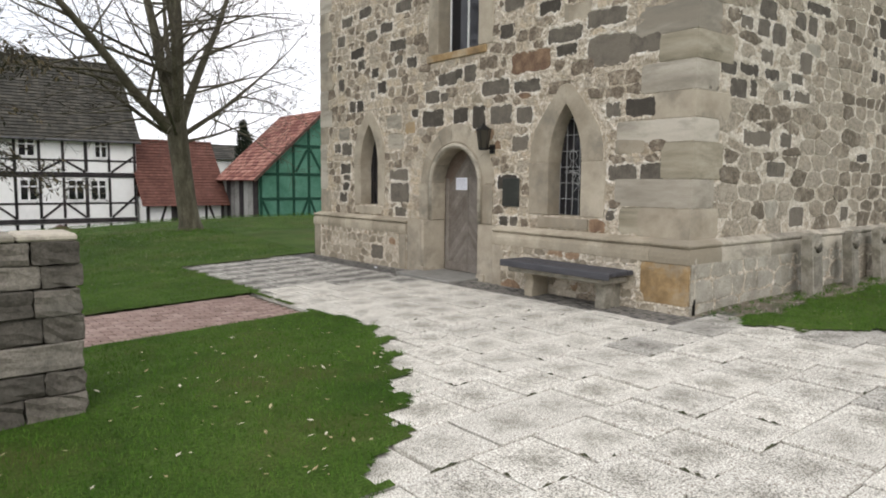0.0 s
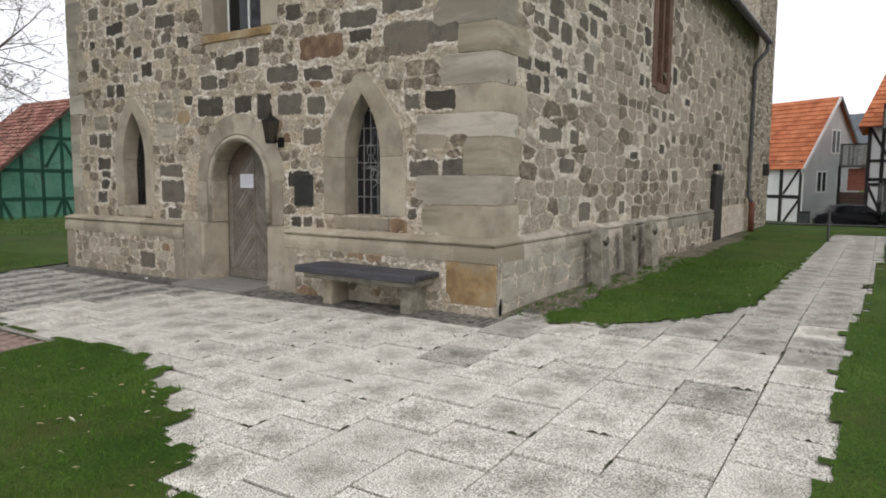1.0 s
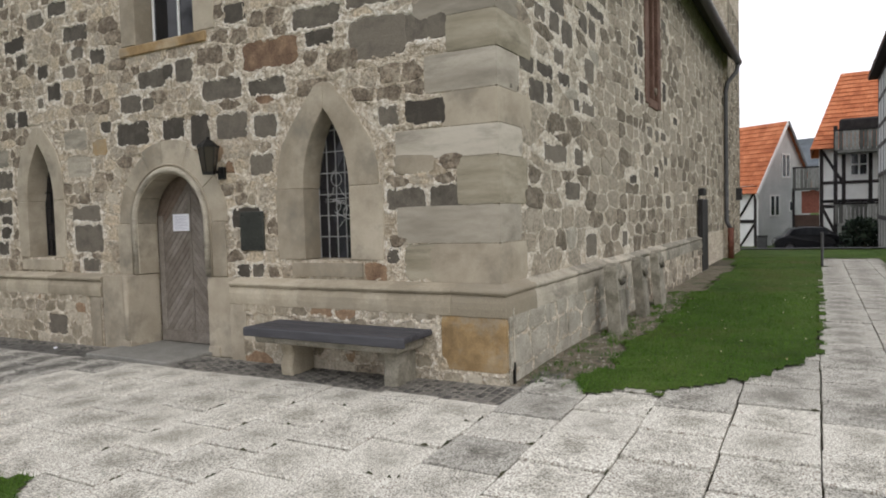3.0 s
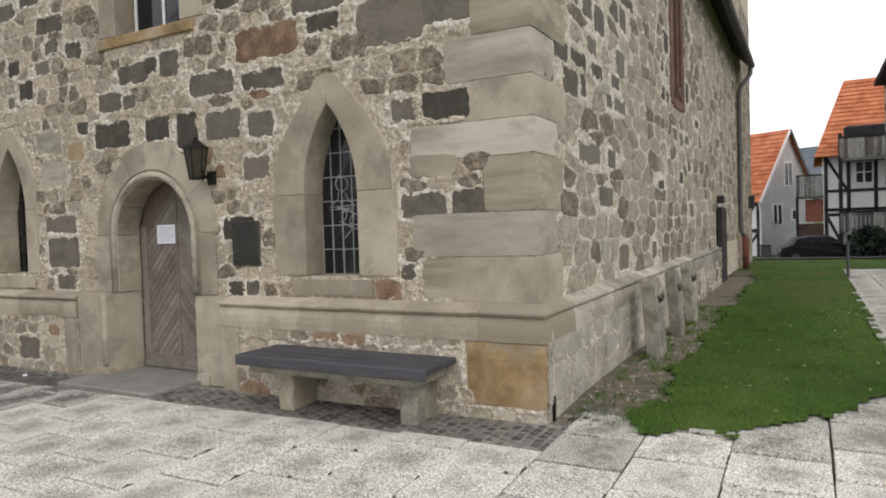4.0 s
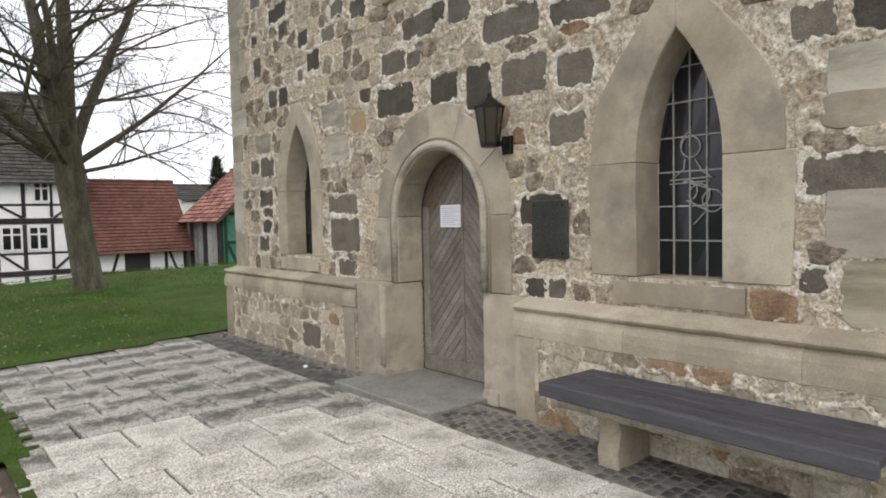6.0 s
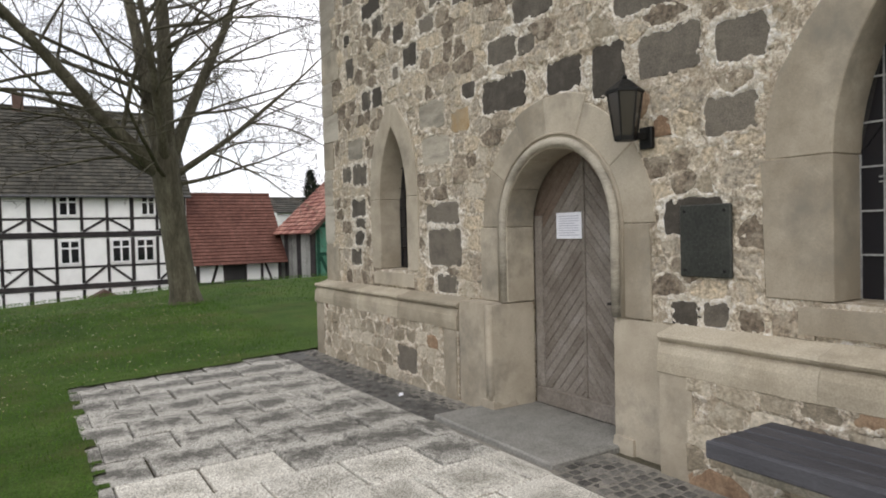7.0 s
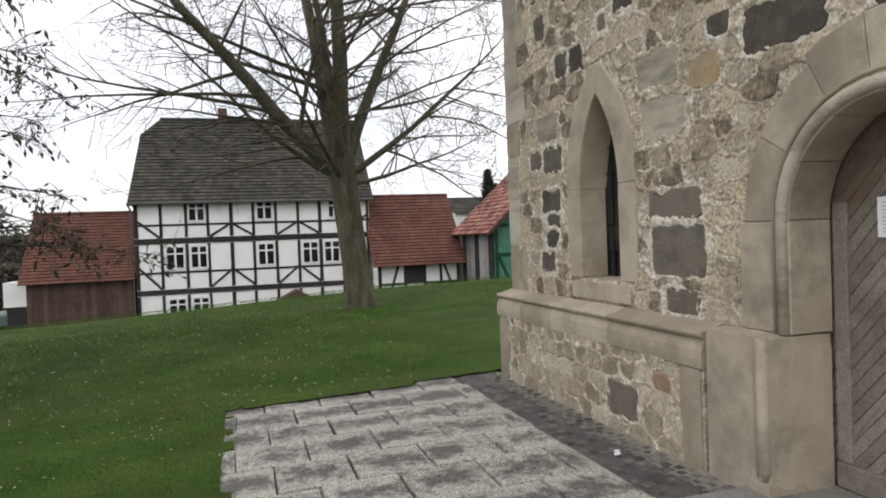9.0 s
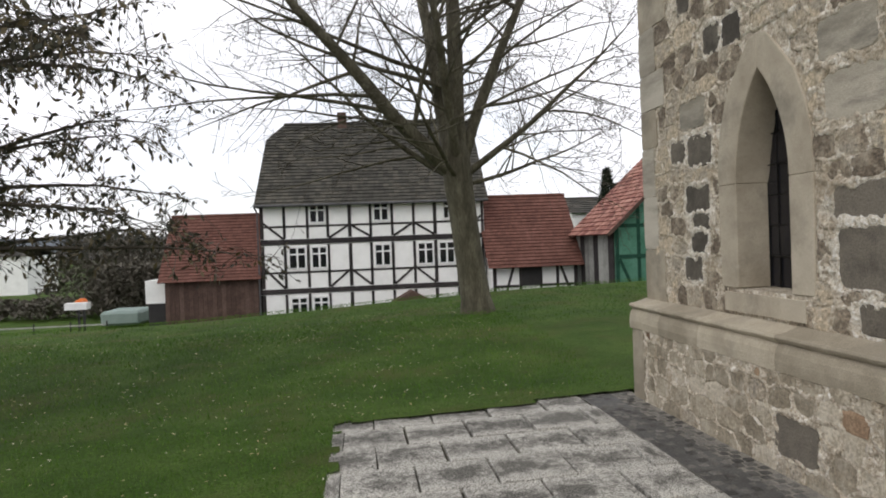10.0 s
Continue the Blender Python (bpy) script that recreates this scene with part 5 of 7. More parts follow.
gutter = empty("gutter", label="dark zinc gutter with a curved downpipe", category="gutter")
bm = bmesh.new()
tube(bm, [(FX, CY - 0.42, EAVE - 0.3), (24.0, CY - 0.42, EAVE - 0.35)], 0.1, 8)
part("channel", bm, M_ZINC, gutter, smooth=True)
bm = bmesh.new()
tube(bm, [(23.7, CY - 0.42, 5.95), (23.7, CY - 0.4, 5.7), (23.55, CY - 0.15, 5.35), (23.55, CY - 0.1, 5.1), (23.55, CY - 0.1, 1.25), (23.55, CY - 0.22, 1.0)], 0.065, 8)
part("downpipe", bm, M_ZINC, gutter, smooth=True)
bm = bmesh.new()
tube(bm, [(23.55, CY - 0.22, 1.05), (23.55, CY - 0.22, 0.12)], 0.09, 8)
part("standpipe", bm, M_RUST, gutter, "rusty red standpipe", smooth=True)
part("wall_box", boxes(((26.0, CY - 0.3, 1.9), (26.3, CY - 0.12, 2.3))), M_DARKPANEL, gutter)


def gravestone(x, w, h, th, lean):
    """A worn gravestone with a curved, carved head leaning on the wall."""
    g = empty("gravestone", pose(x, CY - 0.32, ground_z(x, 4.0) - 0.05, lean, 0, 0), "worn grey sandstone gravestone leaning on the church wall", "gravestone", "gravestones by the wall")
    top = [(w * (0.5 - k / 10), h + 0.09 * math.sin(math.pi * k / 10) + (0.03 if k in (1, 9) else 0)) for k in range(11)]
    block("slab", [(-w / 2, 0), (w / 2, 0)] + top, lambda u, v, d: (u, d, v), -th, 0.0, M_GRAVE, g)
    part("panel", boxes(((-w * 0.36, -th - 0.012, 0.15), (w * 0.36, -th + 0.01, h * 0.72)), bevel=0.006), M_GRAVE, g)
    bm = bmesh.new()
    tube(bm, [(-w * 0.3, -th - 0.005, h * 0.86), (0, -th - 0.02, h * 0.96), (w * 0.3, -th - 0.005, h * 0.86)], 0.035, 6)
    part("carved_scroll", bm, M_GRAVE, g, smooth=True)
    bm = bmesh.new()
    bmesh.ops.create_uvsphere(bm, u_segments=10, v_segments=6, radius=0.06, matrix=Matrix.Translation((0, -th, h * 0.84)))
    part("boss", bm, M_WALLBLOCK, g, smooth=True)


gravestone(9.72, 0.32, 0.8, 0.15, -4)
gravestone(11.1, 0.25, 0.78, 0.13, -5)
gravestone(12.3, 0.33, 0.8, 0.12, -5)

# free-standing wall of squared blocks
pier = empty("garden_wall", label="low weathered wall of grey sandstone blocks with coping", category="stone wall")
r3 = random.Random(3)
zz, row = -0.1, 0
for h in (0.2, 0.17, 0.21, 0.19, 0.2, 0.17, 0.17):
    x = 1.0
    while x > -3.2:
        w = r3.uniform(0.35, 0.62) if row % 2 else r3.uniform(0.3, 0.7)
        if x == 1.0 and row % 2:
            w = 0.26
        j = r3.uniform(-0.015, 0.015)
        bm = boxes(((x - w + 0.005, 5.40 + j, zz + 0.004), (x - 0.003 + j * (x == 1.0), 5.88, zz + h - 0.004)))
        bmesh.ops.subdivide_edges(bm, edges=list(bm.edges), cuts=3, use_grid_fill=True)
        for v in bm.verts:
            v.co += Vector((r3.uniform(-0.007, 0.007), r3.uniform(-0.016, 0.006), r3.uniform(-0.006, 0.006)))
        bmesh.ops.bevel(bm, geom=[e for e in bm.edges if e.calc_face_angle(0) > 1.1], offset=0.01, segments=1, affect="EDGES")
        part("block", bm, M_WALLBLOCK, pier)
        x -= w
    zz += h
    row += 1
x = 0.98
for w in (0.38, 0.75, 0.7, 0.8, 0.75, 0.8):
    part("coping", boxes(((x - w + 0.005, 5.385, zz), (x, 5.9, zz + 0.05)), bevel=0.014), M_ASHLAR_G, pier, "pale coping slab")
    x -= w

# ---- paving ----
paving = tagged(draped("pavement", -0.2, -0.4, 22.6, 13.2, -0.02, M_BED), "pale exposed-aggregate slab paving before the church", "paving", kind="structure")
r4 = random.Random(21)
PITCH = 0.535
slabs = []
for j in range(-3, 26):
    y0 = -0.92 + j * 0.553
    ym = y0 + 0.27
    left = paved_left(ym) - (0.0 if ym > 7.3 else 0.45)
    right = 6.53 if y0 + 0.3 > 3.9 else max(paved_right(y0 + 0.1), paved_right(y0 + 0.5)) + 0.2
    if y0 < 0.1:
        right = 4.4 - (0.74 - y0) / 0.55
    elif y0 < 0.7:
        right = 22.7
    x = -2.2 + (PITCH / 2 if j % 2 else 0)
    while x < min(right, 22.7) and y0 < 13.0:
        a, b = max(x, left), min(x + PITCH, right)
        if b - a > 0.1:
            slabs.append((a, y0, b - a))
        x += PITCH


def slab_mesh(mat):
    bm = bmesh.new()
    box(bm, (0.003, 0.003, -0.05), (PITCH - 0.003, 0.5505, 0.0), 0.006)
    for v in bm.verts:
        v.co += Vector((r4.uniform(-0.004, 0.004), r4.uniform(-0.004, 0.004), 0))
    me = bpy.data.meshes.new("slab")
    bm.to_mesh(me)
    bm.free()
    me.materials.append(mat)
    return me


kinds = [slab_mesh(M_SLAB) for k in range(6)]
grey_kinds = [slab_mesh(M_SLAB_GREY) for k in range(6)]
dirty_kinds = [slab_mesh(M_SLAB_DIRTY) for k in range(6)]
slabs.sort(key=lambda s: math.hypot(s[0] - 4.5, s[1] - 6.5) if s[0] < 11 else 50 + s[0])
rest = ([], [])
for n_, (x, y, wide) in enumerate(slabs):
    zc = [ground_z(x + a, y + b) for a, b in ((0, 0), (PITCH, 0), (0, 0.55))]
    sx, sy = (r4.uniform(0.93, 0.975), r4.uniform(0.994, 1.0)) if x > 8 else (r4.uniform(0.965, 0.992), r4.uniform(0.976, 0.994))
    m = Matrix(((wide / PITCH, 0, 0, x), (0, 1, 0, y), ((zc[1] - zc[0]) / PITCH * wide / PITCH, (zc[2] - zc[0]) / 0.55, 1, zc[0] + 0.022 + r4.uniform(-0.007, 0.007)), (0, 0, 0, 1)))
    m = m @ Matrix.Diagonal((sx, sy, 1, 1))
    if n_ < 340:
        dirty = y > 8.9 + r4.uniform(-0.7, 0.7)
        ob = new("slab", (dirty_kinds if dirty else grey_kinds if x + r4.uniform(-1.5, 1.5) > 6.6 - 0.5 * max(0.0, y - 2.0) and y < 3.9 else kinds)[n_ % 6])
        ob.parent = paving
        ob.matrix_basis = m
    else:
        b0 = len(rest[0])
        me = kinds[n_ % 6]
        rest[0].extend([m @ v.co for v in me.vertices])
        rest[1].extend([tuple(b0 + i for i in p.vertices) for p in me.polygons])
if rest[0]:
    stones_mesh("slabs", rest, M_SLAB_J, paving, kind="stuff")

# dark moss and soil standing in the joints
moss = ([], [])
for x, y, wide in slabs:
    if not (1.5 < x < 9.5 and 0.7 < y < 6.5) or r4.random() < 0.45:
        continue
    for _ in range(r4.randint(1, 3)):
        along = r4.random() < 0.7
        px_, py_ = (x + r4.uniform(0, 0.2), y) if along else (x, y + r4.uniform(0, 0.25))
        if not paved(px_, py_):
            continue
        lu, lv = (r4.uniform(0.02, 0.07), r4.uniform(0.005, 0.011)) if along else (r4.uniform(0.005, 0.010), r4.uniform(0.02, 0.06))
        b0 = len(moss[0])
        for q in range(8):
            a = 2 * math.pi * q / 8
            k_ = r4.uniform(0.6, 1.25)
            moss[0].append(Vector((px_ + lu * k_ * math.cos(a), py_ + lv * k_ * math.sin(a), ground_z(px_, py_) + 0.012)))
        moss[0].append(Vector((px_, py_, ground_z(px_, py_) + 0.031)))
        for q in range(8):
            moss[1].append((b0 + q, b0 + (q + 1) % 8, b0 + 8))
stones_mesh("joint_moss", moss, material("joint_moss", [(0.03, 0.034, 0.016), (0.055, 0.058, 0.03), (0.09, 0.085, 0.05)], 12, bump=0.5, fine=80), paving, "dark moss in the joints", kind="stuff")

# dark setts along the wall foot
M_SETTBED = material("sanded_joints", [(0.17, 0.158, 0.135), (0.27, 0.25, 0.215)], 6, bump=0.5, fine=60)
setts = tagged(draped("sett_strip", 6.53, 3.86, 7.06, 13.9, 0.008, M_SETTBED), "strip of dark basalt setts along the church wall", "setts", kind="structure")
sett_kinds = []
for k in range(6):
    bm = bmesh.new()
    box(bm, (-0.0355, -0.0355, -0.04), (0.0355, 0.0355, 0.0), 0.007)
    for v in bm.verts:
        v.co += Vector((r4.uniform(-0.004, 0.004), r4.uniform(-0.004, 0.004), r4.uniform(-0.002, 0.002)))
    me = bpy.data.meshes.new("sett")
    bm.to_mesh(me)
    bm.free()
    me.materials.append(M_SETT)
    sett_kinds.append(me)
rest, count = ([], []), 0
for j in range(121):
    y = 3.9 + j * 0.0825
    for i in range(17):
        x = 6.575 + i * 0.0825 + (0.041 if j % 2 else 0)
        if x > (7.02 if y > 4.12 else 7.6) or 7.95 < y < 9.45:
            continue
        m = pose(x + r4.uniform(-0.003, 0.003), y + r4.uniform(-0.003, 0.003), ground_z(x, y) + 0.0125 + r4.uniform(-0.004, 0.004), r4.uniform(-2, 2), r4.uniform(-2, 2), r4.uniform(-4, 4))
        me = sett_kinds[(i * 5 + j) % 6]
        if y < 7.9 and count < 280:
            ob = new("sett", me)
            ob.parent, ob.matrix_basis = setts, m
            count += 1
        else:
            b0 = len(rest[0])
            rest[0].extend([m @ v.co for v in me.vertices])
            rest[1].extend([tuple(b0 + q for q in p.vertices) for p in me.polygons])
stones_mesh("setts", rest, M_SETT_J, setts, kind="stuff")

tagged(draped("drain_strip", 6.535, 9.43, 6.83, 13.8, 0.0105, material("dark_drain_strip", [(0.055, 0.053, 0.05), (0.085, 0.082, 0.077), (0.11, 0.106, 0.10)], 3, bump=0.4, fine=70, rough=0.7)), "smooth dark strip between setts and slabs", "paving strip", kind="structure")
scrap = empty("paper_scrap", pose(6.72, 10.28, ground_z(6.72, 10.28) + 0.024, 0, 0, 25), "crumpled white paper scrap on the dark strip", "litter")
for k, (x, y, s) in enumerate(((0, 0, 0.032), (0.05, 0.035, 0.022))):
    bm = bmesh.new()
    bmesh.ops.create_icosphere(bm, subdivisions=2, radius=s)
    for v in bm.verts:
        v.co = Vector((v.co.x * (1 + r4.uniform(-0.3, 0.3)) + x, v.co.y * 0.6 + y + r4.uniform(-0.01, 0.01), abs(v.co.z) * 0.25 + r4.uniform(0, 0.006)))
    part("scrap", bm, M_PAPER, scrap)

# red paver path
path = tagged(draped("path", -6, 7.55, 3.99, 9.4, -0.012, M_BED), "red clinker paver path crossing the lawn", "path", kind="structure")
rest = ([], [])
me = bpy.data.meshes.new("paver")
bm = bmesh.new()
box(bm, (0.003, 0.003, -0.03), (0.197, 0.097, 0), 0.004)
bm.to_mesh(me)
bm.free()
for j in range(18):
    for i in range(50):
        x, y = -6 + i * 0.2 + (0.1 if j % 2 else 0), 7.57 + j * 0.1
        if x > 3.79:
            continue
        m = pose(x, y, ground_z(x + 0.1, y) + 0.012 + r4.uniform(-0.003, 0.003))
        b0 = len(rest[0])
        rest[0].extend([m @ v.co for v in me.vertices])
        rest[1].extend([tuple(b0 + q for q in p.vertices) for p in me.polygons])
M_KLINKER_J = material("red_pavers_joined", [(0.20, 0.137, 0.115), (0.265, 0.187, 0.16), (0.32, 0.24, 0.205)], 5, vary="island", spread=0.2, bump=0.3, fine=60, hue=0.06)
stones_mesh("pavers", rest, M_KLINKER_J, path, kind="stuff")

# ---- trees ----
class Limb:
    """Grows a bare tree limb by limb into trunk, branch and twig meshes."""

    def __init__(self, seed):
        self.r = random.Random(seed)
        self.big, self.fine = bmesh.new(), bmesh.new()
        self.dense = 1.0

    def jitter(self, k):
        return Vector((self.r.uniform(-k, k), self.r.uniform(-k, k), self.r.uniform(-k, k)))

    def grow(self, p, d, length, rad, level, lift):
        steps = (9, 6, 4, 3)[level]
        pts, rads = [Vector(p)], [rad]
        d = Vector(d).normalized()
        for i in range(steps):
            d = (d + self.jitter(0.10 + 0.03 * level) + Vector((0, 0, lift))).normalized()
            pts.append(pts[-1] + d * (length / steps))
            rads.append(max(0.004, rad * (1 - 0.92 * (i + 1) / steps)))
        tube(self.big if level < 2 else self.fine, pts, rads, (7, 5, 3, 3)[level], cap=False)
        if level == 3:
            return
        count = (17, 10, 3)[level]
        for k in range(count):
            f = (0.12 if level == 0 else 0.2) + 0.85 * (k + self.r.random()) / count
            f = min(f, 0.97)
            seg = min(steps - 1, int(f * steps))
            t = f * steps - seg
            q = pts[seg].lerp(pts[seg + 1], t)
            axis = (pts[seg + 1] - pts[seg]).normalized()
            out = axis.cross(self.jitter(1.0)).normalized()
            ang = radians(self.r.uniform(46, 78) if level == 0 else self.r.uniform(34, 62))
            nd = axis * math.cos(ang) + out * math.sin(ang)
            if level == 0:
                nd.z = nd.z * 0.55 + 0.1
            nl = length * (0.62, 0.42, 0.5)[level] * (1.15 - 0.72 * f) * self.r.uniform(0.7, 1.2)
            nr = max(0.005, min(rads[seg] * 0.5, nl * 0.0095))
            self.grow(q, nd, nl, nr, level + 1, (-0.012, 0.012, 0.02)[level])


TX, TY = 6.75, 20.5
tz = ground_z(TX, TY)
tree = empty("tree", pose(TX, TY, tz), "tall bare lime tree on the lawn in winter", "tree")
g = Limb(4)
trunk_pts = [(0.05, 0, -0.3), (0.03, 0, 0.0), (0.0, 0, 0.25), (-0.08, 0.02, 0.9), (-0.17, 0.0, 1.7), (-0.26, 0.0, 2.5), (-0.32, 0.0, 3.2), (-0.36, 0.0, 3.7)]
bm = bmesh.new()
tube(bm, trunk_pts, [0.44, 0.37, 0.31, 0.285, 0.28, 0.29, 0.30, 0.2], 14, cap=False)
bmesh.ops.recalc_face_normals(bm, faces=bm.faces)
part("trunk", bm, M_BARK, tree, "grey-brown bark", smooth=True)
for sp, d, ln, rd in (((-0.3, 0, 2.75), (-0.85, -0.1, 0.85), 8.0, 0.18), ((-0.36, 0.0, 3.2), (-0.26, 0.2, 1.0), 8.5, 0.185), ((-0.26, 0, 3.2), (0.03, -0.12, 1.0), 9.0, 0.205), ((-0.2, 0, 3.0), (0.42, 0.1, 0.9), 7.5, 0.145), 
                      ((-0.2, 0.1, 3.1), (0.15, 0.7, 0.9), 7.0, 0.12), ((-0.3, -0.1, 3.0), (-0.1, -0.6, 0.95), 6.5, 0.12), ((-0.3, 0, 2.7), (-0.95, 0.2, 0.5), 5.2, 0.075), ((-0.1, 0, 2.8), (0.8, -0.2, 0.6), 5.0, 0.08), ((-0.08, 0, 2.6), (0.95, 0.1, 0.25), 3.6, 0.05), ((-0.3, -0.1, 2.7), (-0.5, -0.8, 0.4), 4.0, 0.06)):
    g.grow(sp, d, ln, rd, 0, 0.05)
    part("limb", g.big, M_BARK, tree, smooth=True)
    g.big = bmesh.new()
g.big.free()
tagged(part("twig_crown", g.fine, M_TWIG, tree, "fine bare twigs"), kind="stuff")

# leafy tree at the lawn's edge
lx, ly = -1.0, 15.2
leafy = empty("tree", pose(lx, ly, ground_z(lx, ly)), "olive-leaved tree with drooping branches", "tree")
g = Limb(9)
bm = bmesh.new()
tube(bm, [(0, 0, -0.2), (0.05, 0, 0.8), (0.1, 0.05, 1.8), (0.1, 0, 3.0), (0.2, 0, 4.2), (0.2, 0.1, 6.0)], [0.24, 0.2, 0.17, 0.14, 0.1, 0.04], 10, cap=False)
part("trunk", bm, M_BARK, leafy, smooth=True)
r5 = random.Random(12)
leaves = ([], [])


def leaf(p, d, size):
    d = d.normalized()
    sidev = d.cross(Vector((r5.uniform(-1, 1), r5.uniform(-1, 1), r5.uniform(-1, 1)))).normalized() * size * 0.19
    b0 = len(leaves[0])
    leaves[0].extend([p, p + d * size * 0.45 + sidev, p + d * size, p + d * size * 0.45 - sidev])
    leaves[1].append((b0, b0 + 1, b0 + 2, b0 + 3))


wood = bmesh.new()
for k in range(72):
    a = r5.uniform(0, 2 * math.pi)
    z0 = r5.uniform(1.7, 6.4)
    reach = r5.uniform(2.6, 4.6) * (1.0 if z0 < 4.8 else 0.75)
    d = Vector((math.cos(a), 0.8 * math.sin(a), r5.uniform(0.05, 0.55))).normalized()
    pts = [Vector((0.15, 0.03, z0))]
    for i in range(8):
        d = (d + Vector((r5.uniform(-0.14, 0.14), r5.uniform(-0.14, 0.14), r5.uniform(-0.12, 0.08) - (0.05 if i > 4 else 0)))).normalized()
        pts.append(pts[-1] + d * reach / 8)
    tube(wood, pts, [0.04 * (1 - i / 8.6) for i in range(9)], 4, cap=False)
    for i in range(1, 9):
        for q in range(11):
            p = pts[i - 1].lerp(pts[i], r5.random())
            sd = Vector((r5.uniform(-1, 1), r5.uniform(-1, 1), r5.uniform(-0.6, 0.6))).normalized()
            ln = r5.uniform(0.25, 0.75)
            e = p + sd * ln + Vector((0, 0, -0.12))
            tube(wood, [p, p.lerp(e, 0.5) + Vector((0, 0, 0.04)), e], [0.006, 0.005, 0.003], 3, cap=False)
            for w in range(5):
                f = r5.uniform(0.25, 1.0)
                leaf(p.lerp(e, f), sd * 0.6 + Vector((r5.uniform(-0.6, 0.6), r5.uniform(-0.6, 0.6), r5.uniform(-1.1, 0.2))), r5.uniform(0.07, 0.135))
tagged(part("branchwork", wood, M_TWIG, leafy), kind="stuff")
stones_mesh("leaves", leaves, M_LEAF, leafy, "small narrow olive leaves", kind="stuff")


def conifer(x, y, base, h, rad, label):
    t = empty("conifer", pose(x, y, base), label, "conifer")
    bm = bmesh.new()
    tube(bm, [(0, 0, 0), (0, 0, h * 0.95)], [0.18, 0.03], 6)
    part("trunk", bm, M_BARK, t)
    rr = random.Random(int(x * 10))
    out = ([], [])
    for k in range(1500):
        f = rr.random() ** 0.8
        a = rr.uniform(0, 2 * math.pi)
        R = rad * (1 - f) ** 0.8 * rr.uniform(0.45, 1.1) + 0.05
        p = Vector((R * math.cos(a), R * math.sin(a), h * (0.06 + 0.94 * f)))
        d = Vector((math.cos(a), math.sin(a), rr.uniform(0.3, 1.6))).normalized() * rr.uniform(0.3, 0.6)
        sd = d.cross(Vector((0, 0, 1))).normalized() * 0.12
        b0 = len(out[0])
        out[0].extend([p - sd, p + sd, p + d])
        out[1].append((b0, b0 + 1, b0 + 2))
    stones_mesh("foliage", out, M_CONIFER, t, kind="stuff")


conifer(24.4, 59.0, -2.6, 9.4, 1.7, "dark green conifer behind the barns")
conifer(25.9, 61.5, -2.6, 8.3, 1.6, "dark green conifer behind the barns")


def bush(x, y, base, rx, h, mat, label, n=900, name="bush", wide=0.09):
    rr = random.Random(int(x * 31 + y))
    t = empty(name, pose(x, y, base), label, name)
    wood = bmesh.new()
    out = ([], [])
    for k in range(26):
        a = rr.uniform(0, 2 * math.pi)
        e = Vector((rx * rr.uniform(0.2, 0.9) * math.cos(a), rx * rr.uniform(0.2, 0.9) * math.sin(a), h * rr.uniform(0.6, 1.0)))
        tube(wood, [Vector((0, 0, 0)), e * 0.5 + Vector((0, 0, 0.1 * h)), e], [0.05, 0.03, 0.01], 4, cap=False)
    for k in range(n):
        a, f = rr.uniform(0, 2 * math.pi), rr.random()
        R = rx * math.sqrt(rr.random()) * (1.05 - 0.5 * f * f)
        p = Vector((R * math.cos(a), R * math.sin(a), h * (0.08 + 0.95 * f)))
        d = Vector((rr.uniform(-1, 1), rr.uniform(-1, 1), rr.uniform(-0.3, 1.2))).normalized() * rr.uniform(0.2, 0.5) * (h / 3) ** 0.5
        sd = d.cross(Vector((rr.uniform(-1, 1), 0.3, 1))).normalized() * wide
        b0 = len(out[0])
        out[0].extend([p - sd, p + sd, p + d])
        out[1].append((b0, b0 + 1, b0 + 2))
    part("stemwork", wood, M_TWIG, t)
    stones_mesh("foliage", out, mat, t, kind="stuff")


for x, y, rx, h in ((-13, 66, 5, 5.2), (-8, 70, 5, 5.8), (-18, 72, 6, 6.0), (-11.5, 56, 3, 3.4), (-22, 82, 6, 6.0)):
    bush(x, y, -2.7, rx, h, M_BUSH, "brown leafless thicket behind the yard", n=3600, wide=0.1)
for x, y in ((-25, 57), (-21, 58), (-17, 57), (-13.5, 58), (-10.5, 59)):
    bush(x, y, -2.75, 2.4, 1.3, M_BUSH, "dark bare hedge along the yard", n=1300, wide=0.12)
bush(44.0, -0.3, -1.0, 1.1, 1.8, M_CONIFER, "dark evergreen bush beside the street")


# ---- houses ----
def roof_rows(bm, a, b, c, d, rows, cols, thick=0.05):
    """Tile courses over the quad a-b (eave) to d-c (ridge): overlapping strips cut into short runs."""
    a, b, c, d = (Vector(v) for v in (a, b, c, d))
    nrm = (b - a).cross(d - a).normalized()
    rr = random.Random(rows * 7 + cols)
    for j in range(rows):
        f0, f1 = j / rows, min(1.0, (j + 1.12) / rows)
        p0, q0 = a.lerp(d, f0), b.lerp(c, f0)
        p1, q1 = a.lerp(d, f1), b.lerp(c, f1)
        for i in range(cols):
            s0, s1 = i / cols, (i + 1) / cols
            up = nrm * (thick + rr.uniform(0, 0.012))
            lo0, lo1 = p0.lerp(q0, s0), p0.lerp(q0, s1)
            hi0, hi1 = p1.lerp(q1, s0), p1.lerp(q1, s1)
            vs = [bm.verts.new(v) for v in (lo0, lo1, lo1 + up, lo0 + up, hi1 + nrm * 0.005, hi0 + nrm * 0.005)]
            bm.faces.new((vs[0], vs[1], vs[2], vs[3]))
            bm.faces.new((vs[3], vs[2], vs[4], vs[5]))


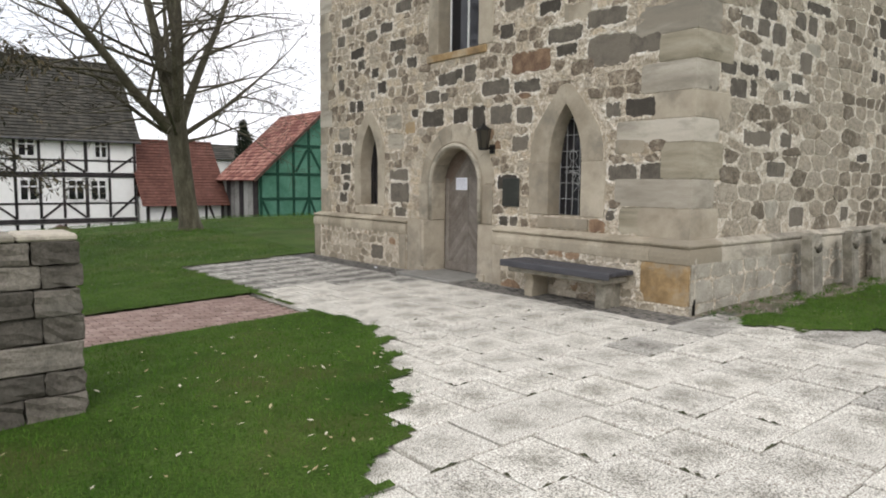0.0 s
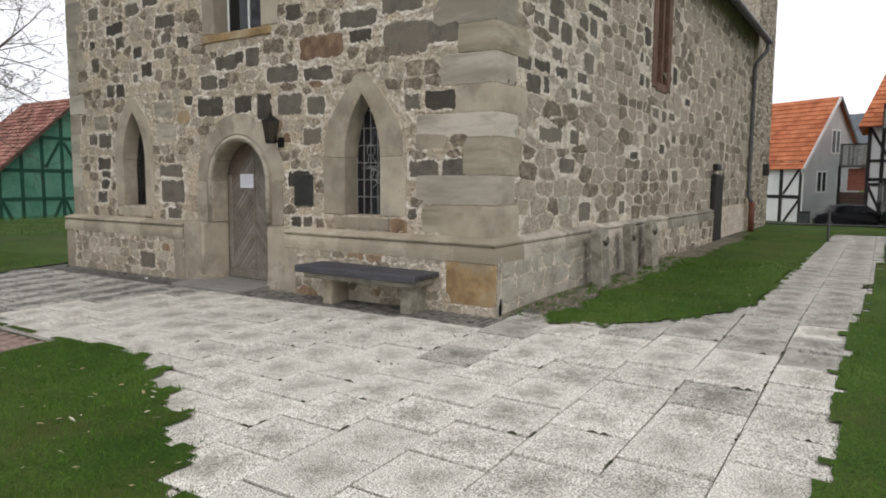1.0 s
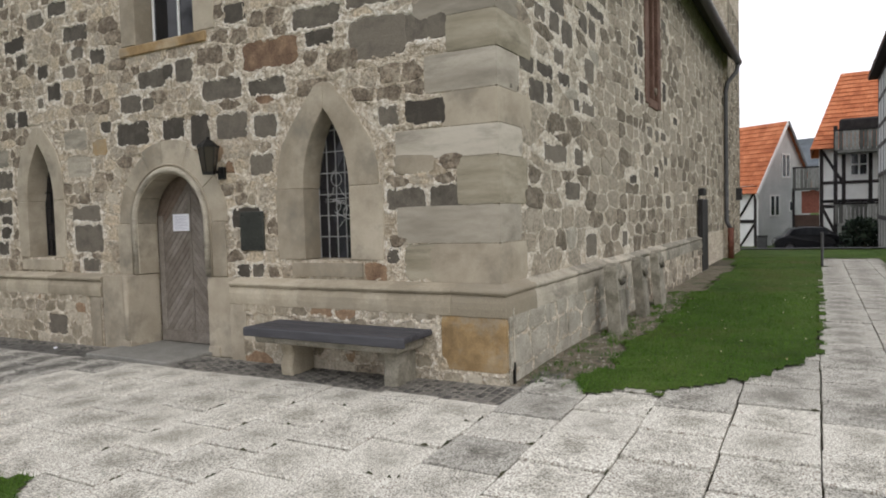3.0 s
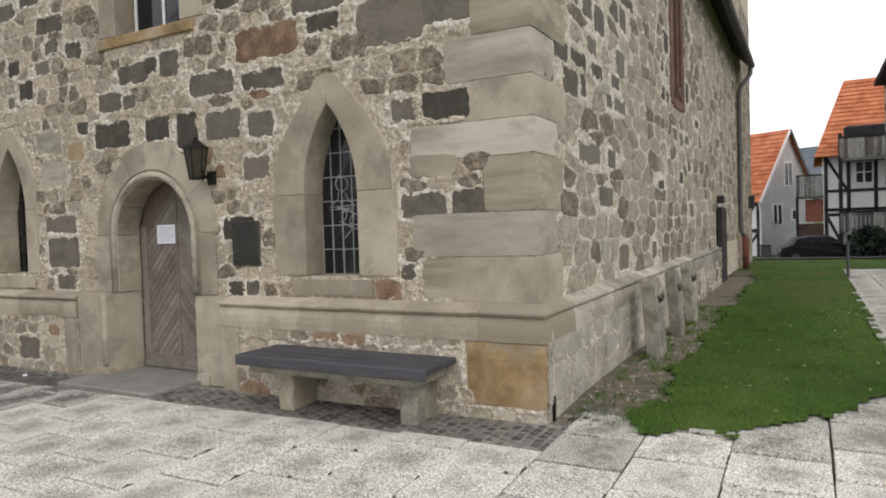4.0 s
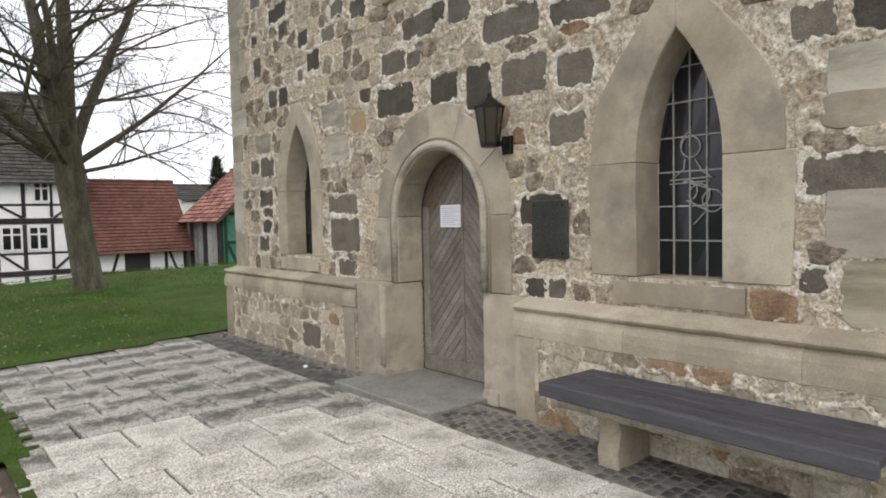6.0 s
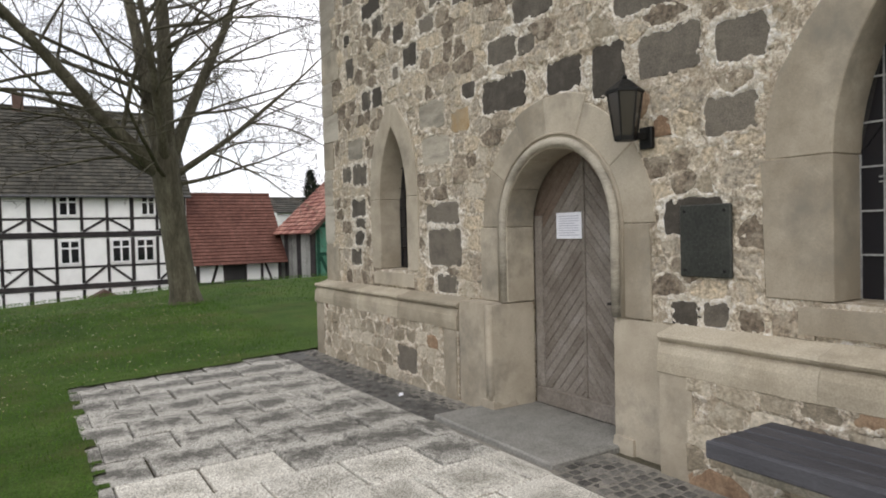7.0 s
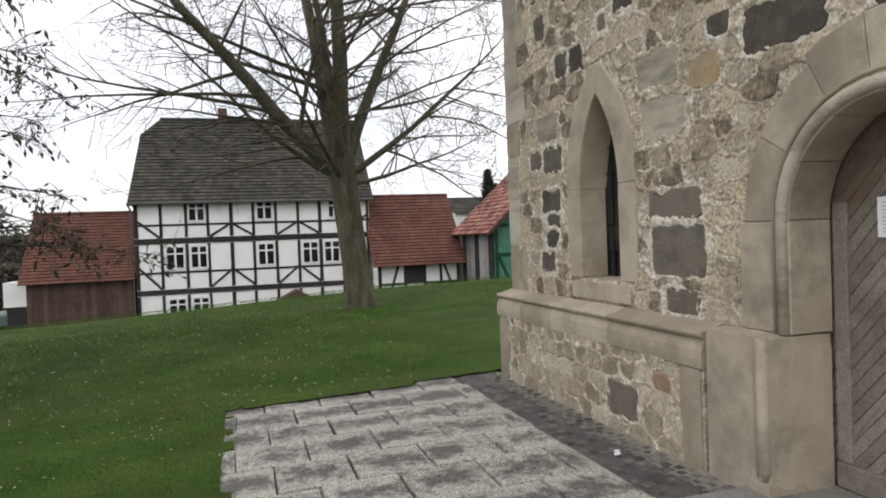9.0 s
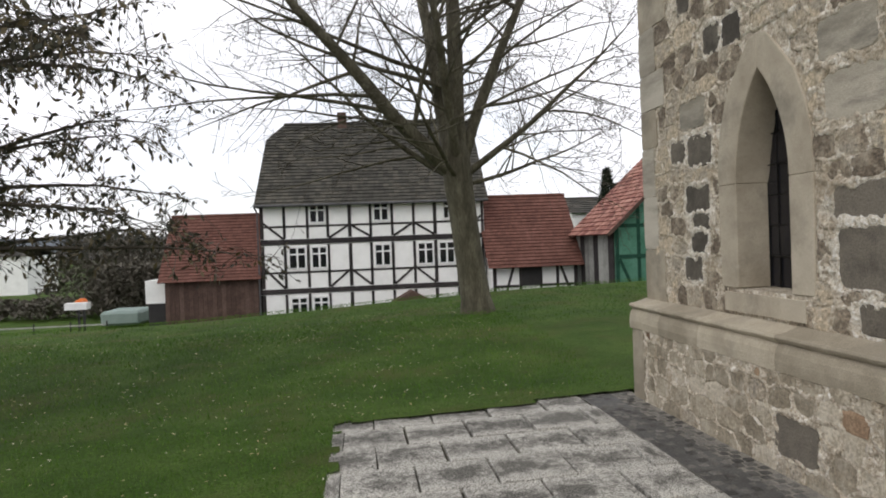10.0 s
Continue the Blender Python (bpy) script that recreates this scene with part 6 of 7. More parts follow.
def gable_roof(parent, x0, x1, y0, y1, ez, rz, mat, over=0.4, rows=16, cols=24, hip=0.0, name="roof", label=""):
    """A ridge along x; hip: how far the roof's left end is clipped back at the top."""
    ym = (y0 + y1) / 2
    sl = (rz - ez) / (ym - y0)
    lo = ez - over * sl
    bm = bmesh.new()
    xa, xb = x0 - over * 0.7, x1 + over * 0.7
    for sy, ye in ((1, y0 - over), (-1, y1 + over)):
        yk, zk, xk = ye + (ym - ye) * 0.8, lo + (rz - lo) * 0.8, xa + hip * 0.25
        for (e0, e1, ea, ez_), (f0, f1, fa, fz), rw in (((xa, xb, ye, lo), (xk, xb, yk, zk), round(rows * 0.8)), ((xk, xb, yk, zk), (xa + hip, xb, ym, rz), round(rows * 0.2))):
            if sy > 0:
                roof_rows(bm, (e0, ea, ez_), (e1, ea, ez_), (f1, fa, fz), (f0, fa, fz), rw, cols)
            else:
                roof_rows(bm, (e1, ea, ez_), (e0, ea, ez_), (f0, fa, fz), (f1, fa, fz), rw, cols)
    bmesh.ops.recalc_face_normals(bm, faces=bm.faces)
    r_ = part(name, bm, mat, parent, label)
    bm = bmesh.new()
    vs = [bm.verts.new(v) for v in ((xa, y0 - over, lo), (xb, y0 - over, lo), (xb, ym, rz - 0.02), (xa + hip, ym, rz - 0.02), (xa, y1 + over, lo), (xb, y1 + over, lo))]
    bm.faces.new((vs[0], vs[1], vs[2], vs[3]))
    bm.faces.new((vs[3], vs[2], vs[5], vs[4]))
    if hip:
        bm.faces.new((vs[0], vs[3], vs[4]))
    part("roof_deck", bm, mat, parent)
    bm = bmesh.new()
    tube(bm, [(xa + hip, ym, rz + 0.03), (xb, ym, rz + 0.03)], 0.11, 6)
    part("ridge", bm, mat, parent)
    return r_


def beam(parent, Y, p, q, wide, mat, proud=0.03):
    p, q = Vector((p[0], 0, p[1])), Vector((q[0], 0, q[1]))
    d = (q - p).normalized()
    n = Vector((-d.z, 0, d.x)) * wide / 2
    bm = bmesh.new()
    vs = [bm.verts.new((v.x, yy, v.z)) for yy in (Y - proud, Y + 0.03) for v in (p - n, q - n, q + n, p + n)]
    for f in ((0, 1, 2, 3), (7, 6, 5, 4), (0, 4, 5, 1), (1, 5, 6, 2), (2, 6, 7, 3), (3, 7, 4, 0)):
        bm.faces.new([vs[k] for k in f])
    bmesh.ops.recalc_face_normals(bm, faces=bm.faces)
    part("timber", bm, mat, parent)


def casement(parent, Y, x0, z0, x1, z1, mullions=1, transom=0.66):
    w = part("window", boxes(((x0 + 0.05, Y - 0.02, z0 + 0.05), (x1 - 0.05, Y - 0.012, z1 - 0.05))), M_PANE, parent, "dark panes in a white wooden frame")
    bars = [((x0, z0), (x0 + 0.09, z1), 0.05), ((x1 - 0.09, z0), (x1, z1), 0.05), ((x0 + 0.09, z0), (x1 - 0.09, z0 + 0.09), 0.05), ((x0 + 0.09, z1 - 0.09), (x1 - 0.09, z1), 0.05)]
    for k in range(mullions):
        xm = x0 + (x1 - x0) * (k + 1) / (mullions + 1)
        bars.append(((xm - 0.05, z0 + 0.09), (xm + 0.05, z1 - 0.09), 0.052))
    if transom:
        zm = z0 + (z1 - z0) * transom
        bars.append(((x0 + 0.09, zm - 0.04), (x1 - 0.09, zm + 0.04), 0.048))
    for (a, b), (c, e), out in bars:
        part("frame_bar", boxes(((a, Y - out, b), (c, Y + 0.015, e))), M_WINFRAME, w, "white wooden bar")


def front_of(name, x0, x1, y0, y1, base, top, mat, label, cat):
    h = empty(name, label=label, category=cat)
    part("wall", boxes(((x0, y0, base), (x1, y1, top))), mat, h)
    return h


# half-timbered farmhouse
X0, HY = -0.9, 44.5
house = front_of("house", X0, 11.5, HY, 53.5, -3.2, 4.15, M_RENDER, "white half-timbered farmhouse with black beams and a dark roof", "house")
B1, B2, TOP = 1.88, -0.82, 4.1
for zb, wide in ((TOP - 0.1, 0.2), (B1, 0.29), (B2, 0.27)):
    beam(house, HY, (X0, zb), (11.5, zb), wide, M_TIMBER, 0.05)
POSTS = [0.1, 1.3, 2.55, 3.65, 4.85, 6.0, 7.2, 8.4, 9.6, 10.85, 12.3]
for k, px_ in enumerate(POSTS):
    for lo, hi in ((B1 + 0.18, TOP - 0.2), (B2 + 0.17, B1 - 0.18), (-3.0, B2 - 0.17)):
        beam(house, HY, (X0 + px_, lo), (X0 + px_, hi), 0.15 if k % 4 else 0.19, M_TIMBER)
beam(house, HY, (X0, 2.72), (11.5, 2.72), 0.11, M_TIMBER, 0.025)
beam(house, HY, (X0, 0.2), (11.5, 0.2), 0.11, M_TIMBER, 0.025)
for a, b in ((0.1, 1.25), (4.8, 3.7), (4.9, 6.0), (8.35, 7.25), (8.45, 9.55), (12.25, 10.95)):
    beam(house, HY, (X0 + a, 3.0 if a in (0.1, 12.25) else 2.72), (X0 + b, B1 + 0.16), 0.125, M_TIMBER, 0.028)
    beam(house, HY, (X0 + a, 0.55 if a in (0.1, 12.25) else 0.25), (X0 + b, B2 + 0.16), 0.125, M_TIMBER, 0.028)
for a, b in ((2.6, 3.55), (6.1, 7.05), (10.0, 10.8)):
    casement(house, HY, X0 + a + 0.04, 2.85, X0 + b, 3.95)
for a, b in ((1.45, 2.45), (2.68, 3.6), (6.15, 7.1), (8.55, 9.5), (9.75, 10.7)):
    casement(house, HY, X0 + a, 0.35, X0 + b, 1.62)
for a, b in ((1.5, 2.45), (2.7, 3.6)):
    casement(house, HY, X0 + a, -2.2, X0 + b, -1.15)
gable_roof(house, X0, 11.5, HY, 53.5, 4.2, 9.05, M_DARKTILE, over=0.35, rows=26, cols=44, hip=1.3, label="dark weathered tile roof")
part("chimney", boxes(((3.4, 48.7, 8.4), (3.95, 49.3, 9.75)), bevel=0.02), M_BROWNBOARD, house)
bm = bmesh.new()
tube(bm, [(X0 - 0.25, HY - 0.42, 3.85), (11.7, HY - 0.42, 3.85)], 0.07, 6)
part("gutter", bm, M_ZINC, house)
bm = bmesh.new()
tube(bm, [(X0 - 0.2, HY - 0.4, 3.8), (X0 - 0.1, HY - 0.12, 3.5), (X0 - 0.1, HY - 0.12, -3.0)], 0.05, 6)
part("downpipe", bm, M_ZINC, house)
porch = part("porch_roof", boxes(((6.2, HY - 1.2, -1.65), (8.4, HY, -1.55))), M_BROWNTILE, house)
bm = bmesh.new()
vs = [bm.verts.new(v) for v in ((6.1, HY - 1.2, -1.6), (8.3, HY - 1.2, -1.6), (7.2, HY - 1.2, -1.0), (6.1, HY, -1.6), (8.3, HY, -1.6), (7.2, HY, -1.0))]
for f in ((0, 1, 2), (3, 5, 4), (0, 2, 5, 3), (1, 4, 5, 2), (0, 3, 4, 1)):
    bm.faces.new([vs[k] for k in f])
part("porch_gable", bm, M_BROWNBOARD, house)

# shed beside it
shed = front_of("shed", 11.65, 16.45, 43.2, 49.2, -3.2, 0.5, M_RENDER, "half-timbered shed with a red-brown tiled roof", "shed")
for a, wide in ((11.75, 0.2), (13.2, 0.16), (14.35, 0.16), (15.3, 0.16), (16.35, 0.2)):
    beam(shed, 43.2, (a, -3.0), (a, 0.5), wide, M_TIMBER)
beam(shed, 43.2, (11.65, 0.4), (16.45, 0.4), 0.2, M_TIMBER, 0.05)
beam(shed, 43.2, (11.65, -1.0), (13.1, -1.0), 0.13, M_TIMBER, 0.025)
beam(shed, 43.2, (14.4, -1.0), (16.4, -1.0), 0.13, M_TIMBER, 0.025)
beam(shed, 43.2, (12.9, 0.3), (12.2, -1.9), 0.14, M_TIMBER, 0.028)
beam(shed, 43.2, (15.4, 0.3), (16.2, -1.9), 0.14, M_TIMBER, 0.028)
part("opening", boxes(((13.25, 43.14, -1.0), (14.3, 43.22, 0.28))), M_DARKPANEL, shed, "dark opening with a shutter")
gable_roof(shed, 11.65, 16.45, 43.2, 49.2, 0.55, 4.1, M_BROWNTILE, over=0.45, rows=22, cols=24, label="red-brown tile roof")

# low barn on the other side
barn = front_of("barn", -6.0, -1.1, 44.6, 50.6, -3.2, 0.3, M_BROWNBOARD, "low barn with brown boarded walls and a red roof", "barn")
for k in range(20):
    part("board", boxes(((-6.0 + k * 0.245, 44.56, -3.0), (-5.765 + k * 0.245, 44.6, 0.2))), M_BROWNBOARD, barn)
gable_roof(barn, -6.0, -1.2, 44.6, 50.6, 0.35, 3.55, M_BROWNTILE, over=0.4, rows=22, cols=24, label="red-brown tile roof")
part("white_annex", boxes(((-7.2, 45.2, -1.2), (-6.1, 47.0, 0.05))), M_RENDER, barn, "small white annex")
part("annex_base", boxes(((-7.1, 45.3, -3.2), (-6.1, 46.9, -1.205))), M_DARKPANEL, barn)

# green half-timbered barn: gable to the churchyard
gb = front_of("barn", 16.8, 25.4, 38.4, 44.0, -3.2, 2.1, M_GREENWALL, "green painted half-timbered barn with mixed red tiles", "barn")
bm = bmesh.new()
plate(bm, [[(16.8, 2.1), (25.4, 2.1), (21.1, 6.05)]], lambda u, v, d: (u, 38.4 + d, v), 0, 0.2)
part("gable", bm, M_GREENWALL, gb)
for zb in (-1.0, 0.55, 2.05, 3.8):
    cut = max(0, (zb - 2.1) / 0.918)
    beam(gb, 38.4, (16.8 + cut, zb), (25.4 - cut, zb), 0.17, M_GREENBEAM, 0.04)
for a in (16.9, 18.0, 19.05, 20.1, 21.1, 22.2, 23.3, 24.4, 25.3):
    beam(gb, 38.4, (a, -3.0), (a, min(2.1 + (a - 16.8) * 0.918, 2.1 + (25.4 - a) * 0.918)), 0.17, M_GREENBEAM)
for a, za, b, zb in ((17.0, 0.45, 17.9, -1.6), (20.0, 0.45, 19.1, -1.6), (20.2, 0.45, 21.0, -1.6), (20.0, 3.6, 19.2, 2.2), (20.2, 3.6, 21.0, 2.2), (23.4, 0.45, 24.3, -1.6)):
    beam(gb, 38.4, (a, za), (b, zb), 0.15, M_GREENBEAM, 0.028)
for k in range(8):
    part("side_board", boxes(((16.72, 38.5 + k * 0.7, -3.0), (16.8, 39.15 + k * 0.7, 2.0))), M_GREYWOOD if k % 3 else M_TIMBER, gb)
bm = bmesh.new()
for sgn in (1, -1):
    xe, xr = (16.3, 21.1) if sgn > 0 else (25.9, 21.1)
    zl = 2.1 - 0.5 * 0.918
    if sgn > 0:
        roof_rows(bm, (xe, 44.4, zl), (xe, 38.0, zl), (xr, 38.0, 6.1), (xr, 44.4, 6.1), 20, 22)
    else:
        roof_rows(bm, (xe, 38.0, zl), (xe, 44.4, zl), (xr, 44.4, 6.1), (xr, 38.0, 6.1), 20, 22)
part("roof", bm, M_PINKTILE, gb, "patchy red and pink tiles")
bm = bmesh.new()
vs = [bm.verts.new(v) for v in ((16.3, 38.0, 1.62), (16.3, 44.4, 1.62), (21.1, 44.4, 6.06), (21.1, 38.0, 6.06), (25.9, 38.0, 1.62), (25.9, 44.4, 1.62))]
bm.faces.new((vs[0], vs[1], vs[2], vs[3])), bm.faces.new((vs[3], vs[2], vs[5], vs[4]))
part("roof_deck", bm, M_BROWNTILE, gb)
for a, b in (((16.3, 1.6), (21.1, 6.05)), ((21.1, 6.05), (25.9, 1.6))):
    beam(gb, 38.0, a, b, 0.16, M_BROWNBOARD, 0.02)

# white house far behind, with a low gable
wh = front_of("house", 22.7, 28.5, 63.0, 69.0, -3.0, 3.7, M_RENDER, "white rendered house behind the barns", "house")
gable_roof(wh, 22.7, 28.5, 63.0, 69.0, 3.7, 5.0, M_DARKTILE, over=0.3, rows=8, cols=8)
wh = front_of("house", -42.0, -33.7, 90.0, 98.0, -3.0, 1.7, M_RENDER, "small white rendered house beyond the yard", "house")
gable_roof(wh, -42.0, -33.7, 90.0, 98.0, 1.7, 2.6, M_DARKTILE, over=0.3, rows=8, cols=8)
casement(wh, 90.0, -41.2, -1.2, -40.0, 0.5)

# yard clutter
fence = empty("fence", label="low grey wire and board fence along the yard", category="fence")
for k in range(12):
    bm = bmesh.new()
    tube(bm, [(-25 + k * 1.6, 40.0, -2.8), (-25 + k * 1.6, 40.0, -1.5)], 0.04, 5)
    part("post", bm, M_DARKPANEL, fence)
for zz in (-2.3, -1.7):
    part("rail", boxes(((-25, 39.97, zz), (-7.4, 40.03, zz + 0.06))), M_GREYWOOD, fence)
cover = empty("tarp", label="pale green tarpaulin sheet over a low stack", category="tarp")
part("sheet", boxes(((-11.0, 49, -2.7), (-8.7, 52, -1.85)), bevel=0.15), M_TEAL, cover)
mixer = empty("cement_mixer", label="orange cement mixer on a stand in the yard", category="cement mixer")
bm = bmesh.new()
tube(bm, [(-11.1, 46, -1.25), (-10.95, 46, -1.15), (-10.7, 46, -1.0), (-10.55, 46, -0.92)], [0.2, 0.3, 0.26, 0.16], 10)
part("drum", bm, M_ORANGE, mixer, smooth=True)
part("frame", boxes(((-11.0, 45.9, -2.7), (-10.94, 46.1, -1.2)), ((-10.72, 45.9, -2.7), (-10.66, 46.1, -1.1)), ((-10.935, 45.9, -1.8), (-10.725, 46.1, -1.7))), M_DARKPANEL, mixer)
board = empty("white_board", label="white panel lying in the yard", category="panel")
part("sheet", boxes(((-10.9, 44, -1.25), (-9.8, 44.6, -0.9))), M_WINFRAME, board)

# ---- street side ----
def local_house(name, m, label, cat):
    return empty(name, m, label, cat)


# grey-clad gable house with an orange roof; local x along the gable, y along the ridge
gh = local_house("house", pose(52.6, 5.4, -1.6, 0, 0, -30), "grey-clad gable house with an orange tiled roof", "house")
GW, GL, GE, GR = 6.3, 9.0, 4.75, 9.2
bm = bmesh.new()
plate(bm, [[(0, 0), (GW, 0), (GW, GE), (GW / 2, GR), (0, GE)]], lambda u, v, d: (u, d, v), 0.0, GL)
part("wall", bm, M_GREYCLAD, gh)
part("timber_wall", boxes(((-0.04, 0.02, 0), (0.0, GL, GE))), M_RENDER, gh, "white half-timbered side")
for yy in (0.1, 1.6, 3.1, 4.6):
    part("post", boxes(((-0.09, yy - 0.12, 0), (-0.04, yy + 0.12, GE))), M_TIMBER, gh)
for y0_, z0_, y1_, z1_ in ((0.2, 4.3, 1.4, 2.5), (0.2, 2.1, 1.4, 0.4), (3.2, 4.3, 4.4, 2.5)):
    bm = bmesh.new()
    tube(bm, [(-0.06, y0_, z0_), (-0.06, y1_, z1_)], 0.09, 4)
    part("brace", bm, M_TIMBER, gh)
for zz in (0.2, 2.3, 4.6):
    part("rail", boxes(((-0.085, 0, zz - 0.12), (-0.035, GL, zz + 0.12))), M_TIMBER, gh)
bm = bmesh.new()
sl = (GR - GE) / (GW / 2)
roof_rows(bm, (-0.4, GL + 0.3, GE - 0.4 * sl), (-0.4, -0.3, GE - 0.4 * sl), (GW / 2, -0.3, GR + 0.05), (GW / 2, GL + 0.3, GR + 0.05), 16, 20)
roof_rows(bm, (GW + 0.4, -0.3, GE - 0.4 * sl), (GW + 0.4, GL + 0.3, GE - 0.4 * sl), (GW / 2, GL + 0.3, GR + 0.05), (GW / 2, -0.3, GR + 0.05), 16, 20)
part("roof", bm, M_ORANGETILE, gh, "orange clay tiles")
beam(gh, -0.3, (-0.4, GE - 0.4 * sl), (GW / 2, GR), 0.2, M_WINFRAME, 0.03)
beam(gh, -0.3, (GW / 2, GR), (GW + 0.4, GE - 0.4 * sl), 0.2, M_ZINC, 0.03)
casement(gh, 0.0, 2.75, 5.3, 3.75, 7.0, 1, 0)
casement(gh, 0.0, 1.4, 2.6, 2.5, 4.1, 1, 0)
casement(gh, 0.0, 3.6, 2.9, 4.2, 3.7, 0, 0)
casement(gh, 0.0, 3.6, 0.6, 4.3, 1.6, 0, 0)
part("roof_light", boxes(((0.9, 3.6, 5.95), (1.5, 4.2, 6.35))), M_ZINC, gh)
bm = bmesh.new()
tube(bm, [(-0.45, -0.2, GE - 0.6), (-0.2, -0.15, GE - 1.0), (-0.2, -0.15, 0)], 0.06, 6)
part("downpipe", bm, M_WINFRAME, gh)

# timber house with balconies
bh = local_house("house", pose(48.4, 1.7, -1.4, 0, 0, -90), "half-timbered house with an orange roof and board balconies", "house")
part("wall", boxes(((0, 0, 0), (7.0, 7.0, 6.7))), M_RENDER, bh)
for a in (0.1, 1.25, 2.6, 3.9, 5.2):
    beam(bh, 0, (a, 0), (a, 6.7), 0.2, M_TIMBER)
for zz in (0.2, 3.0, 3.3, 4.4, 6.6):
    beam(bh, 0, (0, zz), (7.0, zz), 0.18, M_TIMBER, 0.04)
beam(bh, 0, (0.15, 6.3), (1.2, 4.4), 0.16, M_TIMBER, 0.028)
beam(bh, 0, (0.15, 2.9), (1.1, 0.8), 0.16, M_TIMBER, 0.028)
casement(bh, 0, 1.55, 4.75, 2.5, 6.1, 1, 0.5)
casement(bh, 0, 3.1, 4.75, 4.0, 6.1, 1, 0.5)
bm = bmesh.new()
roof_rows(bm, (-0.5, -0.6, 6.4), (7.5, -0.6, 6.4), (7.5, 3.6, 11.4), (1.2, 3.6, 11.4), 18, 18)
part("roof", bm, M_ORANGETILE, bh, "orange clay tiles")
bm = bmesh.new()
vs = [bm.verts.new(v) for v in ((-0.5, -0.6, 6.38), (7.5, -0.6, 6.38), (7.5, 3.6, 11.35), (1.2, 3.6, 11.35), (-0.5, 7.6, 6.38), (7.5, 7.6, 6.38))]
for f in ((0, 1, 2, 3), (3, 2, 5, 4), (0, 3, 4), (1, 5, 2)):
    bm.faces.new([vs[k] for k in f])
part("roof_deck", bm, M_ORANGETILE, bh)


def balcony(parent, x0, x1, y0, z0, h=1.1):
    b = part("balcony", boxes(((x0, y0, z0 - 0.15), (x1, 0, z0))), M_GREYWOOD, parent, "weathered board balcony")
    n = max(3, round((x1 - x0) / 0.2))
    for k in range(n):
        a = x0 + (x1 - x0) * k / n
        part("board", boxes(((a + 0.01, y0 - 0.03, z0), (a + (x1 - x0) / n - 0.01, y0, z0 + h))), M_GREYWOOD, b)
    part("handrail", boxes(((x0, y0 - 0.06, z0 + h), (x1, y0 + 0.06, z0 + h + 0.09))), M_TIMBER, b)


balcony(bh, 0.75, 4.4, -1.6, 6.2)
balcony(bh, 0.75, 4.4, -1.6, 2.0)
for a in (0.8, 4.3):
    part("post", boxes(((a - 0.1, -1.6, -0.3), (a + 0.1, -1.42, 7.6))), M_TIMBER, bh)
part("awning", boxes(((1.0, -1.5, 7.3), (4.4, -0.2, 8.0)), bevel=0.1), M_TIMBER, bh, "dark awning under the roof")
link = empty("balcony", pose(50.5, 3.2, -1.4, 0, 0, -90), "grey board balcony bridging two houses", "balcony")
balcony(link, 0.0, 2.1, -0.3, 4.2, 1.25)
balcony(link, 0.0, 2.1, -0.3, 0.2, 1.1)
part("red_panel", boxes(((0.5, 0.2, 2.6), (1.6, 0.3, 4.0))), M_REDTILE, link, "red panel")
part("dark_boards", boxes(((0.0, -0.2, 1.5), (2.1, 0.1, 2.5))), M_BROWNBOARD, link)
for a in (0.05, 2.0):
    part("post", boxes(((a - 0.08, -0.3, -0.3), (a + 0.08, -0.14, 4.2))), M_TIMBER, link)

# tall grey house along the lane
th = empty("house", label="tall grey timbered house beside the lane", category="house")
part("wall", boxes(((30.0, -10.0, -1.5), (42.5, -0.9, 8.1))), M_GREYWOOD, th)
for k in range(26):
    part("board", boxes(((30.02 + k * 0.48, -0.9, 3.2), (30.47 + k * 0.48, -0.87, 7.8))), M_GREYCLAD, th)
for k in range(9):
    part("post", boxes(((30.2 + k * 1.5, -0.87, -1.0), (30.4 + k * 1.5, -0.862, 8.0))), M_TIMBER, th)
for zz in (0.9, 3.0, 4.4, 5.4, 6.7, 7.8):
    part("rail", boxes(((30.0, -0.87, zz), (42.5, -0.858, zz + 0.2))), M_TIMBER, th)
bm = bmesh.new()
roof_rows(bm, (42.9, -0.45, 8.1), (29.6, -0.45, 8.1), (29.6, -5.8, 12.5), (42.9, -5.8, 12.5), 16, 20)
roof_rows(bm, (29.6, -10.8, 7.7), (42.9, -10.8, 7.7), (42.9, -5.8, 12.5), (29.6, -5.8, 12.5), 16, 20)
part("roof", bm, M_BROWNTILE, th)
part("eave", boxes(((29.6, -0.9, 8.0), (42.9, -0.45, 8.08))), M_TIMBER, th)

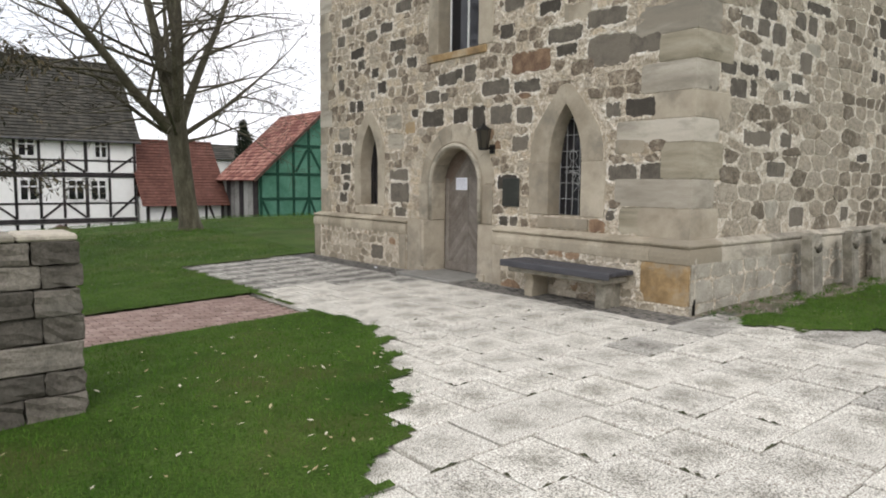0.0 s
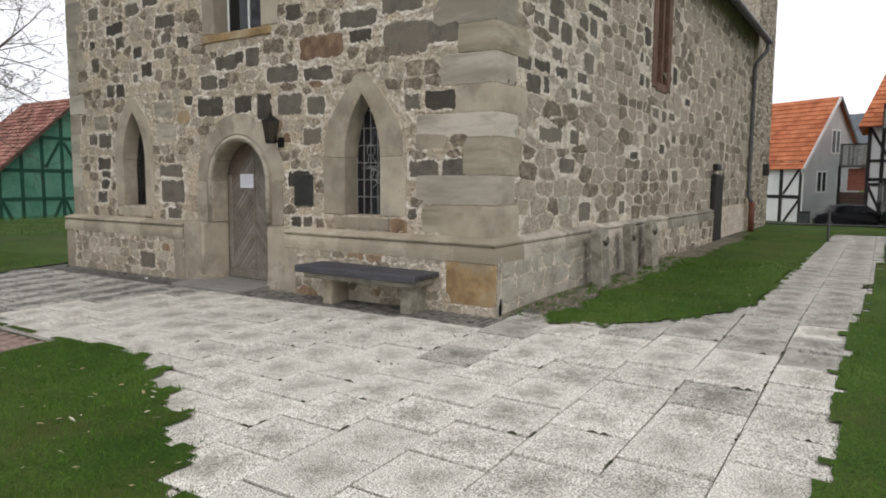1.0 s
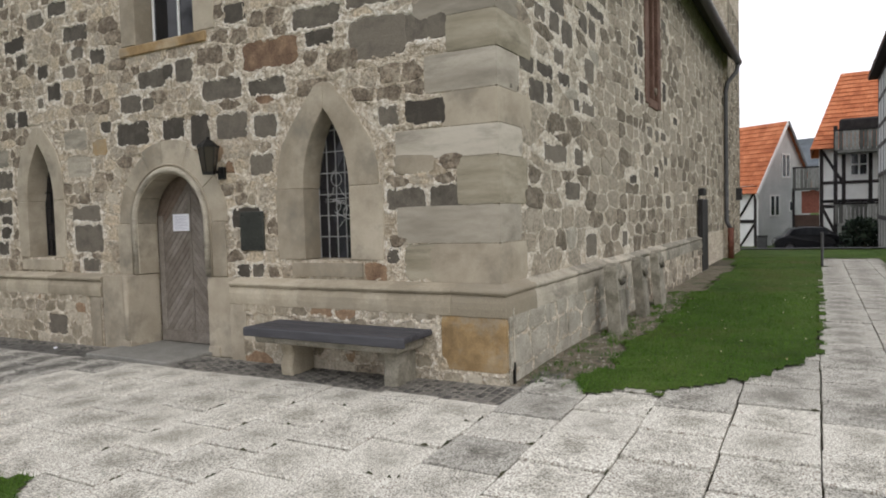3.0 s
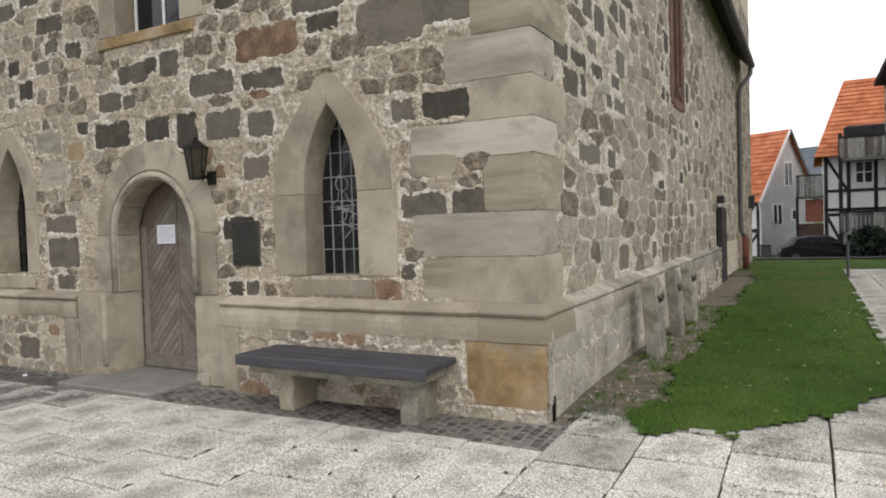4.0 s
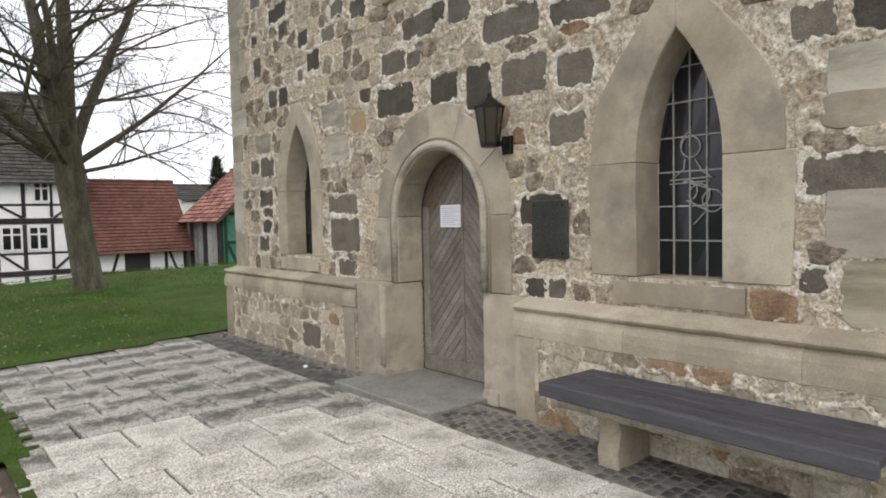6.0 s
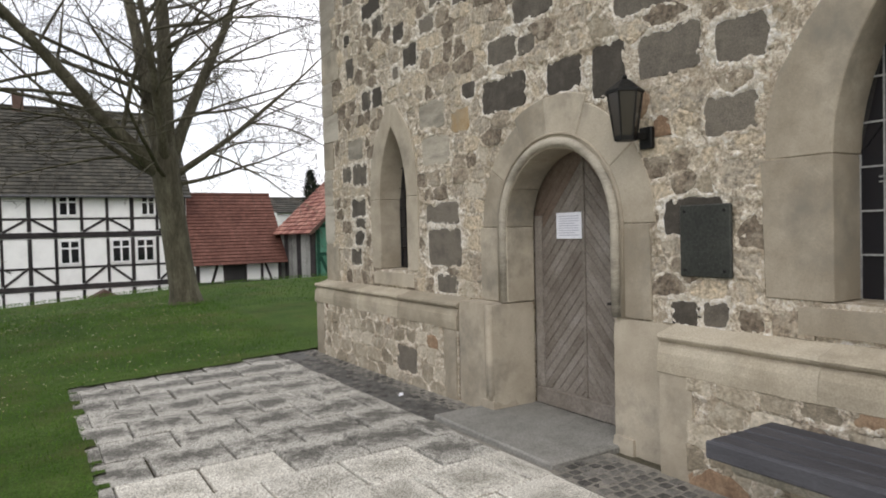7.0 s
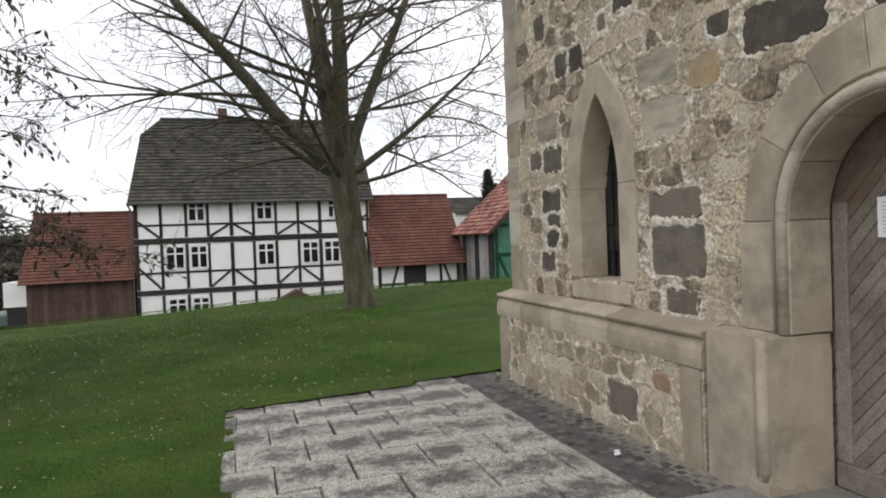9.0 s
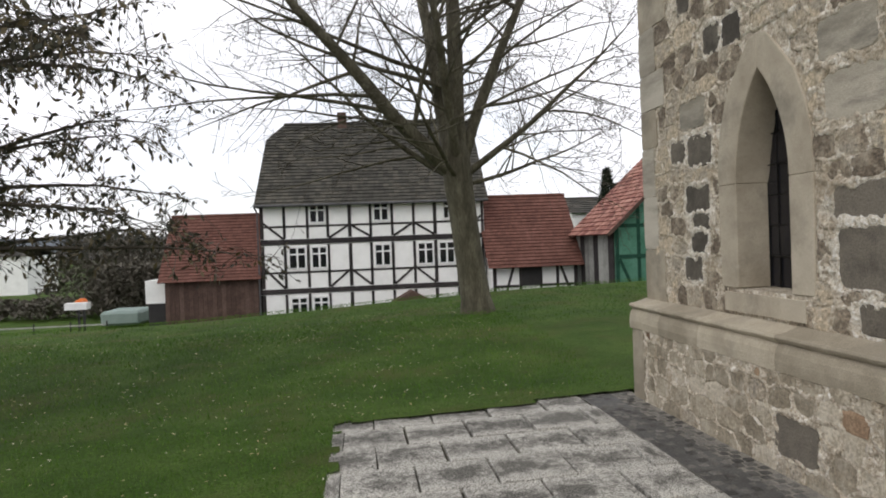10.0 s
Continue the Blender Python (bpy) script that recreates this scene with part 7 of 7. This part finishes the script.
# parked car
def car_at(m):
    c = empty("car", m, "black hatchback parked at the roadside", "car")
    prof = [(-2.05, 0.28), (-2.1, 0.62), (-1.95, 0.85), (-1.6, 0.95), (-1.25, 1.38), (-0.5, 1.48), (0.35, 1.44), (1.05, 0.98), (1.85, 0.82), (2.08, 0.6), (2.05, 0.28)]
    bm = bmesh.new()
    rings = []
    for yy, k in ((-0.86, 0.94), (-0.80, 1.0), (0.80, 1.0), (0.86, 0.94)):
        rings.append([bm.verts.new((x * (0.985 if k < 1 else 1), yy * (0.82 if zz > 1.2 else 1.0), 0.28 + (zz - 0.28) * k)) for x, zz in prof])
    n = len(prof)
    for a, b in zip(rings, rings[1:]):
        for k in range(n):
            bm.faces.new((a[k], a[(k + 1) % n], b[(k + 1) % n], b[k]))
    bm.faces.new(rings[0]), bm.faces.new(rings[-1][::-1])
    bmesh.ops.recalc_face_normals(bm, faces=bm.faces)
    part("body", bm, M_CARPAINT, c, "glossy black paint")
    for s in (-1, 1):
        bm = bmesh.new()
        plate(bm, [[(-1.4, 0.98), (0.85, 1.0), (0.3, 1.36), (-0.5, 1.4), (-1.15, 1.3)]], lambda u, v, d: (u, s * (0.875 - (v - 0.9) * 0.28) + d, v), -0.012, 0.012)
        part("side_window", bm, M_PANE, c)
        for x in (-1.3, 1.3):
            bm = bmesh.new()
            tube(bm, [(x, s * 0.70, 0.31), (x, s * 0.89, 0.31)], 0.31, 16)
            w = part("wheel", bm, M_RUBBER, c)
            bm = bmesh.new()
            tube(bm, [(x, s * 0.88, 0.31), (x, s * 0.905, 0.31)], 0.19, 12)
            part("rim", bm, M_ZINC, w)
        part("headlight", boxes(((1.82, s * 0.62 - 0.16, 0.6), (2.06, s * 0.62 + 0.16, 0.74)), bevel=0.03), M_WINFRAME, c)
        part("mirror", boxes(((0.55, s * 0.95 - 0.09, 0.98), (0.7, s * 0.95 + 0.09, 1.1)), bevel=0.03), M_CARPAINT, c)
    bm = bmesh.new()
    vs = [bm.verts.new(v) for v in ((1.04, -0.68, 1.0), (1.04, 0.68, 1.0), (0.4, 0.6, 1.42), (0.4, -0.6, 1.42))]
    bm.faces.new(vs)
    bmesh.ops.translate(bm, vec=(0.02, 0, 0.02), verts=bm.verts)
    # paler than the side windows: sky reflection painted into the glass colour
    part("windscreen", bm, M_PALEGLASS, c)


car_at(pose(45.2, 2.0, ground_z(45.2, 2.0) + 0.01, 0, 0, -82))
post = empty("street_post", pose(19.8, 1.75, ground_z(19.8, 1.75)), "thin grey metal post beside the path", "post")
bm = bmesh.new()
tube(bm, [(0, 0, -0.1), (0, 0, 0.8)], 0.03, 8)
part("pole", bm, M_ZINC, post)
part("cap", boxes(((-0.04, -0.04, 0.8), (0.04, 0.04, 0.83))), M_ZINC, post)
bins = empty("waste_bin", pose(50.8, 5.0, -1.25), "grey wheeled waste bin by the house", "waste bin")
part("body", boxes(((-0.3, -0.3, 0), (0.3, 0.3, 0.95)), bevel=0.04), M_ZINC, bins)
part("lid", boxes(((-0.33, -0.33, 0.95), (0.33, 0.33, 1.05)), bevel=0.03), M_DARKPANEL, bins)

# wooded hills in the distance, their haze painted into the colour
bm = bmesh.new()
prev = None
for k in range(81):
    a = radians(-70 + k * 260 / 80)
    R = 900.0
    h = 62 + 22 * noise.noise((math.cos(a) * 2.2, math.sin(a) * 2.2, 1.3)) + 5 * noise.noise((a * 14, 0.2, 0.7))
    east = max(0.0, math.cos(a - radians(-6)))
    h = h * (0.35 + 1.25 * east ** 4)
    top = bm.verts.new((R * math.cos(a), R * math.sin(a), h))
    mid = bm.verts.new((R * 0.8 * math.cos(a), R * 0.8 * math.sin(a), h * 0.35 - 2))
    foot = bm.verts.new((R * 0.62 * math.cos(a), R * 0.62 * math.sin(a), -6))
    if prev:
        bm.faces.new((prev[0], top, mid, prev[1]))
        bm.faces.new((prev[1], mid, foot, prev[2]))
    prev = (top, mid, foot)
tagged(mesh_ob("backdrop", bm, M_WOODS, smooth=True), "wooded hills with blue-grey distance haze in their colour", "hills", kind="structure")

# ---- lawn ----
def lawn_here(x, y):
    n = 0.10 * noise.noise((x * 1.7, y * 1.7, 0)) + 0.06 * noise.noise((x * 5, y * 5, 3))
    if built(x, y) or (x > 24 and 3.9 < y < 13.4):
        return False
    if 6.45 < x < 20 and 3.62 + n * 2 < y < 4.4:
        return False
    if on_path(x, y):
        return False
    if x > 6.05 and 3.85 < y < 13.3:
        return x > 6.53 and not paved(x + n, y + n)
    e = 0.06
    return not (paved(x + n - e, y + n) and paved(x + n + e, y + n) and paved(x + n, y + n - e) and paved(x + n, y + n + e))


def turf(name, x0, y0, x1, y1, step, mat):
    """Turf that laps over the paving's edge in small uneven scallops."""
    V, F, idx = [], [], {}
    nx, ny = int((x1 - x0) / step), int((y1 - y0) / step)

    def vert(i, j):
        if (i, j) not in idx:
            x, y = x0 + i * step, y0 + j * step
            idx[(i, j)] = len(V)
            V.append((x + 0.25 * step * noise.noise((x * 9, y * 9, 1)), y + 0.25 * step * noise.noise((x * 9, y * 9, 5)), ground_z(x, y) + 0.036 - 0.072 * max(smooth01((y - 13.4) / 1.5), smooth01((-0.9 - x) / 0.8), smooth01((-1.5 - y) / 1.2)) + 0.01 * noise.noise((x * 6, y * 6, 2))))
        return idx[(i, j)]

    for j in range(ny):
        for i in range(nx):
            if lawn_here(x0 + (i + 0.5) * step, y0 + (j + 0.5) * step):
                F.append((vert(i, j), vert(i + 1, j), vert(i + 1, j + 1), vert(i, j + 1)))
    me = bpy.data.meshes.new(name)
    me.from_pydata(V, [], F)
    me.materials.append(mat)
    me.polygons.foreach_set("use_smooth", [True] * len(me.polygons))
    return new(name, me)


tagged(turf("lawn", -1.8, -3.0, 11.0, 15.0, 0.08, M_GRASS), "short green lawn lapping over the slab edges", "lawn", kind="structure")
tagged(turf("lawn", 11.0, -1.0, 23.0, 4.2, 0.12, M_GRASS), "short green lawn beside the church path", "lawn", kind="structure")


def blades(name, spots, tall, wide):
    n = len(spots)
    V = np.zeros((n * 3, 3))
    rr = np.random.RandomState(5)
    for k, (x, y) in enumerate(spots):
        z = ground_z(x, y) + 0.02
        a = rr.uniform(0, 2 * math.pi)
        h = tall * rr.uniform(0.5, 1.2)
        lean = rr.uniform(0.1, 0.7) * h
        b = rr.uniform(0, 2 * math.pi)
        dx, dy = math.cos(a) * wide / 2, math.sin(a) * wide / 2
        V[3 * k] = (x - dx, y - dy, z)
        V[3 * k + 1] = (x + dx, y + dy, z)
        V[3 * k + 2] = (x + math.cos(b) * lean, y + math.sin(b) * lean, z + h)
    me = bpy.data.meshes.new(name)
    me.vertices.add(n * 3)
    me.vertices.foreach_set("co", V.ravel())
    me.loops.add(n * 3)
    me.loops.foreach_set("vertex_index", np.arange(n * 3, dtype=np.int32))
    me.polygons.add(n)
    me.polygons.foreach_set("loop_start", np.arange(0, n * 3, 3, dtype=np.int32))
    me.update(calc_edges=True)
    me.materials.append(M_BLADE)
    return tagged(new(name, me), "short green grass blades of the lawn", "grass", kind="stuff")


r6 = random.Random(17)
spots = []
for x0, y0, x1, y1, per in ((-1.5, 2.0, 4.25, 7.55, 2600), (1.0, 9.4, 4.3, 13.4, 1100), (6.9, 1.7, 14.0, 3.7, 1500), (4.0, -1.0, 9.0, 0.85, 1200), (-3.0, 13.0, 7.2, 20.0, 420), (14.0, 1.7, 23.0, 4.0, 350), (-3, 9.4, 1.0, 13.0, 350)):
    for k in range(int((x1 - x0) * (y1 - y0) * per)):
        x, y = r6.uniform(x0, x1), r6.uniform(y0, y1)
        if lawn_here(x, y):
            spots.append((x, y))
blades("grass", spots, 0.05, 0.007)
spots = []
for k in range(26000):
    x, y = r6.uniform(-8, 14), r6.uniform(18, 27)
    spots.append((x, y))
blades("grass", spots, 0.04, 0.014)

# fallen leaves and daisies on the lawn
fallen = ([], [])
for k in range(2900):
    x, y = (r6.uniform(-1.5, 3.6), r6.uniform(2.0, 7.0)) if k < 330 else ((r6.uniform(-4, 6.5), r6.uniform(11.5, 21)) if k < 2800 else (r6.uniform(7.3, 16), r6.uniform(1.9, 3.6)))
    if not lawn_here(x, y):
        continue
    p = Vector((x, y, ground_z(x, y) + r6.uniform(0.055, 0.075)))
    a = r6.uniform(0, 2 * math.pi)
    s = r6.uniform(0.012, 0.034) if k < 330 else r6.uniform(0.008, 0.024)
    d, e = Vector((math.cos(a), math.sin(a), r6.uniform(-0.3, 0.5))) * s, Vector((-math.sin(a), math.cos(a), r6.uniform(-0.2, 0.3))) * s * 0.45
    b0 = len(fallen[0])
    fallen[0].extend([p - d, p + e, p + d, p - e])
    fallen[1].append((b0, b0 + 1, b0 + 2, b0 + 3))
lv = stones_mesh("fallen_leaves", fallen, M_DRYLEAF, None)
tagged(lv, "pale fallen leaves scattered on the lawn", "leaves", kind="stuff")

# loose pebbles and weeds in the gravel strip
pebbles = ([], [])
for k in range(900):
    x, y = r6.uniform(7.1, 14.0), r6.uniform(3.5, 4.16)
    if lawn_here(x, y) or paved(x, y):
        continue
    s = r6.uniform(0.008, 0.026)
    p = Vector((x, y, ground_z(x, y) + 0.006))
    b0 = len(pebbles[0])
    for q in range(5):
        a = 2 * math.pi * q / 5 + r6.random()
        pebbles[0].append(p + Vector((math.cos(a) * s, math.sin(a) * s * 0.8, 0)))
    pebbles[0].append(p + Vector((0, 0, s * 0.6)))
    for q in range(5):
        pebbles[1].append((b0 + q, b0 + (q + 1) % 5, b0 + 5))
tagged(stones_mesh("pebbles", pebbles, material("strip_pebbles", [(0.12, 0.11, 0.09), (0.22, 0.20, 0.165), (0.34, 0.31, 0.26)], 8, vary="island", spread=0.8, bump=0.2), None), "loose grey pebbles in the gravel strip", "pebbles", kind="stuff")
weeds = []
for k in range(260):
    cx, cy = r6.uniform(7.1, 14.0), r6.uniform(3.45, 4.1)
    if paved(cx, cy):
        continue
    for q in range(r6.randint(6, 22)):
        weeds.append((cx + r6.gauss(0, 0.035), min(4.17, cy + r6.gauss(0, 0.03))))
blades("weeds", weeds, 0.045, 0.007)
